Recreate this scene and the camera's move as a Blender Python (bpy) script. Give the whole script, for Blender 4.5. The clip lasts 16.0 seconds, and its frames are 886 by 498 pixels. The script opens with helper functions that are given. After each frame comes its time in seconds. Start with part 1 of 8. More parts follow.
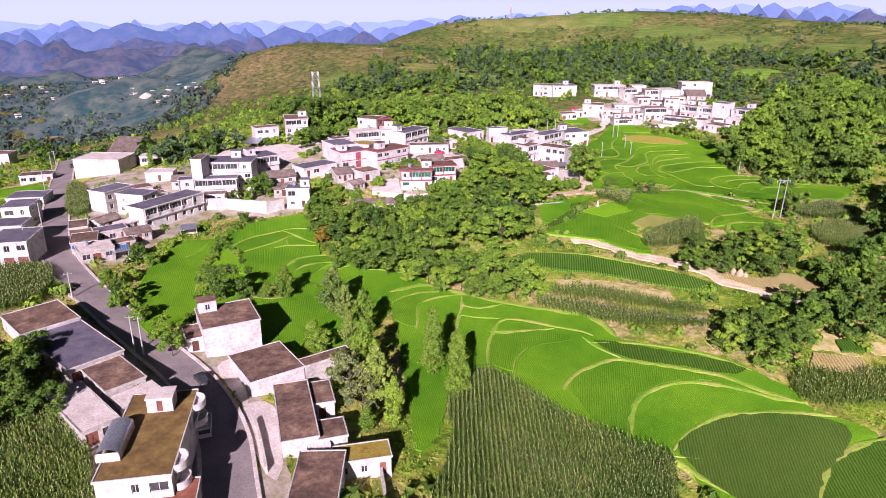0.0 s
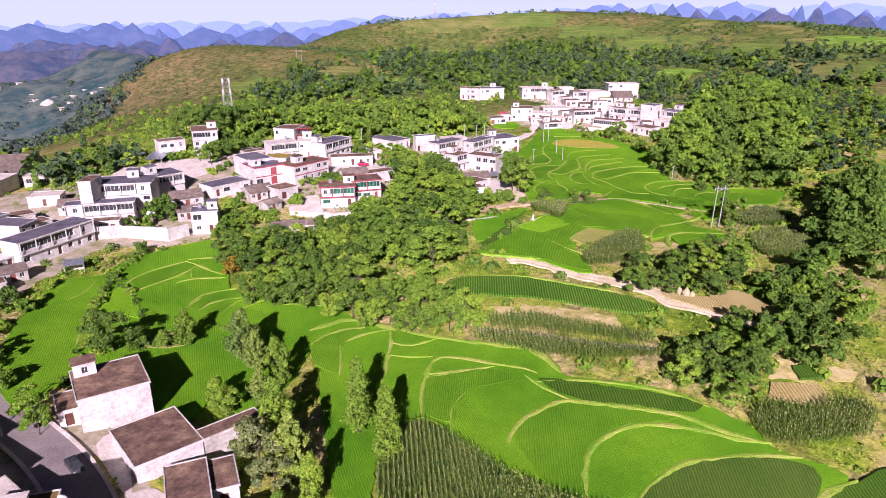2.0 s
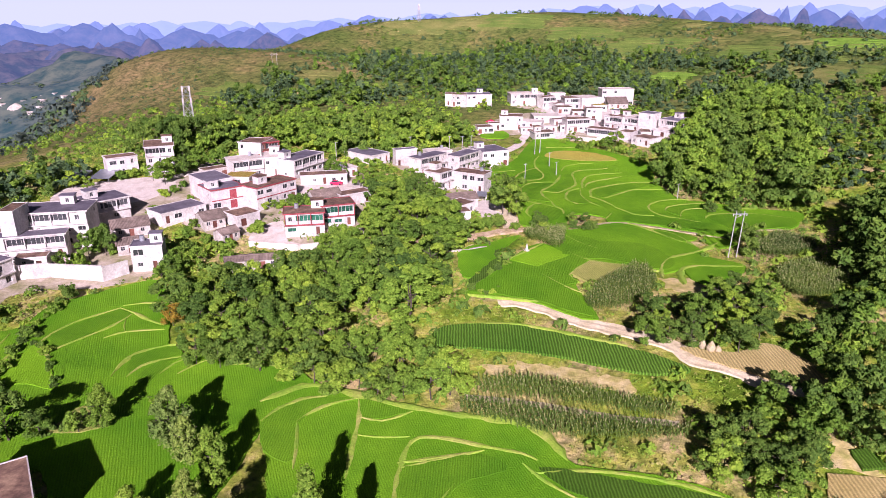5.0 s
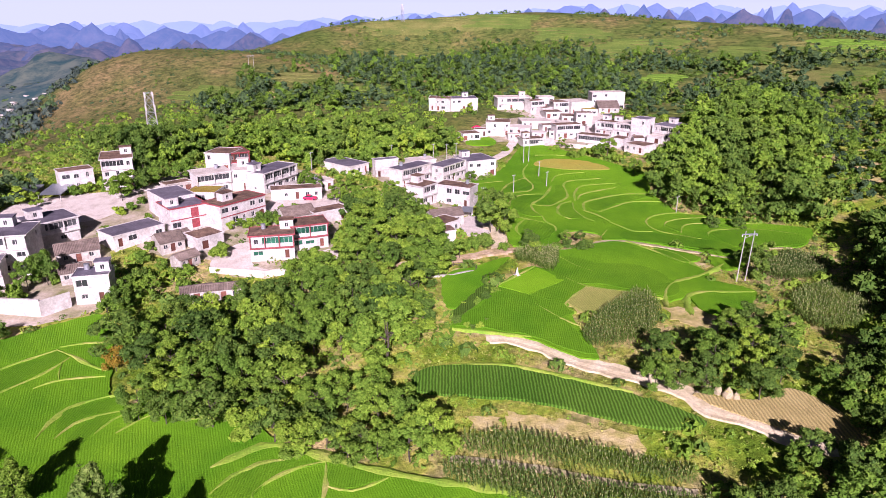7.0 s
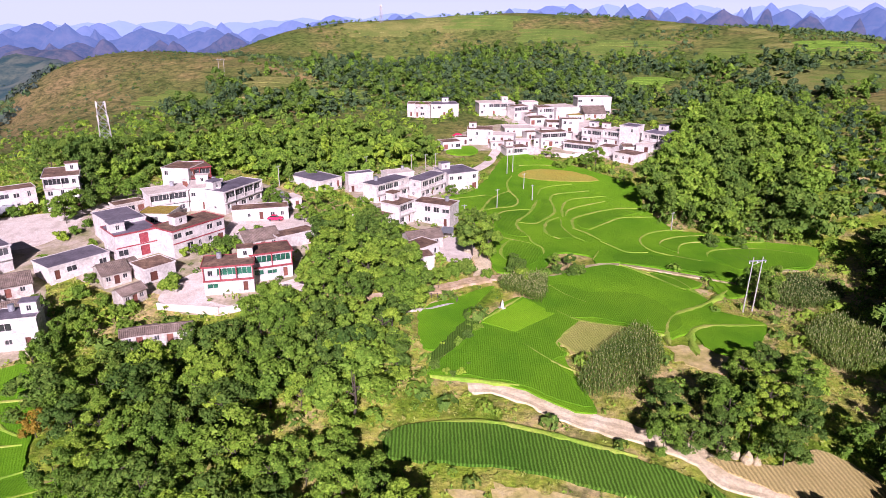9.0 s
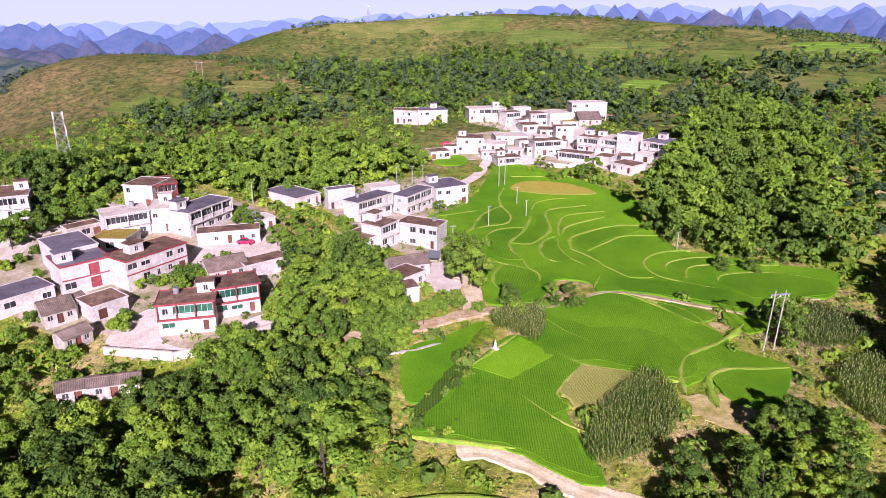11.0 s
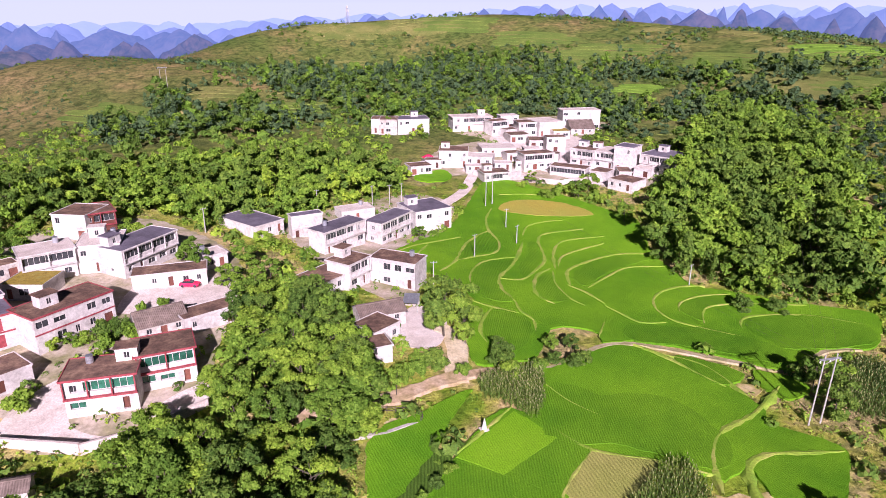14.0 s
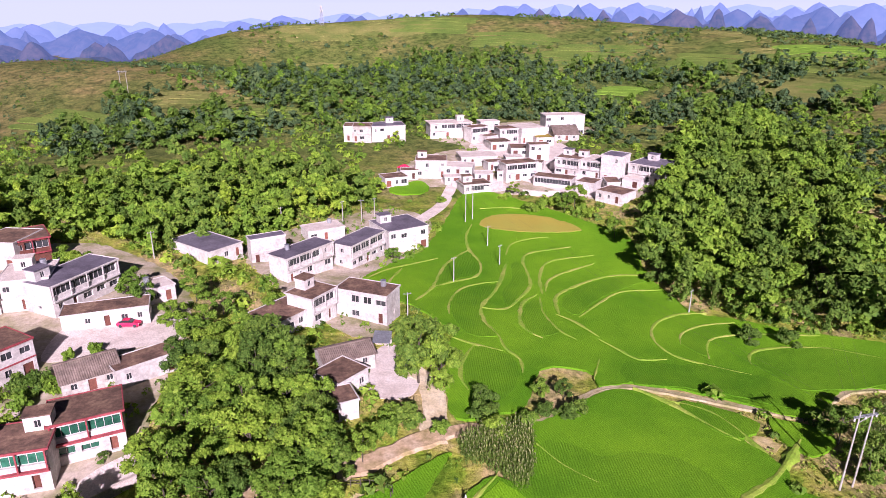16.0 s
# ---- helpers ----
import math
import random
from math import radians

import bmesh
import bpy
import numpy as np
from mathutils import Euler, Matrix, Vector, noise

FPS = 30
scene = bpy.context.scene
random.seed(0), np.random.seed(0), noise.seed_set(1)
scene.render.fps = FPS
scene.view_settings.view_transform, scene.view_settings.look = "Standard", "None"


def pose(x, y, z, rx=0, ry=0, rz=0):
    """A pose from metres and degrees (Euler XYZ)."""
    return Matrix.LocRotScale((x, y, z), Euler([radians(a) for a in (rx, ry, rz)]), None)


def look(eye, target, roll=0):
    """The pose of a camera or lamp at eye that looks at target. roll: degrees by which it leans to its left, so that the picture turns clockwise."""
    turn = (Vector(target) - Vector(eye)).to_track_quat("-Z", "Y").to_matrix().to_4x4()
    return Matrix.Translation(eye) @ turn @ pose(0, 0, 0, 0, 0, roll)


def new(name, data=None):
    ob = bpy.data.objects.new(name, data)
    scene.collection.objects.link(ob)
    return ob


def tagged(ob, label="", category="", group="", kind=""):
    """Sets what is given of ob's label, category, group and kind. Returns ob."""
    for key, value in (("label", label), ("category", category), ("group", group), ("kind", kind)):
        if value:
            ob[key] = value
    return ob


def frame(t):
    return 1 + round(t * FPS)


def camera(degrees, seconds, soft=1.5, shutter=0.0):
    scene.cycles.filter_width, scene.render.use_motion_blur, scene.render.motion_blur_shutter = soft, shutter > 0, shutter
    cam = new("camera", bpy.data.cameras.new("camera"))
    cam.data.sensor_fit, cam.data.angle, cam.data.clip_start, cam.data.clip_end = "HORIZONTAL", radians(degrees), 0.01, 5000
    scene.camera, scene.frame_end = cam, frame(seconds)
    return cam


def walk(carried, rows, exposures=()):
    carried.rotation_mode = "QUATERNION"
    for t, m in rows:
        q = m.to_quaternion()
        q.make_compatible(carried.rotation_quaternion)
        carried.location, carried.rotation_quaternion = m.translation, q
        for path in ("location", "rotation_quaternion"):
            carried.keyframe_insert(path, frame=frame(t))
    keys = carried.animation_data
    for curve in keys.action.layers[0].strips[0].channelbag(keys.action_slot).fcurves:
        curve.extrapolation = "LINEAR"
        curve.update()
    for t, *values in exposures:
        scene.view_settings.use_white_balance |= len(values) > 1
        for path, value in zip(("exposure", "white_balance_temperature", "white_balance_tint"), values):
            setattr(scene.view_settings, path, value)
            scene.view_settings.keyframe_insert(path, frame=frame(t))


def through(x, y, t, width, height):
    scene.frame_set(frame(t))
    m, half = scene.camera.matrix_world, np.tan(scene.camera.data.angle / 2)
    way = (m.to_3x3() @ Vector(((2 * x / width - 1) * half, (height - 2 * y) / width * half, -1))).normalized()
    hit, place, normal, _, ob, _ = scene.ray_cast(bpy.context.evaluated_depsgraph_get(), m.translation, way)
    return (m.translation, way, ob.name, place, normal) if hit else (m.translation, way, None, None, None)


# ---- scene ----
cam = camera(67.1, 16.0, soft=0.75)
METRES, EYE, TILT, LEAN, TURN = 141.6, 66.0, 3.82, 2.35, 0.0
ROWS = [
    (0.0, 0.0, 0.0, 0.0, 1.07, -23.57, -2.45),
    (0.5, 0.0024, 0.0315, -0.0007, -0.1, -23.54, -2.52),
    (1.0, 0.005, 0.0625, -0.0014, -1.96, -23.46, -2.62),
    (1.5, 0.0081, 0.0932, -0.0021, -3.7, -23.38, -2.72),
    (2.0, 0.0118, 0.1239, -0.003, -5.07, -23.32, -2.8),
    (2.5, 0.0156, 0.1548, -0.0044, -5.85, -23.27, -2.86),
    (3.0, 0.0201, 0.186, -0.0054, -6.11, -23.25, -2.89),
    (3.5, 0.0247, 0.2173, -0.0068, -6.12, -23.25, -2.9),
    (4.0, 0.0298, 0.2488, -0.0086, -6.11, -23.24, -2.91),
    (6.5, 0.0558, 0.4027, -0.0167, -6.92, -23.21, -3.01),
    (7.0, 0.0618, 0.4333, -0.0178, -7.39, -23.19, -3.05),
    (7.5, 0.0684, 0.4642, -0.0183, -7.9, -23.17, -3.08),
    (8.0, 0.0751, 0.4953, -0.0191, -8.3, -23.14, -3.11),
    (8.5, 0.0822, 0.5263, -0.0196, -8.61, -23.12, -3.13),
    (9.0, 0.0888, 0.5572, -0.0196, -8.9, -23.11, -3.15),
    (11.5, 0.1233, 0.709, -0.0223, -9.84, -23.06, -3.19),
    (12.0, 0.1299, 0.7394, -0.0236, -9.97, -23.04, -3.2),
    (12.5, 0.1371, 0.7695, -0.0248, -10.11, -23.05, -3.22),
    (13.0, 0.1444, 0.7994, -0.0263, -10.25, -23.04, -3.22),
    (13.5, 0.1519, 0.8295, -0.0277, -10.47, -23.03, -3.24),
    (14.0, 0.1597, 0.8596, -0.0291, -10.98, -23.0, -3.26),
    (14.5, 0.1676, 0.8895, -0.0301, -11.49, -22.98, -3.29),
    (15.0, 0.1761, 0.9196, -0.0317, -11.92, -22.95, -3.29),
    (15.5, 0.1845, 0.949, -0.0328, -12.31, -22.94, -3.3),
    (16.0, 0.1932, 0.9789, -0.0345, -12.7, -22.91, -3.31),
]
walk(cam, [(t, pose(0, 0, EYE, TILT, LEAN, TURN) @ pose(METRES * x, METRES * y, METRES * z, 90 + pitch, roll, yaw)) for t, x, y, z, yaw, pitch, roll in ROWS], [(0.0, 0.72, 5950, 42), (16.0, 0.72, 5950, 42)])

# ---- light ----
SUN_UP, SUN_AZ = 27.0, 188.0
world = bpy.data.worlds.new("sky")
world.use_nodes = True
scene.world = world
wn = world.node_tree.nodes
sky = wn.new("ShaderNodeTexSky")
sky.sky_type, sky.sun_disc = "NISHITA", False
sky.sun_elevation, sky.sun_rotation = radians(SUN_UP), radians(SUN_AZ)
sky.air_density, sky.dust_density, sky.ozone_density = 0.75, 1.6, 1.5
aim, lift = wn.new("ShaderNodeTexCoord"), wn.new("ShaderNodeVectorMath")
lift.inputs[1].default_value = (0, 0, 0.07)  # the bright haze of the skyline reaches below eye level
world.node_tree.links.new(aim.outputs["Generated"], lift.inputs[0])
world.node_tree.links.new(lift.outputs[0], sky.inputs[0])
# bright ground haze all round the skyline, thinning upward
split, thin, veil = wn.new("ShaderNodeSeparateXYZ"), wn.new("ShaderNodeMapRange"), wn.new("ShaderNodeMix")
thin.interpolation_type = "SMOOTHERSTEP"
for k, v in (("From Min", 0.0), ("From Max", 0.085), ("To Min", 0.97), ("To Max", 0.0)):
    thin.inputs[k].default_value = v
veil.data_type = "RGBA"
veil.inputs[7].default_value = (37.0, 42.5, 56.0, 1)
world.node_tree.links.new(aim.outputs["Generated"], split.inputs[0])
world.node_tree.links.new(split.outputs[2], thin.inputs[0])
world.node_tree.links.new(thin.outputs[0], veil.inputs[0])
world.node_tree.links.new(sky.outputs[0], veil.inputs[6])
world.node_tree.links.new(veil.outputs[2], wn["Background"].inputs[0])
wn["Background"].inputs[1].default_value = 0.012
sun = new("sun", bpy.data.lights.new("sun", "SUN"))
sun.data.energy, sun.data.angle, sun.data.color = 5.0, radians(0.6), (1.0, 0.93, 0.84)
sun.matrix_world = look((-200 * math.sin(radians(8)), -200 * math.cos(radians(8)), 200 * math.tan(radians(SUN_UP))), (0, 0, 0))


# ---- materials ----
def material(name):
    m = bpy.data.materials.new(name)
    m.use_nodes = True
    return m, m.node_tree.nodes, m.node_tree.links, m.node_tree.nodes["Principled BSDF"]


def node(n, kind, **kw):
    x = n.new(kind)
    for k, v in kw.items():
        if k in x.inputs:
            x.inputs[k].default_value = v
    return x


def ramp(n, stops):
    r = n.new("ShaderNodeValToRGB")
    r.color_ramp.elements[0].position, r.color_ramp.elements[0].color = stops[0][0], (*stops[0][1], 1)
    r.color_ramp.elements[1].position, r.color_ramp.elements[1].color = stops[-1][0], (*stops[-1][1], 1)
    for p, c in stops[1:-1]:
        r.color_ramp.elements.new(p).color = (*c, 1)
    return r


def mixrgb(n, l, fac, a, b, blend="MIX"):
    m = n.new("ShaderNodeMix")
    m.data_type, m.blend_type = "RGBA", blend
    for sock, v in ((m.inputs[0], fac), (m.inputs[6], a), (m.inputs[7], b)):
        if isinstance(v, (float, int)):
            sock.default_value = v
        elif isinstance(v, tuple):
            sock.default_value = (*v, 1)
        else:
            l.new(v, sock)
    return m.outputs[2]


def surface(name, colours, grain=3.0, patch=0.15, rough=0.85, bump=0.15, bump_scale=8.0, metal=0.0, spec=0.3, vary=0.0):
    """Two scales of noise over three colours, with fine relief; world-size coordinates."""
    m, n, l, b = material(name)
    geo = n.new("ShaderNodeNewGeometry")
    big = node(n, "ShaderNodeTexNoise", Scale=patch, Detail=4.0, Roughness=0.6)
    small = node(n, "ShaderNodeTexNoise", Scale=grain, Detail=4.0, Roughness=0.7)
    for t in (big, small):
        l.new(geo.outputs["Position"], t.inputs["Vector"])
    k = len(colours) - 1
    r1 = ramp(n, [(0.3 + 0.4 * i / k, c) for i, c in enumerate(colours)])
    l.new(big.outputs[0], r1.inputs[0])
    r2 = ramp(n, [(0.3, (0.72, 0.72, 0.72)), (0.7, (1.2, 1.2, 1.2))])
    l.new(small.outputs[0], r2.inputs[0])
    col = mixrgb(n, l, 1.0, r1.outputs[0], r2.outputs[0], "MULTIPLY")
    if vary:
        info = n.new("ShaderNodeObjectInfo")
        r3 = ramp(n, [(0.0, (1 - vary, 1 - vary, 1 - vary)), (1.0, (1 + vary, 1 + vary, 1 + vary))])
        l.new(info.outputs["Random"], r3.inputs[0])
        col = mixrgb(n, l, 1.0, col, r3.outputs[0], "MULTIPLY")
    l.new(col, b.inputs["Base Color"])
    b.inputs["Roughness"].default_value, b.inputs["Metallic"].default_value = rough, metal
    b.inputs["Specular IOR Level"].default_value = spec
    if bump:
        fine = node(n, "ShaderNodeTexNoise", Scale=bump_scale, Detail=3.0)
        l.new(geo.outputs["Position"], fine.inputs["Vector"])
        bp = node(n, "ShaderNodeBump", Strength=bump, Distance=0.3)
        l.new(fine.outputs[0], bp.inputs["Height"])
        l.new(bp.outputs[0], b.inputs["Normal"])
    return m


def crop_material(name, dark, light, angle, spacing, rows=0.35):
    """A standing crop: uneven planting rows, clumps, and broad changes of tone."""
    m, n, l, b = material(name)
    geo = n.new("ShaderNodeNewGeometry")
    mp = n.new("ShaderNodeMapping")
    mp.inputs["Rotation"].default_value = (0, 0, radians(angle))
    mp.inputs["Scale"].default_value = (1.0 / spacing, 1.0 / spacing, 1.0 / spacing)
    l.new(geo.outputs["Position"], mp.inputs["Vector"])
    streak = node(n, "ShaderNodeTexWave", Scale=0.45, Distortion=2.0, Detail=2.0, **{"Detail Scale": 1.5})
    streak.bands_direction = "Y"
    l.new(mp.outputs[0], streak.inputs["Vector"])
    clump = node(n, "ShaderNodeTexNoise", Scale=5.0, Detail=5.0, Roughness=0.8)
    patch = node(n, "ShaderNodeTexNoise", Scale=0.05, Detail=4.0, Roughness=0.6)
    for t in (clump, patch):
        l.new(geo.outputs["Position"], t.inputs["Vector"])
    tone = ramp(n, [(0.35, dark), (0.65, light)])
    l.new(patch.outputs[0], tone.inputs[0])
    r2 = ramp(n, [(0.32, (0.62, 0.66, 0.5)), (0.68, (1.36, 1.3, 1.3))])
    l.new(clump.outputs[0], r2.inputs[0])
    col = mixrgb(n, l, 1.0, tone.outputs[0], r2.outputs[0], "MULTIPLY")
    r3 = ramp(n, [(0.3, (1 - rows, 1 - rows, 1 - rows)), (0.75, (1 + rows * 0.5, 1 + rows * 0.5, 1 + rows * 0.4))])
    l.new(streak.outputs[0], r3.inputs[0])
    col = mixrgb(n, l, 1.0, col, r3.outputs[0], "MULTIPLY")
    l.new(col, b.inputs["Base Color"])
    b.inputs["Roughness"].default_value, b.inputs["Specular IOR Level"].default_value = 0.85, 0.08
    mixh = n.new("ShaderNodeMath")
    mixh.operation = "MULTIPLY_ADD"
    l.new(streak.outputs[0], mixh.inputs[0])
    mixh.inputs[1].default_value = rows * 2
    l.new(clump.outputs[0], mixh.inputs[2])
    bp = node(n, "ShaderNodeBump", Strength=0.6, Distance=0.4)
    l.new(mixh.outputs[0], bp.inputs["Height"])
    l.new(bp.outputs[0], b.inputs["Normal"])
    return m


def leaf_material(name, dark, mid, light, through=0.2):
    """Leaves: each clump of its own tone, some light passes through."""
    m, n, l, b = material(name)
    geo = n.new("ShaderNodeNewGeometry")
    info = n.new("ShaderNodeObjectInfo")
    big = node(n, "ShaderNodeTexNoise", Scale=0.12, Detail=2.0)
    l.new(geo.outputs["Position"], big.inputs["Vector"])
    r = ramp(n, [(0.0, dark), (0.5, mid), (1.0, light)])
    l.new(geo.outputs["Random Per Island"], r.inputs[0])
    r2 = ramp(n, [(0.3, (0.78, 0.84, 0.85)), (0.7, (1.2, 1.12, 0.95))])
    l.new(big.outputs[0], r2.inputs[0])
    col = mixrgb(n, l, 1.0, r.outputs[0], r2.outputs[0], "MULTIPLY")
    r3 = ramp(n, [(0.0, (0.75, 0.8, 0.8)), (1.0, (1.3, 1.22, 1.05))])
    l.new(info.outputs["Random"], r3.inputs[0])
    col = mixrgb(n, l, 1.0, col, r3.outputs[0], "MULTIPLY")
    leafy = node(n, "ShaderNodeTexNoise", Scale=4.5, Detail=4.0, Roughness=0.8)
    l.new(geo.outputs["Position"], leafy.inputs["Vector"])
    r4 = ramp(n, [(0.36, (0.5, 0.52, 0.5)), (0.5, (1.0, 1.0, 0.95)), (0.64, (1.35, 1.32, 1.25))])
    l.new(leafy.outputs[0], r4.inputs[0])
    col = mixrgb(n, l, 1.0, col, r4.outputs[0], "MULTIPLY")
    l.new(col, b.inputs["Base Color"])
    b.inputs["Roughness"].default_value, b.inputs["Specular IOR Level"].default_value = 0.7, 0.12
    tr = n.new("ShaderNodeBsdfTranslucent")
    l.new(col, tr.inputs[0])
    mx = n.new("ShaderNodeMixShader")
    mx.inputs[0].default_value = through
    l.new(b.outputs[0], mx.inputs[1])
    l.new(tr.outputs[0], mx.inputs[2])
    l.new(mx.outputs[0], n["Material Output"].inputs[0])
    return m


def haze_glow(name, dark, light, haze, grain=0.012):
    """Far mountains; the blue air haze before them is put in as emission."""
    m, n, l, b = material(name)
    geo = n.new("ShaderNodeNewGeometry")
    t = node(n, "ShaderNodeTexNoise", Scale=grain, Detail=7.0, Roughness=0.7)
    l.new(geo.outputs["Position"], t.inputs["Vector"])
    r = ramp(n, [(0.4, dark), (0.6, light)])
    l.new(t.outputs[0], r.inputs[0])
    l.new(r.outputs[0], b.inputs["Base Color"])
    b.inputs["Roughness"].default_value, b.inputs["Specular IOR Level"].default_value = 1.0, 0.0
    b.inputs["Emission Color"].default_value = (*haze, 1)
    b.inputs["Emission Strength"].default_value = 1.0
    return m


def hill_material():
    """Rough hill grass: greens and dry browns in patches, faint lines of old terraces."""
    m, n, l, b = material("hill_grass")
    geo = n.new("ShaderNodeNewGeometry")
    big = node(n, "ShaderNodeTexNoise", Scale=0.022, Detail=6.0, Roughness=0.62)
    small = node(n, "ShaderNodeTexNoise", Scale=0.9, Detail=5.0, Roughness=0.75)
    for t in (big, small):
        l.new(geo.outputs["Position"], t.inputs["Vector"])
    r = ramp(n, [(0.3, (0.075, 0.135, 0.03)), (0.43, (0.12, 0.165, 0.042)), (0.56, (0.175, 0.19, 0.06)), (0.68, (0.28, 0.22, 0.1))])
    l.new(big.outputs[0], r.inputs[0])
    lush = ramp(n, [(0.3, (0.12, 0.25, 0.016)), (0.42, (0.23, 0.34, 0.03)), (0.5, (0.38, 0.39, 0.08)), (0.6, (0.54, 0.43, 0.22))])
    patch = node(n, "ShaderNodeTexNoise", Scale=0.06, Detail=6.0, Roughness=0.65)
    l.new(geo.outputs["Position"], patch.inputs["Vector"])
    l.new(patch.outputs[0], lush.inputs[0])
    sep = n.new("ShaderNodeSeparateXYZ")
    l.new(geo.outputs["Position"], sep.inputs[0])
    up = node(n, "ShaderNodeMapRange", **{"From Min": 300.0, "From Max": 420.0})
    l.new(sep.outputs[1], up.inputs[0])
    dry = ramp(n, [(0.3, (0.1, 0.13, 0.04)), (0.45, (0.17, 0.16, 0.065)), (0.6, (0.24, 0.185, 0.095))])
    l.new(big.outputs[0], dry.inputs[0])
    west = node(n, "ShaderNodeMapRange", **{"From Min": -40.0, "From Max": -170.0})
    l.new(sep.outputs[0], west.inputs[0])
    hill = mixrgb(n, l, west.outputs[0], r.outputs[0], dry.outputs[0])
    r_out = mixrgb(n, l, up.outputs[0], lush.outputs[0], hill)
    r2 = ramp(n, [(0.3, (0.5, 0.52, 0.5)), (0.7, (1.35, 1.32, 1.25))])
    l.new(small.outputs[0], r2.inputs[0])
    col = mixrgb(n, l, 1.0, r_out, r2.outputs[0], "MULTIPLY")
    tuft = node(n, "ShaderNodeTexNoise", Scale=0.17, Detail=6.0, Roughness=0.75)
    l.new(geo.outputs["Position"], tuft.inputs["Vector"])
    r5 = ramp(n, [(0.36, (0.5, 0.58, 0.5)), (0.5, (0.95, 0.97, 0.95)), (0.64, (1.35, 1.25, 1.25))])
    l.new(tuft.outputs[0], r5.inputs[0])
    col = mixrgb(n, l, up.outputs[0], col, mixrgb(n, l, 1.0, col, r5.outputs[0], "MULTIPLY"))
    wave = node(n, "ShaderNodeTexWave", Scale=0.1, Distortion=14.0, Detail=5.0)
    wave.bands_direction = "Z"
    l.new(geo.outputs["Position"], wave.inputs["Vector"])
    r3 = ramp(n, [(0.0, (0.6, 0.66, 0.58)), (0.25, (1.0, 1.0, 0.98)), (0.8, (1.04, 1.03, 1.0)), (1.0, (1.15, 1.12, 1.05))])
    l.new(wave.outputs[0], r3.inputs[0])
    col = mixrgb(n, l, 1.0, col, r3.outputs[0], "MULTIPLY")
    l.new(col, b.inputs["Base Color"])
    b.inputs["Roughness"].default_value, b.inputs["Specular IOR Level"].default_value = 0.95, 0.1
    bp = node(n, "ShaderNodeBump", Strength=0.8, Distance=0.8)
    l.new(small.outputs[0], bp.inputs["Height"])
    l.new(bp.outputs[0], b.inputs["Normal"])
    return m


M_GROUND = hill_material()
M_RICE = crop_material("rice", (0.095, 0.285, 0.008), (0.175, 0.405, 0.012), 75, 0.6, 0.09)
M_RICE_MID = crop_material("rice_mid", (0.082, 0.25, 0.008), (0.145, 0.345, 0.012), 100, 0.6, 0.12)
M_RICE_DARK = crop_material("crop_dark", (0.055, 0.145, 0.012), (0.085, 0.185, 0.02), 95, 0.75, 0.32)
M_RICE_BRIGHT = crop_material("rice_young", (0.17, 0.42, 0.008), (0.22, 0.48, 0.014), 80, 0.6, 0.08)
M_DRY = crop_material("dry_crop", (0.27, 0.34, 0.07), (0.44, 0.42, 0.14), 85, 0.8, 0.1)
M_OCHRE = crop_material("ripe_crop", (0.46, 0.37, 0.07), (0.4, 0.4, 0.08), 20, 0.8, 0.08)
M_DEEP = crop_material("deep_green_crop", (0.07, 0.15, 0.02), (0.1, 0.185, 0.028), 100, 0.7, 0.24)
M_ROWED = crop_material("drilled_crop", (0.075, 0.2, 0.02), (0.12, 0.26, 0.03), 98, 0.85, 0.42)
M_HILLGREEN = crop_material("hill_crop", (0.11, 0.19, 0.04), (0.19, 0.26, 0.06), 5, 1.4, 0.3)
M_HILLBRIGHT = crop_material("young_hill_crop", (0.14, 0.28, 0.035), (0.2, 0.35, 0.05), 5, 1.2, 0.2)
M_STUBBLE = crop_material("stubble", (0.42, 0.33, 0.13), (0.56, 0.46, 0.22), 95, 0.9, 0.22)
M_TERRACE = crop_material("terrace_crop", (0.14, 0.19, 0.05), (0.26, 0.26, 0.09), 5, 1.6, 0.3)
M_BUND = surface("bund_grass", [(0.18, 0.36, 0.025), (0.27, 0.4, 0.04), (0.42, 0.42, 0.11)], grain=2.0, patch=0.15, bump=0.5, bump_scale=3)
M_SOIL = surface("bare_soil", [(0.3, 0.3, 0.07), (0.52, 0.43, 0.17), (0.64, 0.53, 0.29)], grain=0.8, patch=0.35, bump=0.6, bump_scale=2.5)
M_DIRT = surface("dirt_road", [(0.56, 0.46, 0.28), (0.7, 0.59, 0.4), (0.76, 0.67, 0.5)], grain=2.0, patch=0.3, bump=0.3)
M_PATH = surface("trodden_path", [(0.24, 0.25, 0.09), (0.4, 0.34, 0.19), (0.52, 0.45, 0.3)], grain=2.0, patch=0.3, bump=0.3)
M_REDSOIL = surface("reddish_soil", [(0.36, 0.29, 0.12), (0.52, 0.38, 0.24), (0.62, 0.5, 0.36)], grain=1.2, patch=0.3, bump=0.4)
M_ASPHALT = surface("worn_road", [(0.24, 0.205, 0.2), (0.3, 0.255, 0.245), (0.35, 0.3, 0.285)], grain=4.0, patch=0.2, bump=0.1)
M_CONCRETE = surface("concrete", [(0.52, 0.44, 0.39), (0.67, 0.59, 0.54), (0.74, 0.67, 0.63)], grain=3.0, patch=0.35, bump=0.15)
M_PLASTER = surface("white_plaster", [(0.45, 0.41, 0.385), (0.58, 0.55, 0.53), (0.66, 0.635, 0.615)], grain=1.5, patch=0.3, bump=0.06, vary=0.1)
M_GREYWALL = surface("bare_render", [(0.36, 0.32, 0.29), (0.48, 0.44, 0.4), (0.55, 0.51, 0.47)], grain=1.6, patch=0.4, bump=0.15, vary=0.12)
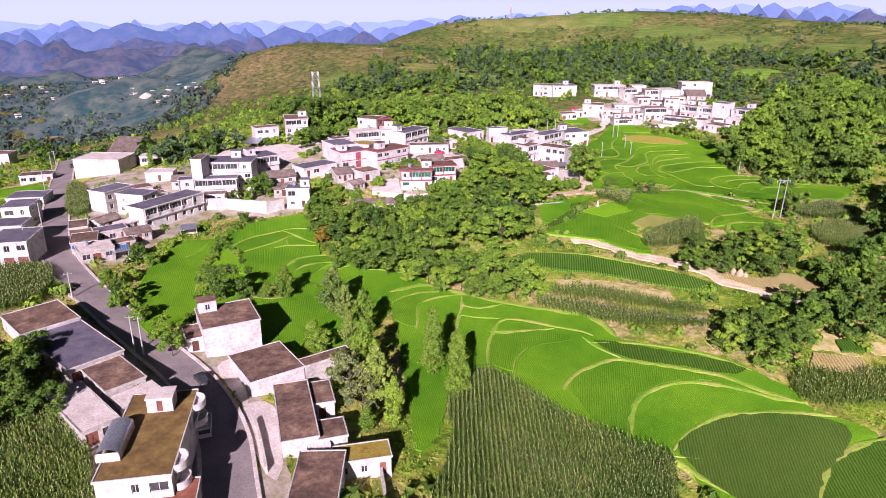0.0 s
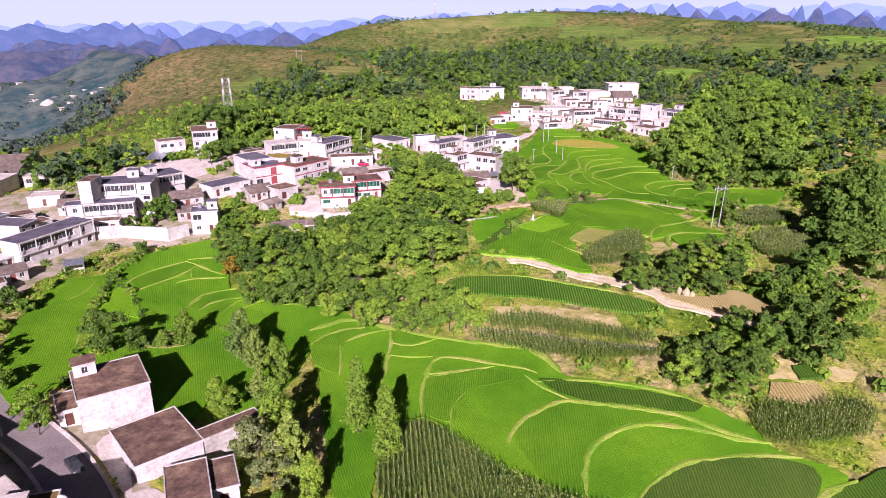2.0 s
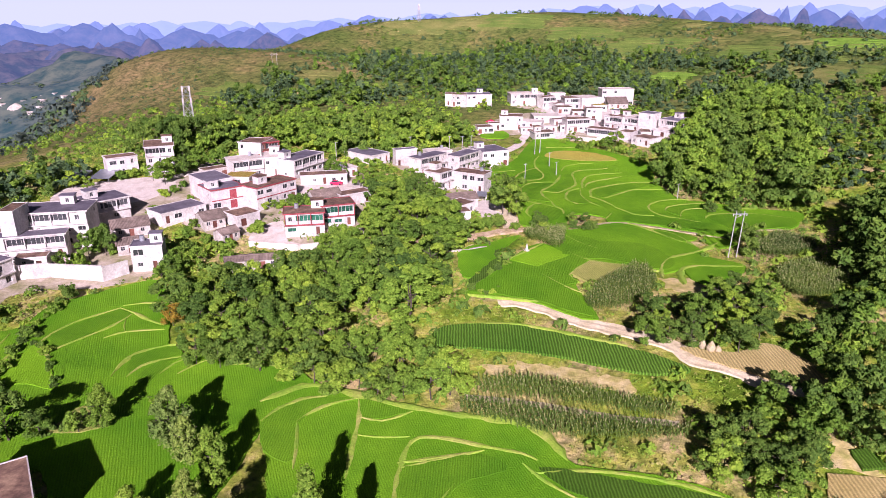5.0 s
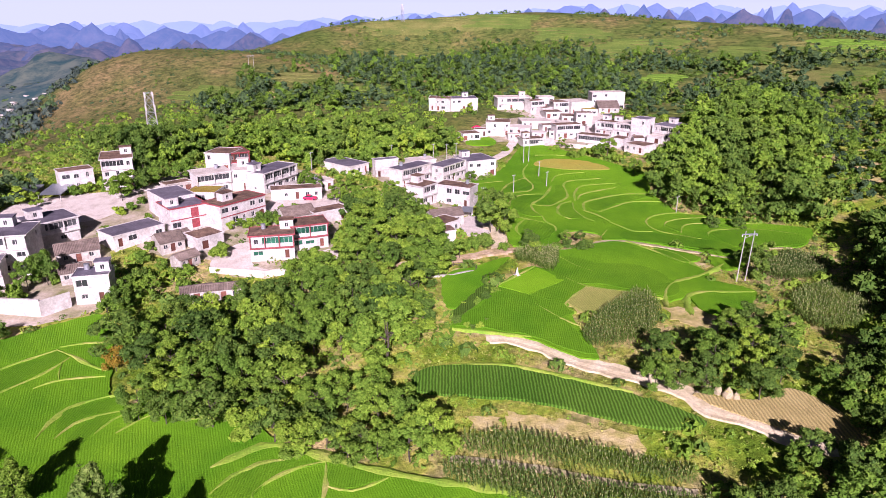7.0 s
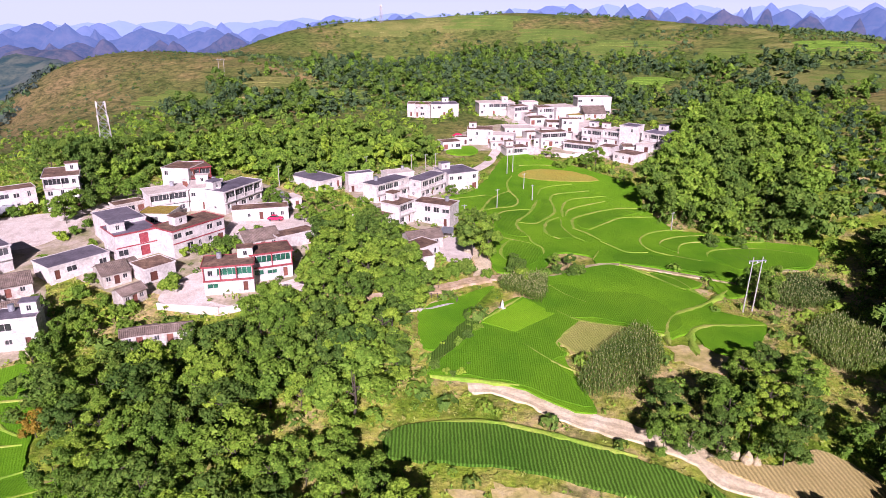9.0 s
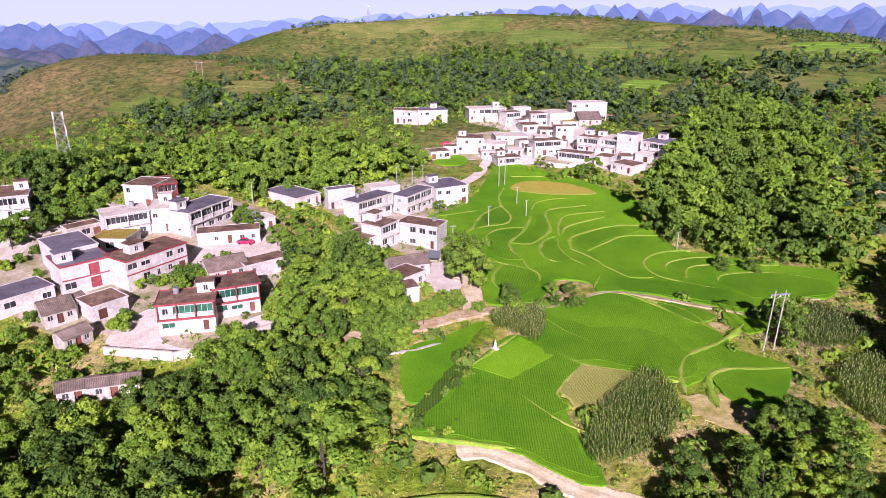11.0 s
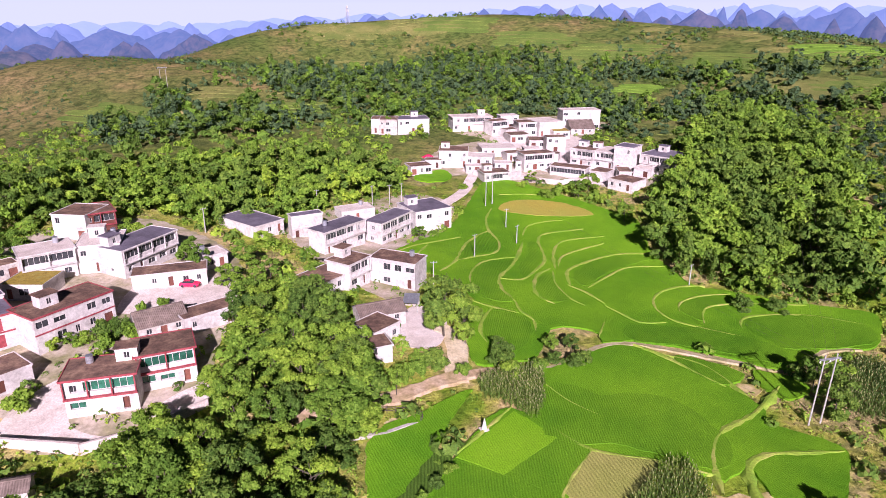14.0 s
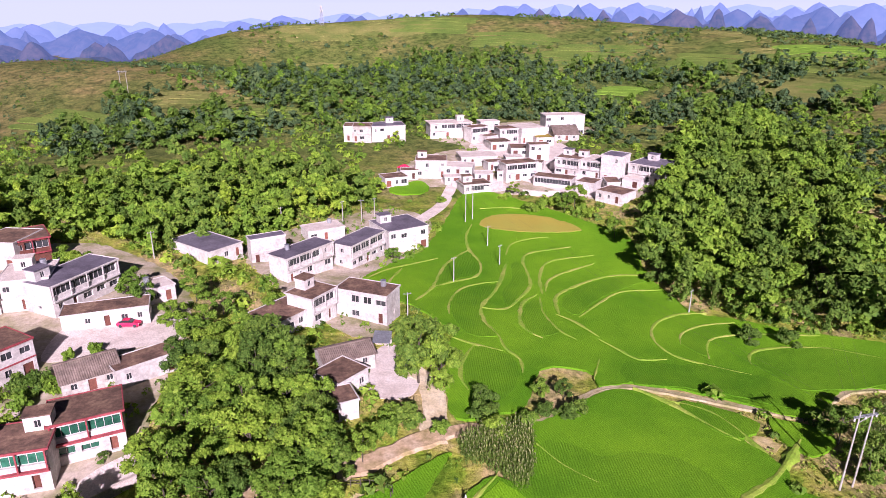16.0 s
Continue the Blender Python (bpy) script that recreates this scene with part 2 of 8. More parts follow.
M_ROOF = surface("stained_roof", [(0.09, 0.058, 0.045), (0.18, 0.11, 0.08), (0.3, 0.2, 0.135)], grain=1.4, patch=0.35, bump=0.12, vary=0.15)
M_ROOF_MOSS = surface("mossy_brown_roof", [(0.13, 0.08, 0.03), (0.2, 0.125, 0.04), (0.3, 0.21, 0.06)], grain=1.2, patch=0.35, bump=0.12)
M_ROOF_RED = surface("red_brown_roof", [(0.2, 0.07, 0.04), (0.28, 0.1, 0.06), (0.34, 0.15, 0.09)], grain=1.6, patch=0.3, bump=0.12)
M_ROOF_BLUE = surface("slate_grey_roof", [(0.1, 0.09, 0.115), (0.155, 0.14, 0.18), (0.2, 0.18, 0.22)], grain=1.8, patch=0.3, bump=0.1, rough=0.6, vary=0.15)
M_TILE = surface("old_clay_tile", [(0.13, 0.1, 0.085), (0.2, 0.155, 0.13), (0.28, 0.22, 0.19)], grain=2.5, patch=0.6, bump=0.3, vary=0.15)
M_YELLOW = surface("mossy_roof", [(0.24, 0.18, 0.03), (0.34, 0.25, 0.04), (0.3, 0.26, 0.06)], grain=2, patch=0.5)
M_RED = surface("red_trim_paint", [(0.24, 0.045, 0.05), (0.33, 0.065, 0.075), (0.38, 0.095, 0.1)], grain=2, patch=0.6, bump=0.03, rough=0.6)
M_GREEN = surface("green_frame_paint", [(0.02, 0.14, 0.07), (0.03, 0.2, 0.1), (0.04, 0.24, 0.12)], grain=2, patch=0.6, bump=0.0, rough=0.5)
M_FRAME = surface("window_frame_paint", [(0.5, 0.48, 0.46), (0.6, 0.58, 0.57)], grain=3, patch=1.0, bump=0.0, rough=0.5)
M_GLASS = surface("dark_window_glass", [(0.03, 0.033, 0.036), (0.065, 0.07, 0.075)], grain=1, patch=0.8, bump=0.0, rough=0.1, spec=0.5, vary=0.4)
M_GREENGLASS = surface("green_tinted_glass", [(0.015, 0.07, 0.045), (0.035, 0.16, 0.1)], grain=1, patch=0.9, bump=0.0, rough=0.12, spec=0.5, vary=0.3)
M_DOOR = surface("door_paint", [(0.12, 0.05, 0.035), (0.2, 0.07, 0.05)], grain=3, patch=0.8, bump=0.05, rough=0.6, vary=0.5)
M_STEEL = surface("galvanised_steel", [(0.45, 0.48, 0.53), (0.6, 0.63, 0.68)], grain=3, patch=0.5, bump=0.03, rough=0.35, metal=0.7)
M_POLE = surface("concrete_pole", [(0.34, 0.33, 0.31), (0.46, 0.45, 0.42)], grain=3, patch=0.6, bump=0.05)
M_TARP = surface("blue_tarpaulin", [(0.03, 0.12, 0.42), (0.05, 0.2, 0.55)], grain=2, patch=0.6, bump=0.3, bump_scale=2, rough=0.5)
M_REDCLOTH = surface("red_cloth", [(0.55, 0.02, 0.08), (0.7, 0.04, 0.12)], grain=2, patch=0.6, bump=0.05)
M_BARK = surface("bark", [(0.06, 0.048, 0.035), (0.11, 0.09, 0.07)], grain=6, patch=1.5, bump=0.5)
M_LEAF = leaf_material("broad_leaves", (0.09, 0.195, 0.024), (0.135, 0.258, 0.034), (0.19, 0.325, 0.05))
M_LEAF_LIGHT = leaf_material("light_leaves", (0.135, 0.255, 0.026), (0.19, 0.325, 0.038), (0.265, 0.4, 0.06))
M_LEAF_DARK = leaf_material("dark_leaves", (0.06, 0.135, 0.024), (0.09, 0.175, 0.032), (0.13, 0.22, 0.042), 0.15)
# next two: leaf greens with the blue air haze of distance mixed in
M_LEAF_FAR_HAZE = leaf_material("far_leaves_hazed", (0.046, 0.1, 0.056), (0.072, 0.135, 0.068), (0.11, 0.18, 0.08), 0.2)
M_LEAF_VALLEY_HAZE = leaf_material("valley_leaves_hazed", (0.045, 0.075, 0.085), (0.06, 0.095, 0.1), (0.085, 0.12, 0.11), 0.15)
M_LEAF_PALE = leaf_material("pale_leaves", (0.13, 0.22, 0.04), (0.19, 0.29, 0.06), (0.27, 0.36, 0.1))
M_LEAF_DULL = leaf_material("grey_green_leaves", (0.09, 0.14, 0.05), (0.15, 0.2, 0.08), (0.24, 0.28, 0.14))
M_LEAF_RUST = leaf_material("yellowing_leaves", (0.2, 0.14, 0.02), (0.3, 0.2, 0.03), (0.25, 0.24, 0.04))
M_CORN = leaf_material("maize_leaves", (0.055, 0.115, 0.02), (0.095, 0.175, 0.032), (0.155, 0.225, 0.065))
M_TASSEL = surface("maize_tassel", [(0.24, 0.27, 0.1), (0.33, 0.34, 0.15)], grain=3, patch=1)
M_STRAW = surface("straw", [(0.4, 0.33, 0.2), (0.52, 0.45, 0.3)], grain=5, patch=1, bump=0.5)
# third colour: air haze painted in as glow, paler the farther the range
M_PEAK_NEAR = haze_glow("near_peaks", (0.008, 0.016, 0.016), (0.06, 0.045, 0.04), (0.06, 0.085, 0.175), 0.03)
M_PEAK_FAR = haze_glow("far_peaks", (0.012, 0.02, 0.03), (0.045, 0.042, 0.05), (0.09, 0.138, 0.29), 0.02)
M_PEAK_THIRD = haze_glow("third_peaks", (0.02, 0.03, 0.04), (0.04, 0.045, 0.055), (0.15, 0.21, 0.42), 0.02)
M_PEAK_LAST = haze_glow("last_peaks", (0.03, 0.035, 0.045), (0.04, 0.045, 0.055), (0.26, 0.35, 0.6))
M_PEAK_LOW = haze_glow("valley_floor", (0.01, 0.035, 0.015), (0.1, 0.11, 0.06), (0.026, 0.042, 0.07), 0.03)
M_PEAK_MID = haze_glow("valley_hills", (0.012, 0.022, 0.018), (0.09, 0.07, 0.055), (0.045, 0.063, 0.125), 0.02)
M_GRAVEL = surface("white_gravel", [(0.46, 0.42, 0.37), (0.58, 0.54, 0.49)], grain=1, patch=0.1)
M_PAVE = surface("village_yard", [(0.2, 0.21, 0.07), (0.42, 0.36, 0.26), (0.6, 0.51, 0.44)], grain=1.4, patch=0.16, bump=0.2)

# landforms: x, y, radius, height
VALLEY = [(0, 66, 61, 4.7), (66, 66, 61, -13.4), (-66, 66, 66, 0.3), (0, 132, 44, -5.7), (66, 132, 44, 4.9), (-66, 132, 50, 1.4), (121, 121, 55, 4.2), (0, 187, 44, 1.0), (66, 198, 44, 0.3), (-55, 198, 44, -2.6), (132, 198, 50, -2.0), (44, 253, 44, 4.5), (-22, 253, 44, 2.0), (-88, 264, 66, 9.9), (110, 275, 50, -3.6), (176, 253, 61, 0.4), (-176, 88, 110, 13.6), (165, 0, 143, 1.0), (-132, -66, 143, -3.5)]
SLOPES = [(66, 341, 61, -2.1), (143, 363, 61, 0.4), (-44, 363, 66, 11.0), (209, 363, 88, 6.1), (11, 462, 88, -0.3), (121, 462, 88, 4.9), (-121, 484, 99, 12.8), (253, 495, 99, -18.5), (0, 572, 99, 13.3), (363, 550, 132, 37.4), (-275, 275, 154, -10.0), (308, 242, 132, 12.6), (495, 440, 165, 10.0), (253, 110, 110, 0.6), (-560, 480, 150, -45)]
RIDGES = [(110, 660, 121, 27.8), (-165, 704, 55, 32.4), (22, 759, 77, 55.0), (-66, 770, 66, 12.5), (231, 660, 110, -8.9), (132, 781, 66, 30.2), (-143, 616, 66, 41.5), (-66, 682, 66, -5.6), (66, 704, 66, -44.6), (220, 770, 77, 28.5), (308, 715, 77, 20.8), (-253, 660, 154, -32.5), (385, 759, 132, 12.7), (-205, 612, 42, 19), (390, 600, 70, 9), (150, 765, 60, -6), (-440, 720, 125, -75), (-140, 620, 50, -5), (-50, 600, 50, 8)]


# ---- the ground ----
def ground(x, y):
    """Height of the land, for numbers or arrays."""
    x, y = np.asarray(x, float), np.asarray(y, float)
    z = 0.0
    for a, b, r, h in VALLEY + SLOPES + RIDGES:
        z = z + h * np.exp(-((x - a) ** 2 + (y - b) ** 2) / (2.0 * r * r))
    s = np.clip((np.hypot(x - 60, y - 250) - 640) / 900, 0, 1)
    return z - 105 * s * s * (3 - 2 * s)


def gz(x, y):
    return float(ground(x, y))


def mesh_object(name, verts, faces, mat, smooth=False):
    me = bpy.data.meshes.new(name)
    me.from_pydata(verts, [], faces)
    me.materials.append(mat)
    if smooth:
        me.polygons.foreach_set("use_smooth", [True] * len(me.polygons))
    me.update()
    return new(name, me)


def quads_mesh(name, points, mat, size=4):
    """One mesh of loose quads (or triangles) from an array of n x size x 3."""
    n = len(points)
    me = bpy.data.meshes.new(name)
    me.vertices.add(n * size)
    me.vertices.foreach_set("co", np.asarray(points, np.float32).reshape(-1))
    me.loops.add(n * size)
    me.loops.foreach_set("vertex_index", np.arange(n * size, dtype=np.int32))
    me.polygons.add(n)
    me.polygons.foreach_set("loop_start", np.arange(0, n * size, size, dtype=np.int32))
    me.update(calc_edges=True)
    me.materials.append(mat)
    return me


def steps(inner_from, inner_to, step, outer_from, outer_to):
    mid = list(np.arange(inner_from, inner_to + 0.1, step))
    a, b, d = [], [], step
    v = inner_from
    while v > outer_from:
        d *= 1.13
        v -= d
        a.append(v)
    d, v = step, inner_to
    while v < outer_to:
        d *= 1.13
        v += d
        b.append(v)
    return np.array(a[::-1] + mid + b)


def build_ground():
    xs, ys = steps(-230, 300, 2.5, -4900, 4900), steps(40, 500, 2.5, -3000, 4900)
    gx, gy = np.meshgrid(xs, ys)
    gzz = ground(gx, gy)
    far = np.clip((np.hypot(gx, gy) - 850) / 400, 0, 1)
    rng = np.random.default_rng(4)
    for k in range(14):
        a, f, p = rng.uniform(0, 6.28), rng.uniform(0.008, 0.05), rng.uniform(0, 6.28)
        gzz = gzz + far * 0.018 / f * 2.0 * np.sin((gx * math.cos(a) + gy * math.sin(a)) * f + p) * 0.5
    nx, ny = len(xs), len(ys)
    v = np.stack([gx, gy, gzz], -1).reshape(-1, 3)
    i = np.arange(nx * ny).reshape(ny, nx)
    f = np.stack([i[:-1, :-1], i[:-1, 1:], i[1:, 1:], i[1:, :-1]], -1).reshape(-1, 4)
    me = bpy.data.meshes.new("ground")
    me.from_pydata(v.tolist(), [], f.tolist())
    me.materials.append(M_GROUND)
    me.polygons.foreach_set("use_smooth", [True] * len(me.polygons))
    tagged(new("ground", me), "grassy green hills and valley floor with bare brown patches", "ground", kind="structure")


build_ground()


def karst(name, az, dist, top, width, mat, seed):
    """A steep limestone cone, rounded at the head, at a bearing from the valley."""
    rng = np.random.default_rng(seed)
    rings, seg = 11, 22
    cx, cy = dist * math.sin(radians(az)), dist * math.cos(radians(az))
    base = -125.0
    ph, sh = rng.uniform(0, 6.28, 4), rng.uniform(0.5, 1.2)
    verts, faces = [], []
    for r in range(rings):
        u = r / (rings - 1)
        h = (1 - u ** 1.25) ** (1.05 + 0.45 * sh) * (1 - 0.08 * math.sin(9 * u + ph[3]) * u)
        for s in range(seg):
            a = 6.2832 * s / seg
            w = width * u * (1 + 0.16 * math.sin(2 * a + ph[0]) + 0.1 * math.sin(5 * a + ph[1]) + 0.06 * math.sin(9 * a + 7 * u + ph[2]))
            px, py = cx + w * math.cos(a), cy + w * math.sin(a)
            rough = noise.fractal((px * 0.016, py * 0.016, seed * 3.7), 0.8, 2.0, 5) * (top - base) * 0.2 * min(1, 3 * u)
            verts.append((px, py, base + (top - base) * h + rough))
    for r in range(rings - 1):
        for s in range(seg):
            t = (s + 1) % seg
            faces.append((r * seg + s, (r + 1) * seg + s, (r + 1) * seg + t, r * seg + t))
    ob = mesh_object(name, verts, faces, mat, True)
    return tagged(ob, "steep wooded limestone peak, blue with distance", "mountain", "far peaks", "structure")


def build_peaks():
    """Four ranges of cones, each with paler painted haze than the one before it."""
    rng = random.Random(11)
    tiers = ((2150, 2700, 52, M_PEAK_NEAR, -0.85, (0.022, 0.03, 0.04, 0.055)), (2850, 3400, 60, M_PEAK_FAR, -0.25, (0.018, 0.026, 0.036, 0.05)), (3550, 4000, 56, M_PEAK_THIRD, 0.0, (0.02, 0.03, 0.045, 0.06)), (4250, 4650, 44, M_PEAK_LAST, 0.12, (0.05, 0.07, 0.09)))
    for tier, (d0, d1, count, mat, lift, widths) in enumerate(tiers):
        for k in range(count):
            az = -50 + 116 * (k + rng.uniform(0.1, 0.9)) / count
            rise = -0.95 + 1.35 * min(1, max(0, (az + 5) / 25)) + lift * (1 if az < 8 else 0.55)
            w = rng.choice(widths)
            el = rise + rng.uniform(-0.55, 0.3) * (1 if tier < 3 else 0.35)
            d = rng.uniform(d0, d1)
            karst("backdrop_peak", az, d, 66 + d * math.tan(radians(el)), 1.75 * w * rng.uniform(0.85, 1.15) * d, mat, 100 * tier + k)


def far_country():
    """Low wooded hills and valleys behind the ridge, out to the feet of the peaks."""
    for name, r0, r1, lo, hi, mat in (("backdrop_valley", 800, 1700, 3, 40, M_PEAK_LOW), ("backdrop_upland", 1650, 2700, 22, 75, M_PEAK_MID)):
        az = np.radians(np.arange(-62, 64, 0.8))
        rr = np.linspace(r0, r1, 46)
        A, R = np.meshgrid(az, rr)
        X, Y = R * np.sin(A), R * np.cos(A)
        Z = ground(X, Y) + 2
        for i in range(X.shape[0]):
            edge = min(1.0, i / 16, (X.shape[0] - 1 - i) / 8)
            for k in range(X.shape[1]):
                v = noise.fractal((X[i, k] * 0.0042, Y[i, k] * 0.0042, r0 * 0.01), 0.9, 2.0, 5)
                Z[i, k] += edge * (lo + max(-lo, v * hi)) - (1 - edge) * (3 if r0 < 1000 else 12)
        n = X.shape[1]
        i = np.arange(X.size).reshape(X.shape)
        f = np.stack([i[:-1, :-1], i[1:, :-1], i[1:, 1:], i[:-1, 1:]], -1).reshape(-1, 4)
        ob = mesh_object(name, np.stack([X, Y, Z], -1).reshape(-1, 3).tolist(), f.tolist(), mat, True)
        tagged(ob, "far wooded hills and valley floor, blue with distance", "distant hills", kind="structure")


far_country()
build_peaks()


KEEP, LINES, YARDS = [], [], []  # footprints and lines that wild plants keep clear of


# ---- strips and fields on the ground ----
def smooth_line(pts, closed=False, step=1.5):
    """Catmull-Rom through the points."""
    n = len(pts)
    out = []
    for i in range(n if closed else n - 1):
        p = [Vector(pts[(i + k) % n] if closed else pts[min(n - 1, max(0, i + k))]) for k in (-1, 0, 1, 2)]
        m = max(2, int((p[2] - p[1]).length / step))
        for j in range(m):
            t = j / m
            out.append(0.5 * (2 * p[1] + (p[2] - p[0]) * t + (2 * p[0] - 5 * p[1] + 4 * p[2] - p[3]) * t * t + (3 * p[1] - 3 * p[2] + p[3] - p[0]) * t ** 3))
    if not closed:
        out.append(Vector(pts[-1]))
    return out


def strip(name, pts, profile, mat, wobble=0.0, seed=1, taper=False):
    """A ribbon along a line; profile: (offset across, height over the ground), from left to right."""
    line = smooth_line(pts)
    LINES.append((np.array([tuple(q) for q in line]), max(o for o, _ in profile)))
    rng = random.Random(seed)
    verts, faces, k = [], [], len(profile)
    for i, p in enumerate(line):
        d = (line[min(i + 1, len(line) - 1)] - line[max(i - 1, 0)]).normalized()
        side = Vector((d.y, -d.x))
        wob = 1 + rng.uniform(-wobble, wobble)
        if taper:
            wob *= min(1, 0.25 + 0.25 * min(i, len(line) - 1 - i))
        zc = gz(p.x, p.y)
        for o, h in profile:
            q = p + side * o * wob
            z = max(gz(q.x, q.y), zc - 0.3) if abs(o) < 6 else gz(q.x, q.y)
            verts.append((q.x, q.y, z + h))
        if i:
            for j in range(k - 1):
                faces.append(((i - 1) * k + j, (i - 1) * k + j + 1, i * k + j + 1, i * k + j))
    return mesh_object(name, verts, faces, mat, False)


def road(pts, width=7.0):
    w = width / 2
    strip("road", pts, [(-w, -0.4), (-w, 0.16), (-w * 0.5, 0.2), (0, 0.23), (w * 0.5, 0.2), (w, 0.16), (w, -0.4)], M_ASPHALT)
    tagged(bpy.data.objects["road"], "grey worn asphalt village road curving between houses", "road", kind="structure")
    for o in (-w - 0.3, w + 0.3):
        k = strip("kerb", pts, [(o - 0.3, -0.4), (o - 0.3, 0.3), (o + 0.3, 0.3), (o + 0.3, -0.4)], M_CONCRETE)
        tagged(k, "pale concrete kerb along the asphalt road", "kerb", kind="structure")


def concrete_path(pts, width):
    w = width / 2
    k = strip("path", pts, [(-w, -0.3), (-w, 0.28), (w, 0.28), (w, -0.3)], M_CONCRETE)
    tagged(k, "narrow pale concrete lane between houses", "path", kind="structure")


def footpath(pts, width, mat=None):
    w = width / 2
    k = strip("path", pts, [(-w * 1.5, -0.1), (-w, 0.3), (0, 0.26), (w, 0.3), (w * 1.5, -0.1)], mat or M_PATH, 0.25, len(pts))
    tagged(k, "reddish-tan bare earth track beside fields" if mat else "narrow trodden earth path between paddies", "path", kind="structure")


def dirt(pts, width):
    w = width / 2
    k = strip("dirt_road", pts, [(-w - 0.6, -0.2), (-w, 0.2), (-w * 0.5, 0.12), (0, 0.22), (w * 0.5, 0.12), (w, 0.2), (w + 0.6, -0.2)], M_DIRT, 0.15)
    tagged(k, "sandy unpaved track between fields", "track", kind="structure")


def bund(pts, width):
    w = width * 0.38
    k = strip("field_bund", pts, [(-w * 2.2, 0.1), (-w, 0.52), (0, 0.6), (w, 0.52), (w * 2.2, 0.1)], M_BUND, 0.4, len(bpy.data.objects), True)
    return tagged(k, "low earth bund with pale dry grass between paddies", "field bund", "paddy bunds", "structure")


def inside(x, y, poly):
    hit = False
    j = len(poly) - 1
    for i in range(len(poly)):
        (xi, yi), (xj, yj) = poly[i], poly[j]
        if (yi > y) != (yj > y) and x < (xj - xi) * (y - yi) / (yj - yi) + xi:
            hit = not hit
        j = i
    return hit


def straight_line(pts, step):
    out = []
    for a, b in zip(pts, pts[1:] + pts[:1]):
        a, b = Vector(a), Vector(b)
        m = max(1, int((b - a).length / step))
        out += [a.lerp(b, j / m) for j in range(m)]
    return out


def slab(name, pts, height, mat, ragged=0.25, grid=3.0, sharp=False):
    """A patch of crop or paving that follows the ground, with a real edge."""
    from mathutils import geometry
    rng = random.Random(int(abs(pts[0][0] * 10)) + len(pts))
    rim = straight_line(pts, 1.2) if sharp else smooth_line(pts, True, 1.2)
    rim = [Vector((p.x + rng.uniform(-ragged, ragged), p.y + rng.uniform(-ragged, ragged))) for p in rim]
    poly = [(p.x, p.y) for p in rim]
    (YARDS if name == "village_yard" else KEEP).append(np.array(poly))
    n = len(rim)
    x0, x1 = min(p[0] for p in poly), max(p[0] for p in poly)
    y0, y1 = min(p[1] for p in poly), max(p[1] for p in poly)
    pins = [Vector((x, y)) for x in np.arange(x0, x1, grid) for y in np.arange(y0, y1, grid) if inside(x, y, poly)]
    vs, _, fs, _, _, _ = geometry.delaunay_2d_cdt(rim + pins, [(i, (i + 1) % n) for i in range(n)], [], 1, 1e-4)
    verts = [(v.x, v.y, gz(v.x, v.y) + height + rng.uniform(-0.04, 0.04) * (height > 0.3)) for v in vs]
    faces = [tuple(f) for f in fs]
    count = {}
    for f in faces:
        for a, b in zip(f, f[1:] + f[:1]):
            count[(a, b)] = 1
    low = {}
    for a, b in list(count):
        if (b, a) not in count:
            for q in (a, b):
                if q not in low:
                    low[q] = len(verts)
                    verts.append((verts[q][0], verts[q][1], verts[q][2] - height - 0.4))
            faces.append((b, a, low[a], low[b]))
    return mesh_object(name, verts, faces, mat)


def rice(pts):
    return tagged(slab("rice_paddy", pts, 0.45, M_RICE), "bright green standing rice in a terraced paddy", "rice paddy", "paddies", "stuff")


CROPS = {"mid": (M_RICE_MID, "green rice paddy of a deeper tone", 0.56), "dark": (M_RICE_DARK, "dark green field crop in close rows", 0.58), "bright": (M_RICE_BRIGHT, "vivid light green young rice bed", 0.56), "dry": (M_DRY, "half-dry yellowish vegetable plot", 0.56), "deep": (M_DEEP, "deep green low crop in close rows", 0.58), "terrace": (M_TERRACE, "narrow dull green terrace of hill crops", 0.4), "rowed": (M_ROWED, "green low crop drilled in clear rows", 0.56), "hillbright": (M_HILLBRIGHT, "fresh green shelf of young hill crops", 0.45), "hillgreen": (M_HILLGREEN, "light green shelf of hill crops and grass", 0.45), "stubble": (M_STUBBLE, "cut yellow stubble standing in rows", 0.4), "ochre": (M_OCHRE, "ripe ochre-coloured strip of crop", 0.56)}


def crop(pts, tone, sharp=False):
    mat, label, h = CROPS[tone]
    return tagged(slab("crop_field", pts, h, mat, 1.2 if tone == "terrace" else 0.15 if sharp else 0.25, sharp=sharp), label, "crop field", "paddies", "stuff")


def bare(pts):
    return tagged(slab("bare_soil", pts, 0.12, M_SOIL, 0.7, sharp=True), "bare sandy soil with stubble and dry weeds", "bare soil", kind="structure")


def courtyard(pts):
    return tagged(slab("courtyard", pts, 0.1, M_CONCRETE, 0.05), "pale cast concrete yard between houses", "courtyard", kind="structure")


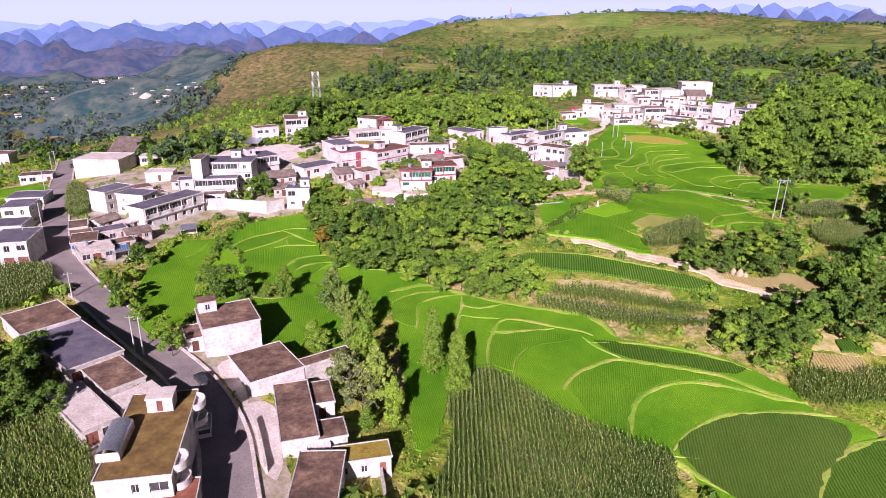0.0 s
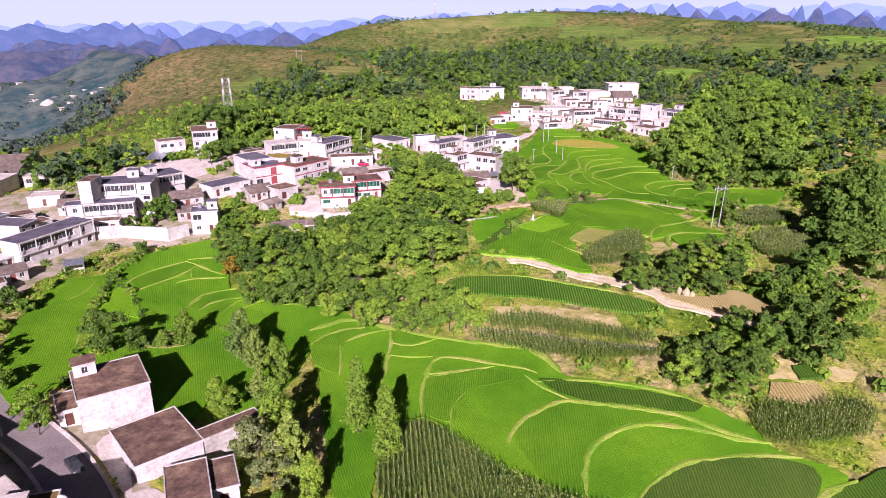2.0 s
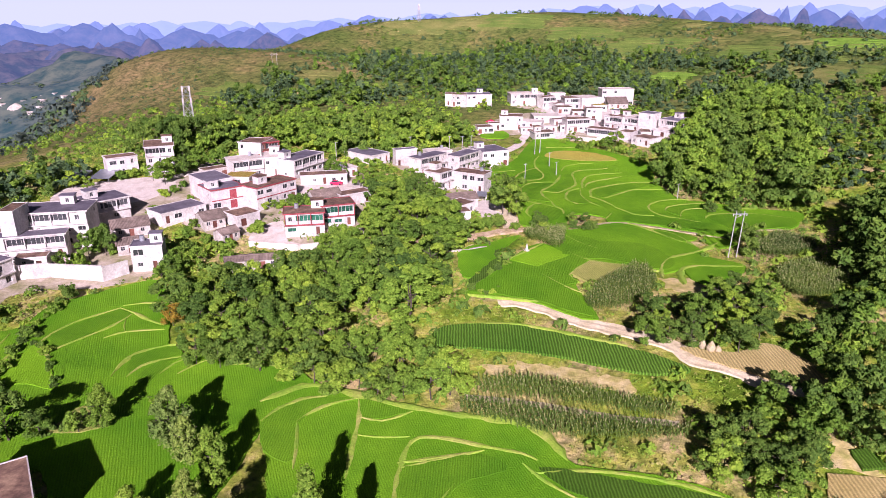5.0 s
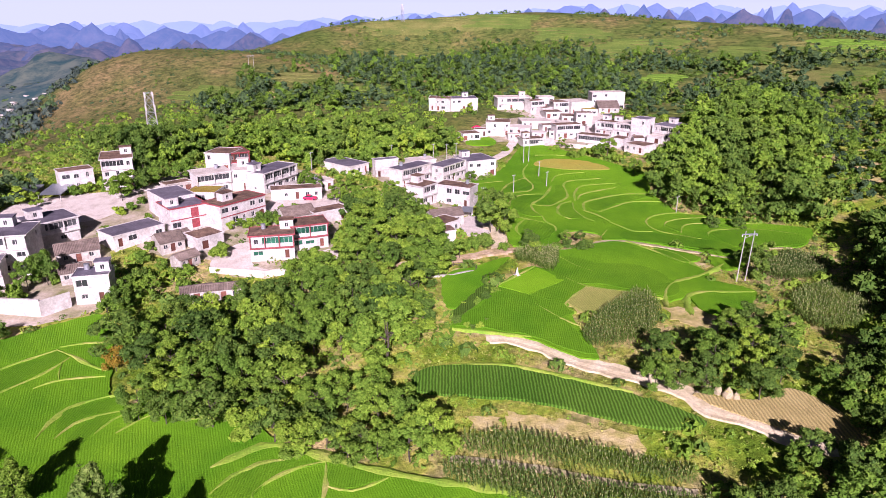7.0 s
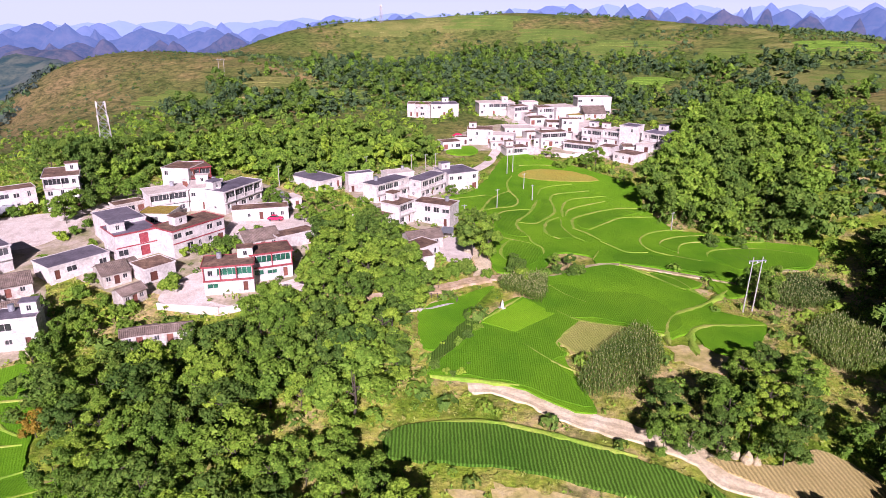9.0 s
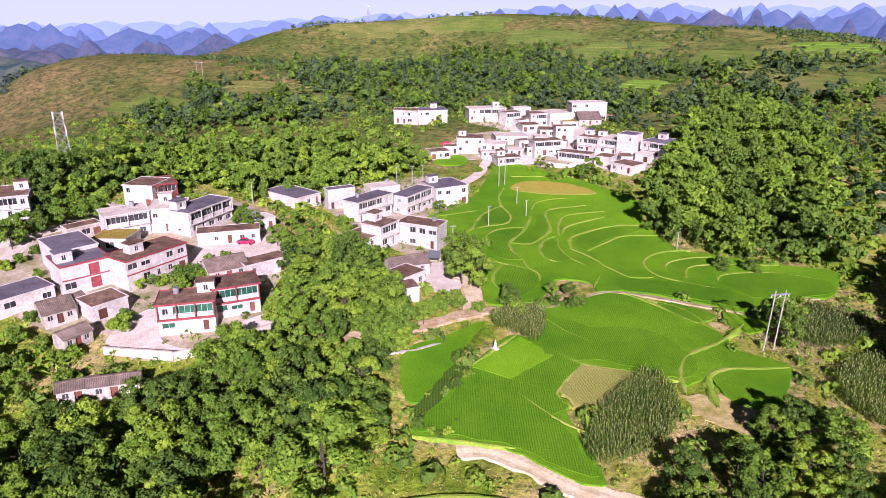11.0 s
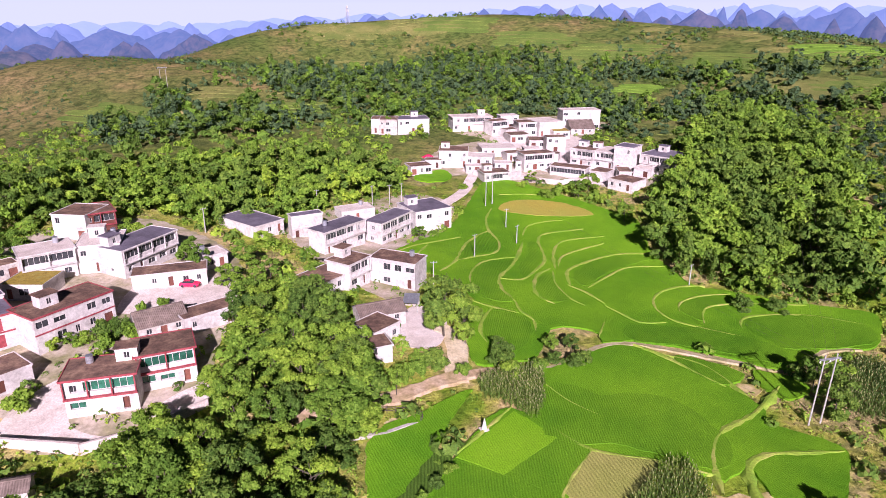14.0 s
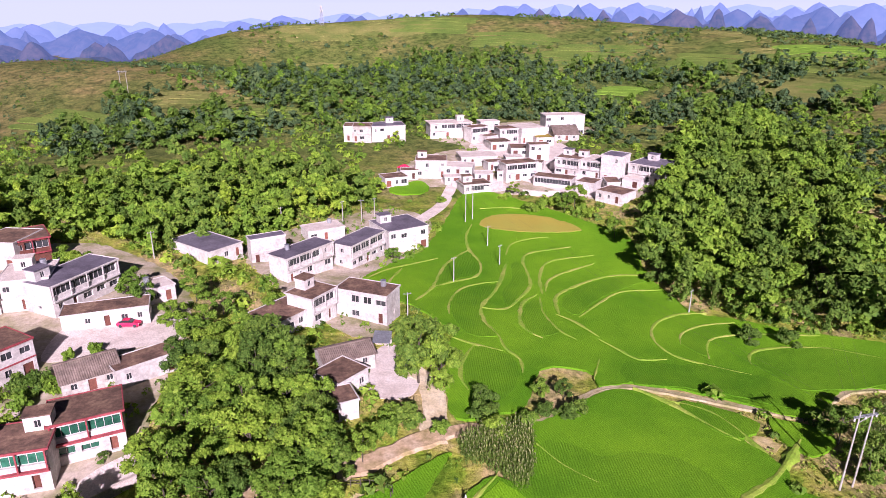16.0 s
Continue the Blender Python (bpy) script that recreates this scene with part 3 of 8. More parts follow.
def corn(pts, gap=0.62):
    """Maize: stalks with arching leaves and a tassel, in rows."""
    rng = np.random.default_rng(int(abs(pts[0][0]) * 10))
    poly = [(p.x, p.y) for p in smooth_line(pts, True, 2.0)]
    KEEP.append(np.array(poly))
    x0, x1 = min(p[0] for p in poly), max(p[0] for p in poly)
    y0, y1 = min(p[1] for p in poly), max(p[1] for p in poly)
    spots = [(x + rng.uniform(-0.12, 0.12), y + rng.uniform(-0.2, 0.2)) for x in np.arange(x0, x1, gap * 1.25) for y in np.arange(y0, y1, gap * 0.72) if inside(x, y, poly)]
    if not spots:
        return
    s = np.array(spots)
    z = ground(s[:, 0], s[:, 1])
    quads, tass = [], []
    h = rng.uniform(1.7, 2.4, len(s))
    for k in range(5):
        a = rng.uniform(0, 6.283, len(s))
        c, sn = np.cos(a), np.sin(a)
        zb = z + h * (0.34 + 0.13 * k)
        reach, w = rng.uniform(0.4, 0.7, len(s)), 0.09
        for (r0, z0), (r1, z1) in (((0.02, 0.0), (0.55, 0.28)), ((0.55, 0.28), (1.0, 0.02))):
            q = np.empty((len(s), 4, 3))
            for i, (rr, zz, sd) in enumerate(((r0, z0, -1), (r1, z1, -1), (r1, z1, 1), (r0, z0, 1))):
                ww = w * sd * (1 if rr < 0.9 else 0.3)
                q[:, i, 0] = s[:, 0] + c * rr * reach - sn * ww
                q[:, i, 1] = s[:, 1] + sn * rr * reach + c * ww
                q[:, i, 2] = zb + zz
            quads.append(q)
    a = rng.uniform(0, 3.14, len(s))
    for (dz0, dz1, w, store) in ((0.0, 1.0, 0.03, quads), (1.0, 1.16, 0.05, tass)):
        q = np.empty((len(s), 4, 3))
        for i, (u, sd) in enumerate(((dz0, -1), (dz1, -1), (dz1, 1), (dz0, 1))):
            q[:, i, 0], q[:, i, 1], q[:, i, 2] = s[:, 0] + np.cos(a) * w * sd, s[:, 1] + np.sin(a) * w * sd, z + h * u
        store.append(q)
    ob = new("maize_field", quads_mesh("maize_field", np.concatenate(quads), M_CORN))
    tagged(ob, "tall green maize plants standing in rows", "maize", "maize fields", "stuff")
    tp = new("tassels", quads_mesh("tassels", np.concatenate(tass), M_TASSEL))
    tp.parent = ob
    tagged(tp, kind="stuff")


def clear_of(x, y, margin=0.5, yards=True):
    """Which of the places lie outside all footprints and off all tracks."""
    ok = np.ones(len(x), bool)
    for poly in KEEP + (YARDS if yards else []):
        near = ok & (x > poly[:, 0].min()) & (x < poly[:, 0].max()) & (y > poly[:, 1].min()) & (y < poly[:, 1].max())
        i = np.nonzero(near)[0]
        if len(i):
            hit = np.zeros(len(i), bool)
            q = np.roll(poly, 1, 0)
            for (xa, ya), (xb, yb) in zip(poly, q):
                if ya != yb:
                    c = (ya > y[i]) != (yb > y[i])
                    hit ^= c & (x[i] < (xb - xa) * (y[i] - ya) / (yb - ya) + xa)
            ok[i[hit]] = False
    for line, w in LINES:
        r = w + margin
        i = np.nonzero(ok & (x > line[:, 0].min() - r) & (x < line[:, 0].max() + r) & (y > line[:, 1].min() - r) & (y < line[:, 1].max() + r))[0]
        if len(i):
            d = np.min((x[i][:, None] - line[None, :, 0]) ** 2 + (y[i][:, None] - line[None, :, 1]) ** 2, 1)
            ok[i[d < r * r]] = False
    return ok


# ---- trees ----
def leaf_quads(rng, centres, normals, size):
    """Leaf clumps: small pointed blades about the given places, loosely facing the given ways."""
    n = len(centres)
    nr = normals + rng.normal(0, 0.42, (n, 3))
    nr /= np.linalg.norm(nr, axis=1)[:, None]
    up = np.where(np.abs(nr[:, 2:3]) < 0.9, np.array([[0, 0, 1.0]]), np.array([[1.0, 0, 0]]))
    u = np.cross(nr, up)
    u /= np.linalg.norm(u, axis=1)[:, None]
    v = np.cross(nr, u)
    t = rng.uniform(0, 6.283, n)[:, None]
    u, v = u * np.cos(t) + v * np.sin(t), v * np.cos(t) - u * np.sin(t)
    s = (size * rng.uniform(0.55, 1.4, n))[:, None]
    q = np.empty((n, 3, 3))
    q[:, 0] = centres - u * s - v * s * 0.6
    q[:, 1] = centres + u * s * 1.1 - v * s * 0.45 + nr * s * 0.2
    q[:, 2] = centres + v * s * rng.uniform(0.8, 1.3, n)[:, None] + nr * s * 0.1
    return q


def crown_points(rng, lobes, per_lobe):
    """Places, facings and sizes of the leaf clumps: a leafy shell on each lobe and a coarser, closed heart."""
    cs, ns, ss = [], [], []
    heart = max(2, per_lobe // 7)
    for (x, y, z, rx, rz) in lobes:
        d = rng.normal(0, 1, (per_lobe, 3))
        d[:, 2] = np.where(d[:, 2] < -0.5, -d[:, 2] * 0.5, d[:, 2])
        d /= np.linalg.norm(d, axis=1)[:, None]
        r = rng.uniform(0.7, 1.08, per_lobe)[:, None] * (1 + 0.16 * np.sin(6 * d[:, 0:1] + 5 * d[:, 2:3] + x))
        r[:heart] *= rng.uniform(0.2, 0.7, (heart, 1))
        size = np.ones(per_lobe)
        size[:heart] = 1.9
        cs.append(np.array([x, y, z]) + d * r * np.array([rx, rx, rz]))
        ns.append(d)
        ss.append(size)
    return np.concatenate(cs), np.concatenate(ns), np.concatenate(ss)


def lobes_for(rng, shape, lumps=60):
    """Crown of a tree one unit high, grown from a few boughs: (x, y, z, radius, half height)."""
    out = []
    if shape == "broad":
        boughs = max(4, lumps // 8)
        each = max(2, lumps // boughs)
        for b in range(boughs):
            a, u = 2.4 * b + rng.uniform(-0.5, 0.5), b / (boughs - 1)
            q = 0.26 * math.sqrt(max(0.0, 1 - (1.2 * u - 0.3) ** 2)) * rng.uniform(0.75, 1.15)
            bx, by, bz = q * math.cos(a), q * math.sin(a), 0.26 + 0.53 * u + rng.uniform(-0.04, 0.04)
            sr = rng.uniform(0.1, 0.17)
            for k in range(each):
                d = rng.normal(0, 1, 3)
                d[2] = abs(d[2]) * 0.9 - 0.25
                d[:2] += 0.7 * np.array([math.cos(a), math.sin(a)])
                d /= np.linalg.norm(d)
                s = rng.uniform(0.55, 0.9) * sr * math.sqrt(6 / each)
                out.append((bx + d[0] * sr, by + d[1] * sr, bz + d[2] * sr * 0.95, s, s * rng.uniform(0.75, 1.05)))
    elif shape == "tall":
        for k in range(lumps):
            u = k / (lumps - 1)
            a, r = k * 2.4 + rng.uniform(-0.5, 0.5), rng.uniform(0.5, 1.35) * 0.12 * (1 - 0.72 * u ** 1.3)
            s = rng.uniform(0.8, 1.3) * 0.45 / math.sqrt(lumps) * (1.15 - 0.5 * u)
            out.append((r * math.cos(a), r * math.sin(a), 0.12 + 0.83 * u + rng.uniform(-0.03, 0.03), s, s * 1.45))
    elif shape == "poplar":
        for k in range(lumps):
            u = k / (lumps - 1)
            a, r = k * 2.4 + rng.uniform(-0.5, 0.5), rng.uniform(0.35, 1.2) * 0.2 * math.sin(math.pi * (0.12 + 0.8 * u) ** 0.8)
            s = rng.uniform(0.6, 1.35) * 0.07 * (1.1 - 0.35 * u)
            out.append((r * math.cos(a), r * math.sin(a), 0.16 + 0.78 * u + rng.uniform(-0.04, 0.04), s, s * 1.3))
    elif shape == "feather":
        for k in range(11):
            a, r = k * 2.4, rng.uniform(0.1, 0.3)
            out.append((r * math.cos(a), r * math.sin(a), rng.uniform(0.4, 0.9), rng.uniform(0.06, 0.12), rng.uniform(0.08, 0.18)))
    else:
        for k in range(11):
            a, r = k * 2.4, rng.uniform(0.05, 0.45)
            out.append((r * math.cos(a), r * math.sin(a), rng.uniform(0.25, 0.75) - 0.35 * r, rng.uniform(0.13, 0.24), rng.uniform(0.14, 0.24)))
    return out


def trunk_mesh(rng, shape, spread):
    bm = bmesh.new()

    def limb(a, b, r0, r1, seg=6):
        d = (b - a).normalized()
        s = d.orthogonal().normalized()
        t = d.cross(s)
        rings = []
        for p, r in ((a, r0), ((a + b) / 2 + s * (b - a).length * 0.04, (r0 + r1) / 2), (b, r1)):
            rings.append([bm.verts.new(p + (s * math.cos(6.283 * k / seg) + t * math.sin(6.283 * k / seg)) * r) for k in range(seg)])
        for p, q in zip(rings, rings[1:]):
            for k in range(seg):
                bm.faces.new((p[k], p[(k + 1) % seg], q[(k + 1) % seg], q[k]))

    top = Vector((rng.uniform(-0.02, 0.02), rng.uniform(-0.02, 0.02), 0.7 if shape != "shrub" else 0.4))
    limb(Vector((0, 0, -0.04)), top, 0.018, 0.006)
    for k in range(5):
        a = 2.4 * k
        s = top * rng.uniform(0.4, 0.85)
        limb(s, s + Vector((math.cos(a) * spread, math.sin(a) * spread, rng.uniform(0.1, 0.2))), 0.011, 0.003, 5)
    me = bpy.data.meshes.new("trunk")
    bm.to_mesh(me)
    bm.free()
    me.materials.append(M_BARK)
    return me


def tree_kind(shape, mat, seed, count, leaf):
    rng = np.random.default_rng(seed)
    lobes = lobes_for(rng, shape)
    c, n, s = crown_points(rng, lobes, count // len(lobes))
    crown = quads_mesh("crown", leaf_quads(rng, c, n, leaf * s), mat, 3)
    return crown, trunk_mesh(rng, shape, 0.2 if shape != "tall" else 0.06)


TREES = {
    "broad": [tree_kind("broad", m, 20 + i, 3300, 0.0215) for i, m in enumerate((M_LEAF, M_LEAF, M_LEAF_LIGHT, M_LEAF_DARK, M_LEAF))],
    "light": [tree_kind("broad", M_LEAF_LIGHT, 30 + i, 3300, 0.0215) for i in range(2)],
    "dark": [tree_kind("broad", M_LEAF_DARK, 33 + i, 3300, 0.0215) for i in range(3)],
    "tall": [tree_kind("tall", m, 40 + i, 4200, 0.0125) for i, m in enumerate((M_LEAF_LIGHT, M_LEAF, M_LEAF_LIGHT))],
    "poplar": [tree_kind("poplar", m, 80 + i, 4600, 0.0175) for i, m in enumerate((M_LEAF_PALE, M_LEAF_LIGHT, M_LEAF_PALE))],
    "dull": [tree_kind("broad", M_LEAF_DULL, 90, 3300, 0.0215)],
    "feather": [tree_kind("feather", M_LEAF_LIGHT, 50 + i, 1800, 0.024) for i in range(2)],
    "rust": [tree_kind("broad", M_LEAF_RUST, 60, 3300, 0.0215)],
    "shrub": [tree_kind("shrub", m, 70 + i, 1000, 0.055) for i, m in enumerate((M_LEAF, M_LEAF_LIGHT, M_LEAF_DARK))],
}
TREE_LABELS = {"broad": "leafy broad-crowned green tree beside fields and houses", "light": "broad tree with fresh light green leaves", "dark": "dense dark green broad-leaved tree", "tall": "tall pointed yellow-green tree at a field edge", "poplar": "tall loose-crowned pale green tree behind houses", "dull": "grey-green bushy tree beside a house", "feather": "loose feathery light green tree", "rust": "small tree with yellowing orange leaves", "shrub": "low leafy green shrub at a field edge"}
tree_rng = random.Random(5)


def tree(x, y, height, kind="broad", wide=1.0):
    crown, trunk = tree_rng.choice(TREES[kind])
    name = "shrub" if kind == "shrub" else "tree"
    ob = new(name)
    ob.location = (x, y, gz(x, y) - 0.1)
    ob.rotation_euler = (0, 0, tree_rng.uniform(0, 6.28))
    w = wide * tree_rng.uniform(0.88, 1.12)
    ob.scale = (height * w, height * w, height)
    tagged(ob, TREE_LABELS[kind], name, "trees" if name == "tree" else "shrubs")
    for n, me in (("crown", crown), ("trunk", trunk)):
        p = new(n, me)
        p.parent = ob
    return ob


def scatter(pts, gap, rng):
    poly = [tuple(p) for p in pts]
    x0, x1 = min(p[0] for p in poly), max(p[0] for p in poly)
    y0, y1 = min(p[1] for p in poly), max(p[1] for p in poly)
    spots = []
    row = 0
    y = y0
    while y < y1:
        x = x0 + (gap / 2 if row % 2 else 0)
        while x < x1:
            px, py = x + rng.uniform(-0.35, 0.35) * gap, y + rng.uniform(-0.35, 0.35) * gap
            if inside(px, py, poly):
                spots.append((px, py))
            x += gap
        y += gap * 0.87
        row += 1
    return spots


def grove(pts, gap, low, high, kinds, seed):
    """Single trees, each a thing of its own."""
    rng = random.Random(seed)
    for x, y in scatter(pts, gap, rng):
        tree(x, y, rng.uniform(low, high) * rng.choice((0.7, 0.9, 1.0, 1.0, 1.2)), rng.choice(kinds), rng.uniform(0.9, 1.35))


def hedge(pts, gap, low, high, seed):
    """Low bushes strung along a line."""
    rng = random.Random(seed)
    for q in smooth_line(pts, False, gap):
        tree(q.x + rng.uniform(-0.6, 0.6), q.y + rng.uniform(-0.6, 0.6), rng.uniform(low, high), "shrub", rng.uniform(0.9, 1.3))


def far_tree_sets(count, leaf, lumps):
    sets = []
    for i, shape in enumerate(("broad", "broad", "broad", "tall", "shrub")):
        rng = np.random.default_rng(200 + i)
        lobes = lobes_for(rng, shape, lumps)
        c, n, s = crown_points(rng, lobes, count // len(lobes))
        sets.append(leaf_quads(rng, c, n, leaf * s * (1 if shape != "tall" else 0.6)))
    return sets


FAR_SETS = {"near": far_tree_sets(1080, 0.033, 46), "mid": far_tree_sets(600, 0.044, 32), "far": far_tree_sets(210, 0.07, 18)}


def woodland(pts, gap, low, high, seed, thin=0.0, picks=(0, 1, 2, 0, 1, 2, 3), mats=None, wide=0.98, detail="mid"):
    """Woods too many to count: one mesh of small crowns."""
    rng = random.Random(seed)
    stacks, kinds = [], []
    spots = scatter(pts, gap, rng)
    free = clear_of(np.array([p[0] for p in spots]), np.array([p[1] for p in spots]), 1.5)
    for (x, y), ok in zip(spots, free):
        if not ok:
            continue
        if thin and noise.noise((x * 0.02, y * 0.02, seed)) < thin:
            continue
        s = FAR_SETS[detail][rng.choice(picks)]
        h, a, w = rng.uniform(low, high) * rng.choice((0.65, 0.85, 1.0, 1.0, 1.18)), rng.uniform(0, 6.28), rng.uniform(0.85, 1.2) * wide
        c, sn = math.cos(a) * h * w, math.sin(a) * h * w
        q = np.empty_like(s)
        q[..., 0] = s[..., 0] * c - s[..., 1] * sn + x
        q[..., 1] = s[..., 0] * sn + s[..., 1] * c + y
        q[..., 2] = s[..., 2] * h + gz(x, y) - 0.12 * h
        stacks.append(q)
        kinds.append(np.full(len(q), rng.choice((0, 0, 2, 1, 2, 2, 0, 2)), np.int32))
    if stacks:
        ob = new("woodland", quads_mesh("woodland", np.concatenate(stacks), (mats or (M_LEAF,))[0], 3))
        for m in (mats or (M_LEAF, M_LEAF_LIGHT, M_LEAF_DARK))[1:]:
            ob.data.materials.append(m)
        ob.data.polygons.foreach_set("material_index", np.concatenate(kinds))
        tagged(ob, "dense mixed green woodland on the hillside", "woodland", kind="stuff")


def tufts(x0, x1, y0, y1, gap, low, high, seed, quads=7, size=0.16, thin=-1.0, mats=None, label="rough grass, weeds and low scrub", name="scrub", yards=True):
    """Weeds and scrub over all open ground of an area, clear of fields, houses and tracks."""
    rng = np.random.default_rng(seed)
    x, y = (v.ravel() for v in np.meshgrid(np.arange(x0, x1, gap), np.arange(y0, y1, gap)))
    x, y = x + rng.uniform(-0.5, 0.5, len(x)) * gap, y + rng.uniform(-0.5, 0.5, len(y)) * gap
    ok = clear_of(x, y, 0.5, yards)
    wave = np.sin(x * 0.051 + 1.3 * np.sin(y * 0.037)) + np.sin(y * 0.043 + 1.7 * np.sin(x * 0.029 + seed)) + rng.uniform(-0.8, 0.8, len(x))
    ok &= wave > thin
    x, y = x[ok], y[ok]
    n = len(x)
    h = rng.uniform(low, high, n) * rng.uniform(0.6, 1.0, n)
    out = []
    for k in range(quads):
        d = rng.normal(0, 1, (n, 3))
        d[:, 2] = np.abs(d[:, 2])
        d /= np.linalg.norm(d, axis=1)[:, None]
        c = np.stack([x, y, ground(x, y) + 0.05], 1) + d * h[:, None] * np.array([0.7, 0.7, 0.75])
        out.append(leaf_quads(rng, np.zeros((n, 3)), d, size / 0.16 * 0.3) * h[:, None, None] + c[:, None, :])
    me = quads_mesh(name, np.stack(out, 1).reshape(-1, 3, 3), (mats or (M_LEAF,))[0], 3)
    for m in (mats or ())[1:]:
        me.materials.append(m)
    if mats and len(mats) > 1:
        me.polygons.foreach_set("material_index", np.repeat(rng.integers(0, len(mats), n), quads).astype(np.int32))
    return tagged(new(name, me), label, name, kind="stuff")


# ---- houses ----
def part(name, bm, mat, parent, label=""):
    me = bpy.data.meshes.new(name)
    bm.to_mesh(me)
    bm.free()
    me.materials.append(mat)
    ob = new(name, me)
    ob.parent = parent
    return tagged(ob, label)


def box(bm, x0, x1, y0, y1, z0, z1):
    v = [bm.verts.new(p) for p in ((x0, y0, z0), (x1, y0, z0), (x1, y1, z0), (x0, y1, z0), (x0, y0, z1), (x1, y0, z1), (x1, y1, z1), (x0, y1, z1))]
    for f in ((3, 2, 1, 0), (4, 5, 6, 7), (0, 1, 5, 4), (1, 2, 6, 5), (2, 3, 7, 6), (3, 0, 4, 7)):
        bm.faces.new([v[i] for i in f])
    return bm


def boxes(*bs):
    bm = bmesh.new()
    for b in bs:
        box(bm, *b)
    return bm


def wall_face(bm, m, w, z0, z1, holes, depth):
    """One face of a house, in the plane x, z of m, facing -y, with real reveals round its openings (x0, x1, z0, z1)."""
    xs = sorted({-w / 2, w / 2, *[h[0] for h in holes], *[h[1] for h in holes]})
    zs = sorted({z0, z1, *[h[2] for h in holes], *[h[3] for h in holes]})

    def q(*ps):
        bm.faces.new([bm.verts.new(m @ Vector(p)) for p in ps])

    for a, b in zip(xs, xs[1:]):
        for c, d in zip(zs, zs[1:]):
            mx, mz = (a + b) / 2, (c + d) / 2
            if not any(h[0] < mx < h[1] and h[2] < mz < h[3] for h in holes):
                q((a, 0, c), (b, 0, c), (b, 0, d), (a, 0, d))
    for a, b, c, d in holes:
        q((a, 0, c), (a, depth, c), (b, depth, c), (b, 0, c))
        q((a, 0, d), (b, 0, d), (b, depth, d), (a, depth, d))
        q((a, 0, c), (a, 0, d), (a, depth, d), (a, depth, c))
        q((b, 0, c), (b, depth, c), (b, depth, d), (b, 0, d))


def window(parent, m, h, depth, frame_mat=None, name="window"):
    """A window in an opening: pane, and a frame with a mullion as a part of it."""
    a, b, c, d = h
    y = depth - 0.06
    bm = boxes((a, b, y, y + 0.05, c, d))
    bm.transform(m)
    pane = part(name, bm, M_DOOR if name == "door" else M_RED if name == "bay" else M_GREENGLASS if frame_mat is M_GREEN and b - a > 2.0 else M_GLASS, parent)
    if name in ("door", "bay"):
        return pane
    t, y = 0.07, y - 0.05
    bars = [(a, a + t, y, y + 0.05, c, d), (b - t, b, y, y + 0.05, c, d), (a + t, b - t, y, y + 0.05, c, c + t), (a + t, b - t, y, y + 0.05, d - t, d)]
    k = max(1, round((b - a) / 1.1))
    for i in range(1, k + 1):
        if k > 1 and i < k or k == 1:
            x = a + (b - a) * (i / k if k > 1 else 0.5)
            bars.append((x - t / 2, x + t / 2, y, y + 0.05, c + t, d - t))
    fb = boxes(*bars)
    fb.transform(m)
    part("frame", fb, M_FRAME, pane)
    return pane


STOREYS = {1: "low one-storey", 2: "two-storey", 3: "three-storey", 4: "tall four-storey"}


def house_label(n, wall, roof, style):
    face = "bare grey-rendered" if wall is M_GREYWALL else "white plastered"
    tops = {M_ROOF_BLUE.name: "slate-grey", M_CONCRETE.name: "pale concrete", M_YELLOW.name: "mossy yellow", M_ROOF_MOSS.name: "mossy brown", M_ROOF_RED.name: "red-brown"}
    return STOREYS[n] + " " + face + (" house with glazed gallery and " if style == "gallery" else " village house with ") + tops.get(roof.name, "stained brown") + (" roof" if style == "gallery" else " flat roof")



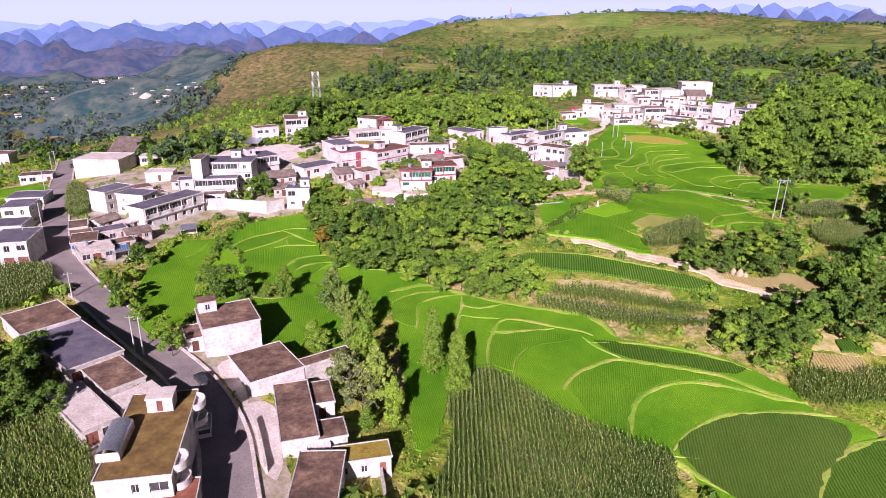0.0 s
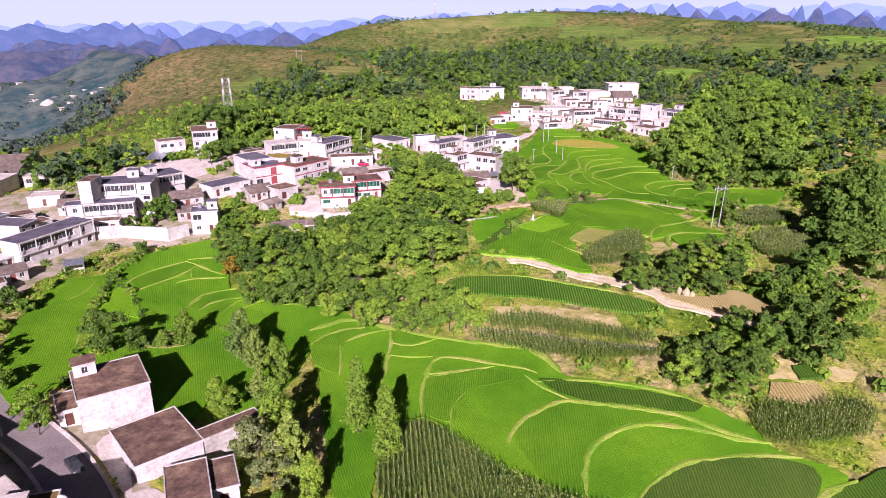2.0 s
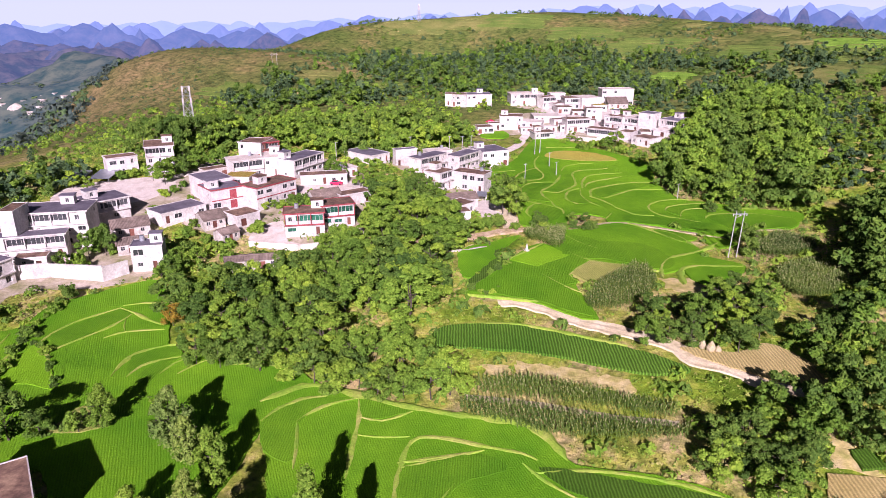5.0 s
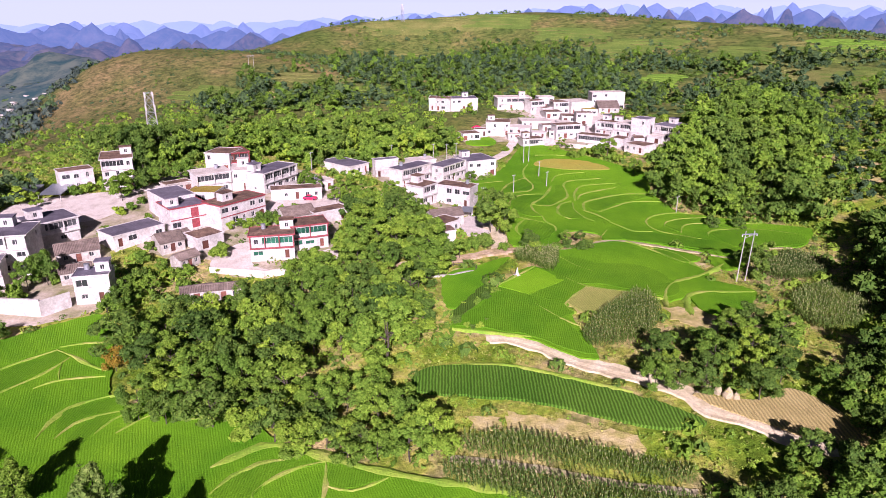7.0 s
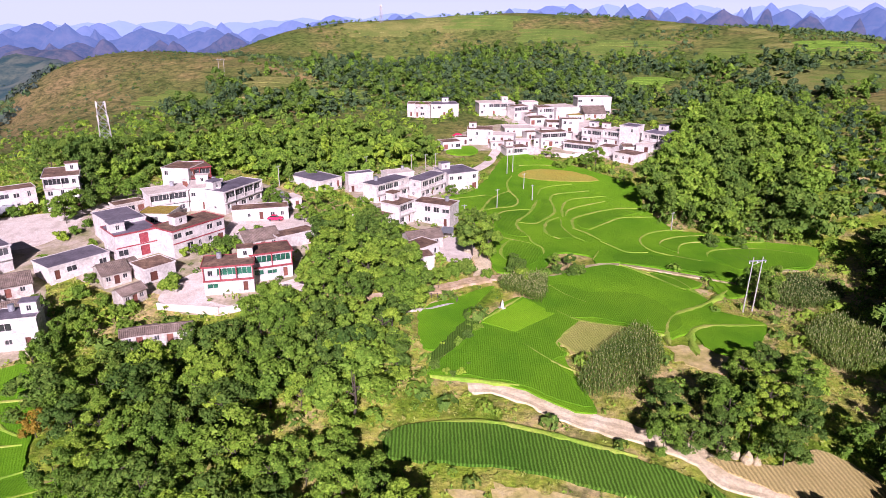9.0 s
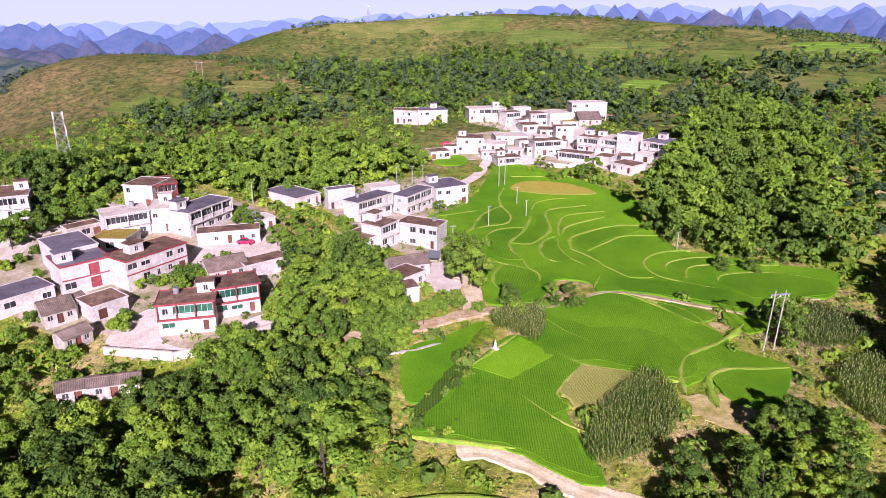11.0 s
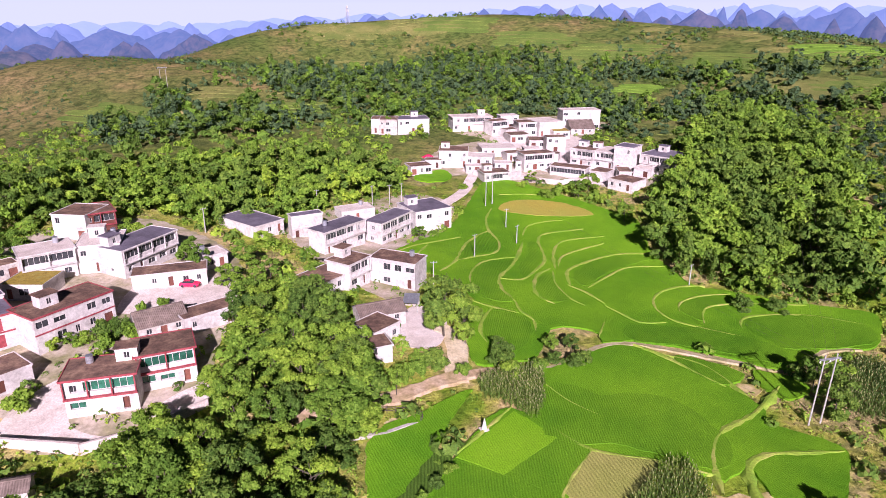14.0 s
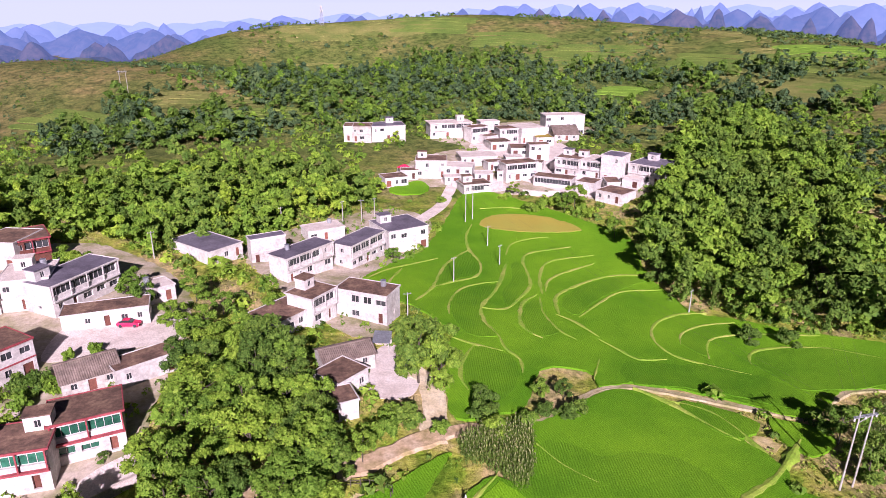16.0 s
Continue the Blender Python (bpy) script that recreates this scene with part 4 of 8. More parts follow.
def house(x, y, rot, w, d, n, wall=None, roof=None, trim=None, style="plain", stair=None, parapet=0.35, label="", hh=3.1, frame_mat=None, tank=False, base=None, bay=None):
    """A village house: storeys of plaster with windows, slab roof with parapet; front faces -y of its own axes."""
    wall, roof = wall or M_PLASTER, roof or M_ROOF
    ob = new("house")
    a = radians(rot)
    corners = [(x + sx * w / 2 * math.cos(a) - sy * d / 2 * math.sin(a), y + sx * w / 2 * math.sin(a) + sy * d / 2 * math.cos(a)) for sx in (-1, 1) for sy in (-1, 1)]
    KEEP.append(np.array([corners[0], corners[1], corners[3], corners[2]]))
    z = gz(x, y) if base is None else base
    low = min(gz(*c) for c in corners) - z - 0.5
    ob.matrix_world = pose(x, y, z, 0, 0, rot)
    tagged(ob, label or house_label(n, wall, roof, style), "house", "village houses")
    rng = random.Random(int(x * 10) * 31 + int(y * 10))
    top = n * hh
    body = bmesh.new()
    depth = 0.45 if style == "gallery" else 0.28
    faces = [(Matrix.Translation((0, -d / 2, 0)), w, "front"), (Matrix.Translation((w / 2, 0, 0)) @ pose(0, 0, 0, 0, 0, 90), d, "side"), (Matrix.Translation((-w / 2, 0, 0)) @ pose(0, 0, 0, 0, 0, -90), d, "side"), (Matrix.Translation((0, d / 2, 0)) @ pose(0, 0, 0, 0, 0, 180), w, "back")]
    made = []
    for m, length, side in faces:
        holes = []
        for s in range(n):
            zb = s * hh
            if side == "front" and style == "gallery" and s == n - 1:
                # one long glazed band under the eaves, in some houses with a solid bay at one end
                e0, e1 = (0.3, 0.3) if rng.random() < 0.5 else rng.choice(((0.3, length * 0.28), (length * 0.28, 0.3)))
                holes.append((-length / 2 + e0, length / 2 - e1, zb + 0.95, zb + hh - 0.4, "window"))
                if max(e0, e1) > 1.8:
                    cx = length / 2 - e1 / 2 if e1 > e0 else -length / 2 + e0 / 2
                    holes.append((cx - 0.5, cx + 0.5, zb + 0.95, zb + 2.3, "window"))
            elif side == "front":
                k = max(1, round(length / 3.1))
                entry = rng.randrange(k)
                if bay:
                    holes.append((bay - 1.1, bay + 1.1, zb + 0.12, zb + 2.65, "bay"))
                for i in range(k):
                    cx = -length / 2 + length * (i + 0.5) / k + rng.uniform(-0.2, 0.2)
                    room = length / k / 2 - 0.35
                    if style == "blank" or bay and abs(cx - bay) < 2.4:
                        continue
                    if style == "garage" and s == 0:
                        holes.append((cx - min(1.2, room), cx + min(1.2, room), zb + 0.12, zb + 2.6, "door"))
                    elif s == 0 and i == entry:
                        half = min(room, rng.choice((0.5, 0.6, 0.9)))
                        holes.append((cx - half, cx + half, zb + 0.12, zb + 2.35, "door"))
                    elif rng.random() < (0.65 if style == "few" else 0.45 if y > 340 else 0.22):
                        continue
                    else:
                        half = min(room, rng.choice((0.45, 0.6, 0.75, 0.9, 1.15)))
                        low_sill = rng.choice((0.85, 0.95, 1.1))
                        holes.append((cx - half, cx + half, zb + low_sill, zb + rng.choice((2.15, 2.3, 2.45)), "window"))
            elif side == "side":
                k = int(length / 4.5) if style != "blank" else 0
                for i in range(k):
                    cx = -length / 2 + length * (i + 0.5) / k + rng.uniform(-0.6, 0.6)
                    if rng.random() < 0.45:
                        half = rng.choice((0.3, 0.4, 0.5))
                        holes.append((cx - half, cx + half, zb + 1.1, zb + rng.choice((1.8, 2.2)), "window"))
        dep = depth if side == "front" else 0.28
        wall_face(body, m, length, low, top, [h[:4] for h in holes], dep)
        made += [(m, h, dep) for h in holes]
    part("wall", body, wall, ob)
    for m, h, dep in made:
        window(ob, m, h[:4], dep, frame_mat, h[4])
    # slab, parapet, storey bands
    o = 0.4 if style == "gallery" else 0.2
    part("roof_slab", boxes((-w / 2 - o, w / 2 + o, -d / 2 - o, d / 2 + o, top + 0.002, top + 0.2)), trim or wall, ob)
    part("roof", boxes((-w / 2 - o + 0.2, w / 2 + o - 0.2, -d / 2 - o + 0.2, d / 2 + o - 0.2, top + 0.204, top + 0.24)), roof, ob, "stained flat roof surface")
    t = 0.16
    X, Y = w / 2 + o, d / 2 + o
    part("parapet", boxes((-X, X, -Y, -Y + t, top + 0.2, top + parapet), (-X, X, Y - t, Y, top + 0.2, top + parapet), (-X, -X + t, -Y + t, Y - t, top + 0.2, top + parapet), (X - t, X, -Y + t, Y - t, top + 0.2, top + parapet)), trim or wall, ob)
    for s in range(1, n):
        out = 0.55 if style == "gallery" else 0.1
        part("floor_band", boxes((-w / 2 - 0.06, w / 2 + 0.06, -d / 2 - out, -d / 2 + 0.02, s * hh - 0.12, s * hh + 0.14)), trim or wall, ob)
    if style == "gallery" and n > 1:
        k = max(2, round(w / 4.2)) + 1
        for i in range(k):
            px = -w / 2 + 0.12 + (w - 0.24) * i / (k - 1)
            part("pillar", boxes((px - 0.1, px + 0.1, -d / 2 - 0.5, -d / 2 - 0.3, (n - 1) * hh + 0.14, top)), trim or wall, ob)
    if stair is None and n > 1 and style != "blank" and w > 6 and rng.random() < 0.25:
        stair = (rng.uniform(-0.8, 0.8), rng.uniform(0.1, 0.7))
    if stair:
        sx, sy = stair
        bx, by, bw, bd = sx * w / 2, sy * d / 2, min(3.4, w * 0.4), min(2.6, d * 0.4)
        bx, by = max(-w / 2 + bw / 2, min(w / 2 - bw / 2, bx)), max(-d / 2 + bd / 2, min(d / 2 - bd / 2, by))
        sb = bmesh.new()
        hs = 2.3
        wall_face(sb, Matrix.Translation((bx, by - bd / 2, top + 0.2)), bw, 0, hs, [(-0.45, 0.45, 0.5, 1.7)], 0.2)
        for m, L in ((Matrix.Translation((bx + bw / 2, by, top + 0.2)) @ pose(0, 0, 0, 0, 0, 90), bd), (Matrix.Translation((bx - bw / 2, by, top + 0.2)) @ pose(0, 0, 0, 0, 0, -90), bd), (Matrix.Translation((bx, by + bd / 2, top + 0.2)) @ pose(0, 0, 0, 0, 0, 180), bw)):
            wall_face(sb, m, L, 0, hs, [], 0.2)
        st = part("stair_head", sb, wall, ob, "small white stair-head room on the roof")
        window(st, Matrix.Translation((bx, by - bd / 2, top + 0.2)), (-0.45, 0.45, 0.5, 1.7), 0.2)
        part("stair_roof", boxes((bx - bw / 2 - 0.2, bx + bw / 2 + 0.2, by - bd / 2 - 0.2, by + bd / 2 + 0.2, top + 0.2 + hs + 0.002, top + 0.2 + hs + 0.2)), roof, st)
    if not tank and rng.random() < 0.14 and n < 4 and d > 5:
        tank = rng.choice((-0.5, 0.4, 0.6))
    if tank:
        bm = bmesh.new()
        bmesh.ops.create_cone(bm, cap_ends=True, segments=14, radius1=0.6, radius2=0.6, depth=1.3, matrix=Matrix.Translation((-tank * w / 2, d * 0.25, top + 0.95)))
        part("water_tank", bm, M_STEEL, ob, "small steel roof water tank")
    return ob


def gable(x, y, rot, w, d, n, wall=None, label="", pitch=0.45):
    """An old house with a pitched roof of clay tiles laid in courses."""
    ob = new("house")
    z = gz(x, y)
    ob.matrix_world = pose(x, y, z, 0, 0, rot)
    tagged(ob, label or "old single-storey farmhouse with pitched grey-brown tile roof", "house", "village houses")
    KEEP.append(np.array([tuple((ob.matrix_world @ Vector((sx * w / 2, sy * d / 2, 0))).xy) for sx, sy in ((-1, -1), (1, -1), (1, 1), (-1, 1))]))
    top = 2.7 * n
    body = bmesh.new()
    front = [(-w * 0.3 - 0.5, -w * 0.3 + 0.5, 1.0, 2.1), (-0.6, 0.6, 0.1, 2.2), (w * 0.3 - 0.5, w * 0.3 + 0.5, 1.0, 2.1)] if w > 4.5 else [(-0.5, 0.5, 0.1, 2.1)]
    rise = d / 2 * pitch
    fm = Matrix.Translation((0, -d / 2, 0))
    wall_face(body, fm, w, -1.2, top, front, 0.3)
    wall_face(body, Matrix.Translation((0, d / 2, 0)) @ pose(0, 0, 0, 0, 0, 180), w, -1.2, top, [], 0.3)
    for s in (-1, 1):
        body.faces.new([body.verts.new(p) for p in ((s * w / 2, -d / 2, -1.2), (s * w / 2, d / 2, -1.2), (s * w / 2, d / 2, top), (s * w / 2, 0, top + rise), (s * w / 2, -d / 2, top))])
    part("wall", body, wall or M_GREYWALL, ob)
    for i, h in enumerate(front):
        window(ob, fm, h, 0.3, None, "door" if h[2] < 0.5 else "window")
    bm = bmesh.new()
    jag = random.Random(int(x * 7 + y * 3))
    cols, rows = 2 * int((w + 0.7) / 0.34) + 1, max(4, int(d / 2 / 0.6))
    for side in (-1, 1):
        grid = []
        for r in range(rows + 1):
            u = r / rows
            yy, zz = side * (d / 2 + 0.45) * u, top + rise - (d / 2 + 0.45) * pitch * u
            sag = -0.06 * math.sin(3.14 * u)
            grid.append([bm.verts.new((-w / 2 - 0.35 + (w + 0.7) * c / (cols - 1), yy, zz + 0.1 + sag + (0.09 if c % 2 else 0.0) + jag.uniform(-0.02, 0.02))) for c in range(cols)])
        for p, q in zip(grid, grid[1:]):
            for c in range(cols - 1):
                bm.faces.new((p[c], p[c + 1], q[c + 1], q[c]) if side < 0 else (p[c], q[c], q[c + 1], p[c + 1]))
    part("roof", bm, M_TILE, ob, "weathered clay tile roof in rough courses")
    part("roof_deck", boxes((-w / 2 - 0.3, w / 2 + 0.3, -0.25, 0.25, top + rise + 0.02, top + rise + 0.2)), M_TILE, ob, "ridge of capping tiles")
    return ob


def shed(x, y, rot, w, d, n, mat=None, label="low shed with a sloping sheet roof"):
    ob = new("shed")
    ob.matrix_world = pose(x, y, gz(x, y), 0, 0, rot)
    tagged(ob, label, "shed")
    h0, h1 = 2.2, 2.9
    for sx in (-1, 1):
        for sy in (-1, 1):
            part("post", boxes((sx * (w / 2 - 0.2) - 0.08, sx * (w / 2 - 0.2) + 0.08, sy * (d / 2 - 0.2) - 0.08, sy * (d / 2 - 0.2) + 0.08, -0.8, h0 if sy < 0 else h1)), M_POLE, ob)
    part("back_wall", boxes((-w / 2 + 0.3, w / 2 - 0.3, d / 2 - 0.35, d / 2 - 0.15, -0.8, h1 - 0.1)), M_GREYWALL, ob)
    bm = bmesh.new()
    k = max(6, int(w / 0.25))
    top = []
    for i in range(k + 1):
        xx = -w / 2 + w * i / k
        zz = 0.05 * (i % 2)
        top.append([bm.verts.new((xx, -d / 2, h0 + zz)), bm.verts.new((xx, d / 2, h1 + zz)), bm.verts.new((xx, -d / 2, h0 + zz - 0.04)), bm.verts.new((xx, d / 2, h1 + zz - 0.04))])
    for p, q in zip(top, top[1:]):
        bm.faces.new((p[0], q[0], q[1], p[1]))
        bm.faces.new((p[3], q[3], q[2], p[2]))
    part("roof", bm, mat or M_STEEL, ob, "ribbed sheet roof")
    return ob


def pole(x, y, h, arms=1, label="pale concrete power pole with a crossarm"):
    ob = new("power_pole")
    ob.matrix_world = pose(x, y, gz(x, y), 0, 0, tree_rng.uniform(0, 40))
    tagged(ob, label, "power pole", "power poles")
    bm = bmesh.new()
    bmesh.ops.create_cone(bm, cap_ends=True, segments=10, radius1=0.17, radius2=0.11, depth=h + 0.6, matrix=Matrix.Translation((0, 0, h / 2 - 0.3)))
    part("shaft", bm, M_POLE, ob)
    for i in range(arms):
        z = h - 0.35 - 0.8 * i
        arm = part("crossarm", boxes((-0.8, 0.8, -0.05, 0.05, z - 0.05, z + 0.05)), M_STEEL, ob)
        for dx in (-0.7, 0.0, 0.7):
            ib = bmesh.new()
            bmesh.ops.create_cone(ib, cap_ends=True, segments=8, radius1=0.06, radius2=0.03, depth=0.22, matrix=Matrix.Translation((dx, 0, z + 0.16)))
            part("insulator", ib, M_PLASTER, arm)
    return ob


def block(origin, rect, n, **kw):
    """A house over a rectangle (x0, x1, y0, y1) in the axes of origin (x, y, turn)."""
    x, y, r = origin
    a, b, c, d = rect
    mx, my, t = (a + b) / 2, (c + d) / 2, radians(r)
    return house(round(x + mx * math.cos(t) - my * math.sin(t), 2), round(y + mx * math.sin(t) + my * math.cos(t), 2), r, b - a, d - c, n, **kw)


def yard(pts):
    return tagged(slab("village_yard", pts, 0.06, M_PAVE, 0.5), "trodden earth and concrete between village houses", "yard", kind="structure")


def far_house(x, y):
    rng = random.Random(x * 7 + y)
    ob = new("distant_house")
    ob.matrix_world = pose(x, y, gz(x, y), 0, 0, rng.uniform(-30, 60))
    tagged(ob, "small white flat-roofed house far down the valley", "house", "distant houses")
    s = 0.5 + max(0, y - 900) / 1600
    w, d, h = rng.uniform(8, 15) * s, rng.uniform(7, 10) * s, rng.choice((4, 6.5, 9)) * s
    body = bmesh.new()
    fm = Matrix.Translation((0, -d / 2, 0))
    holes = [(u * w - 1.0, u * w + 1.0, h * 0.55, h * 0.8) for u in (-0.3, 0.0, 0.3)]
    wall_face(body, fm, w, -6, h, holes, 0.4)
    for m, l in ((Matrix.Translation((w / 2, 0, 0)) @ pose(0, 0, 0, 0, 0, 90), d), (Matrix.Translation((-w / 2, 0, 0)) @ pose(0, 0, 0, 0, 0, -90), d), (Matrix.Translation((0, d / 2, 0)) @ pose(0, 0, 0, 0, 0, 180), w)):
        wall_face(body, m, l, -6, h, [], 0.3)
    part("wall", body, M_PLASTER, ob)
    for q in holes:
        bm = boxes((q[0], q[1], -d / 2 + 0.3, -d / 2 + 0.4, q[2], q[3]))
        part("window", bm, M_GLASS, ob)
    part("roof", boxes((-w / 2 - 0.3, w / 2 + 0.3, -d / 2 - 0.3, d / 2 + 0.3, h + 0.01, h + 0.4)), M_CONCRETE, ob)
    return ob


# ---- roads, fields, bunds ----
road([(-27.2, 66.5), (-31.1, 76.7), (-35.1, 86.8), (-40.2, 95.5), (-47.5, 104.4), (-57.2, 113.2), (-72.0, 127.1), (-88.9, 144.2), (-104.1, 163.4), (-118.8, 189.0), (-138.0, 225.3), (-159.6, 265.4), (-194.2, 328.1)])
dirt([(34.0, 182.4), (38.6, 181.5), (44.4, 176.7), (49.4, 170.6), (56.3, 165.2), (62.6, 159.7), (65.4, 155.7), (66.7, 151.2), (71.6, 147.6), (75.3, 142.6), (80.8, 139.6)], 4.0)
footpath([(23.0, 217.7), (30.9, 219.2), (35.9, 220.7), (41.4, 223.0), (45.7, 225.0), (53.6, 225.3)], 2.6, M_REDSOIL)
footpath([(53.6, 225.3), (62.0, 225.0), (69.5, 228.9), (78.1, 233.8), (84.9, 234.0), (91.9, 230.4), (99.7, 225.2), (108.5, 219.3)], 1.2)
footpath([(108.5, 219.3), (120.5, 223.9), (125.3, 223.9), (128.9, 222.9)], 1.1)
dirt([(45.7, 225.0), (47.4, 230.7), (48.2, 239.1), (45.3, 245.2)], 3.5)
concrete_path([(53.8, 322.7), (64.9, 336.3), (75.2, 349.6), (81.3, 363.1), (86.2, 374.8)], 4.0)
concrete_path([(-65.1, 270.8), (-57.0, 277.9), (-46.7, 286.2)], 3.5)
rice([(-23.4, 160.4), (-11.9, 163.2), (-5.7, 156.7), (6.9, 149.6), (18.8, 144.4), (31.0, 138.6), (35.5, 129.8), (39.7, 127.5), (52.1, 122.1), (58.7, 115.9), (63.5, 109.6), (65.1, 104.2), (72.5, 97.7), (64.2, 92.5), (56.4, 83.9), (52.6, 79.6), (41.2, 82.4), (37.6, 92.7), (29.5, 98.1), (20.7, 104.1), (14.3, 111.8), (7.0, 119.6), (0.2, 110.5), (-1.7, 97.3), (-5.2, 90.2), (-8.2, 107.0), (-15.3, 151.0)])
crop([(56.6, 83.9), (61.2, 90.2), (68.1, 94.7), (73.4, 96.2), (80.8, 97.5), (76.6, 82.5), (64.9, 76.7), (53.8, 78.6)], "dark")
corn([(0.2, 110.5), (6.9, 117.4), (14.2, 110.9), (20.5, 103.2), (29.2, 97.0), (36.2, 92.6), (34.6, 84.4), (31.6, 73.3), (-1.2, 68.9), (-0.2, 91.1)])
corn([(64.6, 111.9), (68.5, 114.7), (74.4, 112.8), (80.6, 113.1), (85.8, 110.9), (81.4, 105.0), (72.6, 104.1), (65.8, 105.0), (63.3, 107.9)])
corn([(-107.3, 145.9), (-98.2, 148.8), (-91.2, 140.1), (-88.1, 127.2), (-97.5, 120.2), (-112.5, 138.0)])
corn([(-67.5, 84.0), (-66.2, 90.4), (-63.8, 94.1), (-55.1, 84.4), (-49.0, 74.9), (-44.6, 64.0), (-61.6, 62.1), (-71.7, 78.1)])
corn([(-116.0, 191.7), (-137.0, 228.9), (-134.5, 231.9), (-121.3, 213.8), (-111.6, 194.5)])
rice([(-171.7, 243.3), (-153.4, 240.7), (-141.6, 222.7), (-151.6, 222.5), (-164.5, 226.4)])
rice([(-66.0, 125.6), (-72.8, 143.7), (-75.6, 163.2), (-74.7, 172.4), (-66.7, 176.3), (-64.9, 185.9), (-56.8, 193.2), (-46.0, 199.0), (-40.2, 187.3), (-35.1, 168.1), (-30.9, 161.5), (-32.7, 147.6), (-28.1, 133.5), (-30.1, 122.1), (-34.7, 113.4), (-44.4, 131.7), (-55.5, 125.5), (-57.7, 116.8)])
rice([(-34.4, 164.5), (-24.4, 168.4), (-11.4, 159.0), (-14.3, 142.7), (-18.0, 127.2), (-21.4, 117.0), (-31.1, 129.6), (-34.8, 147.6)])
bund([(-15.3, 151.0), (-11.3, 153.7), (-5.7, 155.7), (6.9, 149.6), (18.8, 144.4), (31.1, 139.3), (35.5, 129.8)], 1.8)
bund([(-60.4, 169.3), (-59.4, 174.0), (-57.0, 178.9), (-53.4, 182.4), (-49.7, 185.5)], 0.8)
bund([(-57.1, 166.5), (-54.6, 170.3), (-51.8, 173.8), (-48.9, 177.8), (-46.6, 182.7)], 0.7)
bund([(-49.9, 185.4), (-46.2, 183.2), (-42.2, 180.0), (-38.6, 177.9)], 0.9)
bund([(-49.0, 172.4), (-46.7, 174.5), (-42.9, 175.7), (-38.2, 176.2)], 0.8)
bund([(-43.0, 158.0), (-42.7, 162.4), (-41.0, 166.5), (-38.2, 168.8), (-34.5, 170.4)], 1.0)
bund([(-40.3, 158.1), (-38.8, 162.2), (-36.0, 164.2), (-31.8, 165.9)], 0.8)
bund([(-34.8, 159.4), (-33.0, 163.4), (-30.1, 166.0)], 0.7)
bund([(-31.6, 159.6), (-29.4, 162.6), (-27.0, 164.6)], 0.7)
bund([(-49.6, 186.4), (-45.5, 187.8), (-40.3, 187.9)], 1.0)
bund([(-69.1, 161.0), (-67.2, 166.0), (-67.2, 173.7)], 0.7)
bund([(-58.6, 139.0), (-60.6, 148.2), (-63.5, 158.9), (-63.5, 166.1), (-64.4, 178.1)], 0.8)
bund([(-47.3, 181.3), (-46.6, 177.2), (-45.4, 174.6)], 0.5)
bund([(-61.3, 170.1), (-57.6, 166.3), (-53.9, 159.4), (-51.0, 154.2)], 0.9)
bund([(-23.3, 162.7), (-17.6, 163.3), (-10.5, 161.3)], 0.8)
bund([(-14.4, 145.2), (-11.6, 148.9), (-8.1, 151.3), (-3.2, 152.3)], 1.3)
bund([(-8.2, 145.2), (-5.8, 147.9), (-2.1, 150.0), (2.3, 151.0)], 1.2)
bund([(2.3, 151.0), (2.5, 146.4), (1.7, 140.3), (0.3, 130.2)], 0.9)
bund([(-8.2, 145.2), (-7.9, 138.2), (-7.8, 132.7)], 1.0)
bund([(2.8, 145.5), (6.4, 144.2), (9.7, 145.3), (11.9, 146.2)], 0.9)
bund([(2.2, 140.8), (5.3, 140.0), (10.9, 139.4)], 0.8)
bund([(8.5, 133.3), (12.9, 133.6), (18.9, 134.0), (21.0, 134.3)], 1.0)
crop([(-59.2, 173.5), (-56.7, 177.9), (-53.1, 181.6), (-49.5, 184.7), (-46.9, 182.6), (-49.1, 178.4), (-52.0, 174.3), (-54.8, 170.8), (-57.1, 168.0)], "mid")
crop([(-41.3, 165.3), (-38.0, 168.0), (-34.4, 169.6), (-32.1, 166.4), (-36.1, 164.7), (-38.9, 162.7), (-40.4, 159.2)], "mid")
crop([(-35.9, 163.8), (-32.2, 165.2), (-33.3, 163.7), (-34.8, 160.3), (-36.4, 156.2), (-38.3, 158.3)], "mid")
crop([(-59.6, 168.8), (-51.0, 154.2), (-55.8, 154.9), (-60.2, 154.7), (-61.4, 163.7)], "bright")
crop([(-14.3, 144.6), (-11.6, 148.3), (-8.1, 150.7), (-3.2, 151.7), (1.7, 150.7), (-2.1, 149.6), (-5.7, 147.5), (-8.0, 144.7), (-7.9, 135.1), (-12.4, 136.8)], "mid")
crop([(2.8, 150.4), (7.7, 148.5), (11.4, 146.2), (9.7, 145.7), (6.5, 144.8), (3.1, 145.8)], "mid")
crop([(-47.0, 140.9), (-45.9, 144.1), (-44.1, 148.5), (-39.3, 145.9), (-38.9, 143.0), (-43.3, 140.8)], "dry")
bare([(-37.6, 144.9), (-36.9, 147.0), (-34.7, 145.8), (-35.4, 143.8)])
footpath([(-40.7, 128.2), (-41.0, 132.8), (-40.6, 136.8), (-40.0, 140.1)], 0.7)
footpath([(-43.4, 153.6), (-43.5, 157.3), (-43.3, 161.3), (-43.0, 165.5)], 0.9, M_REDSOIL)
bund([(7.3, 119.6), (8.2, 128.7), (11.1, 138.2), (16.2, 138.5), (23.5, 135.1), (28.7, 132.7), (30.8, 130.7)], 1.0)
bund([(8.8, 132.1), (16.4, 133.5), (22.8, 134.4)], 0.8)
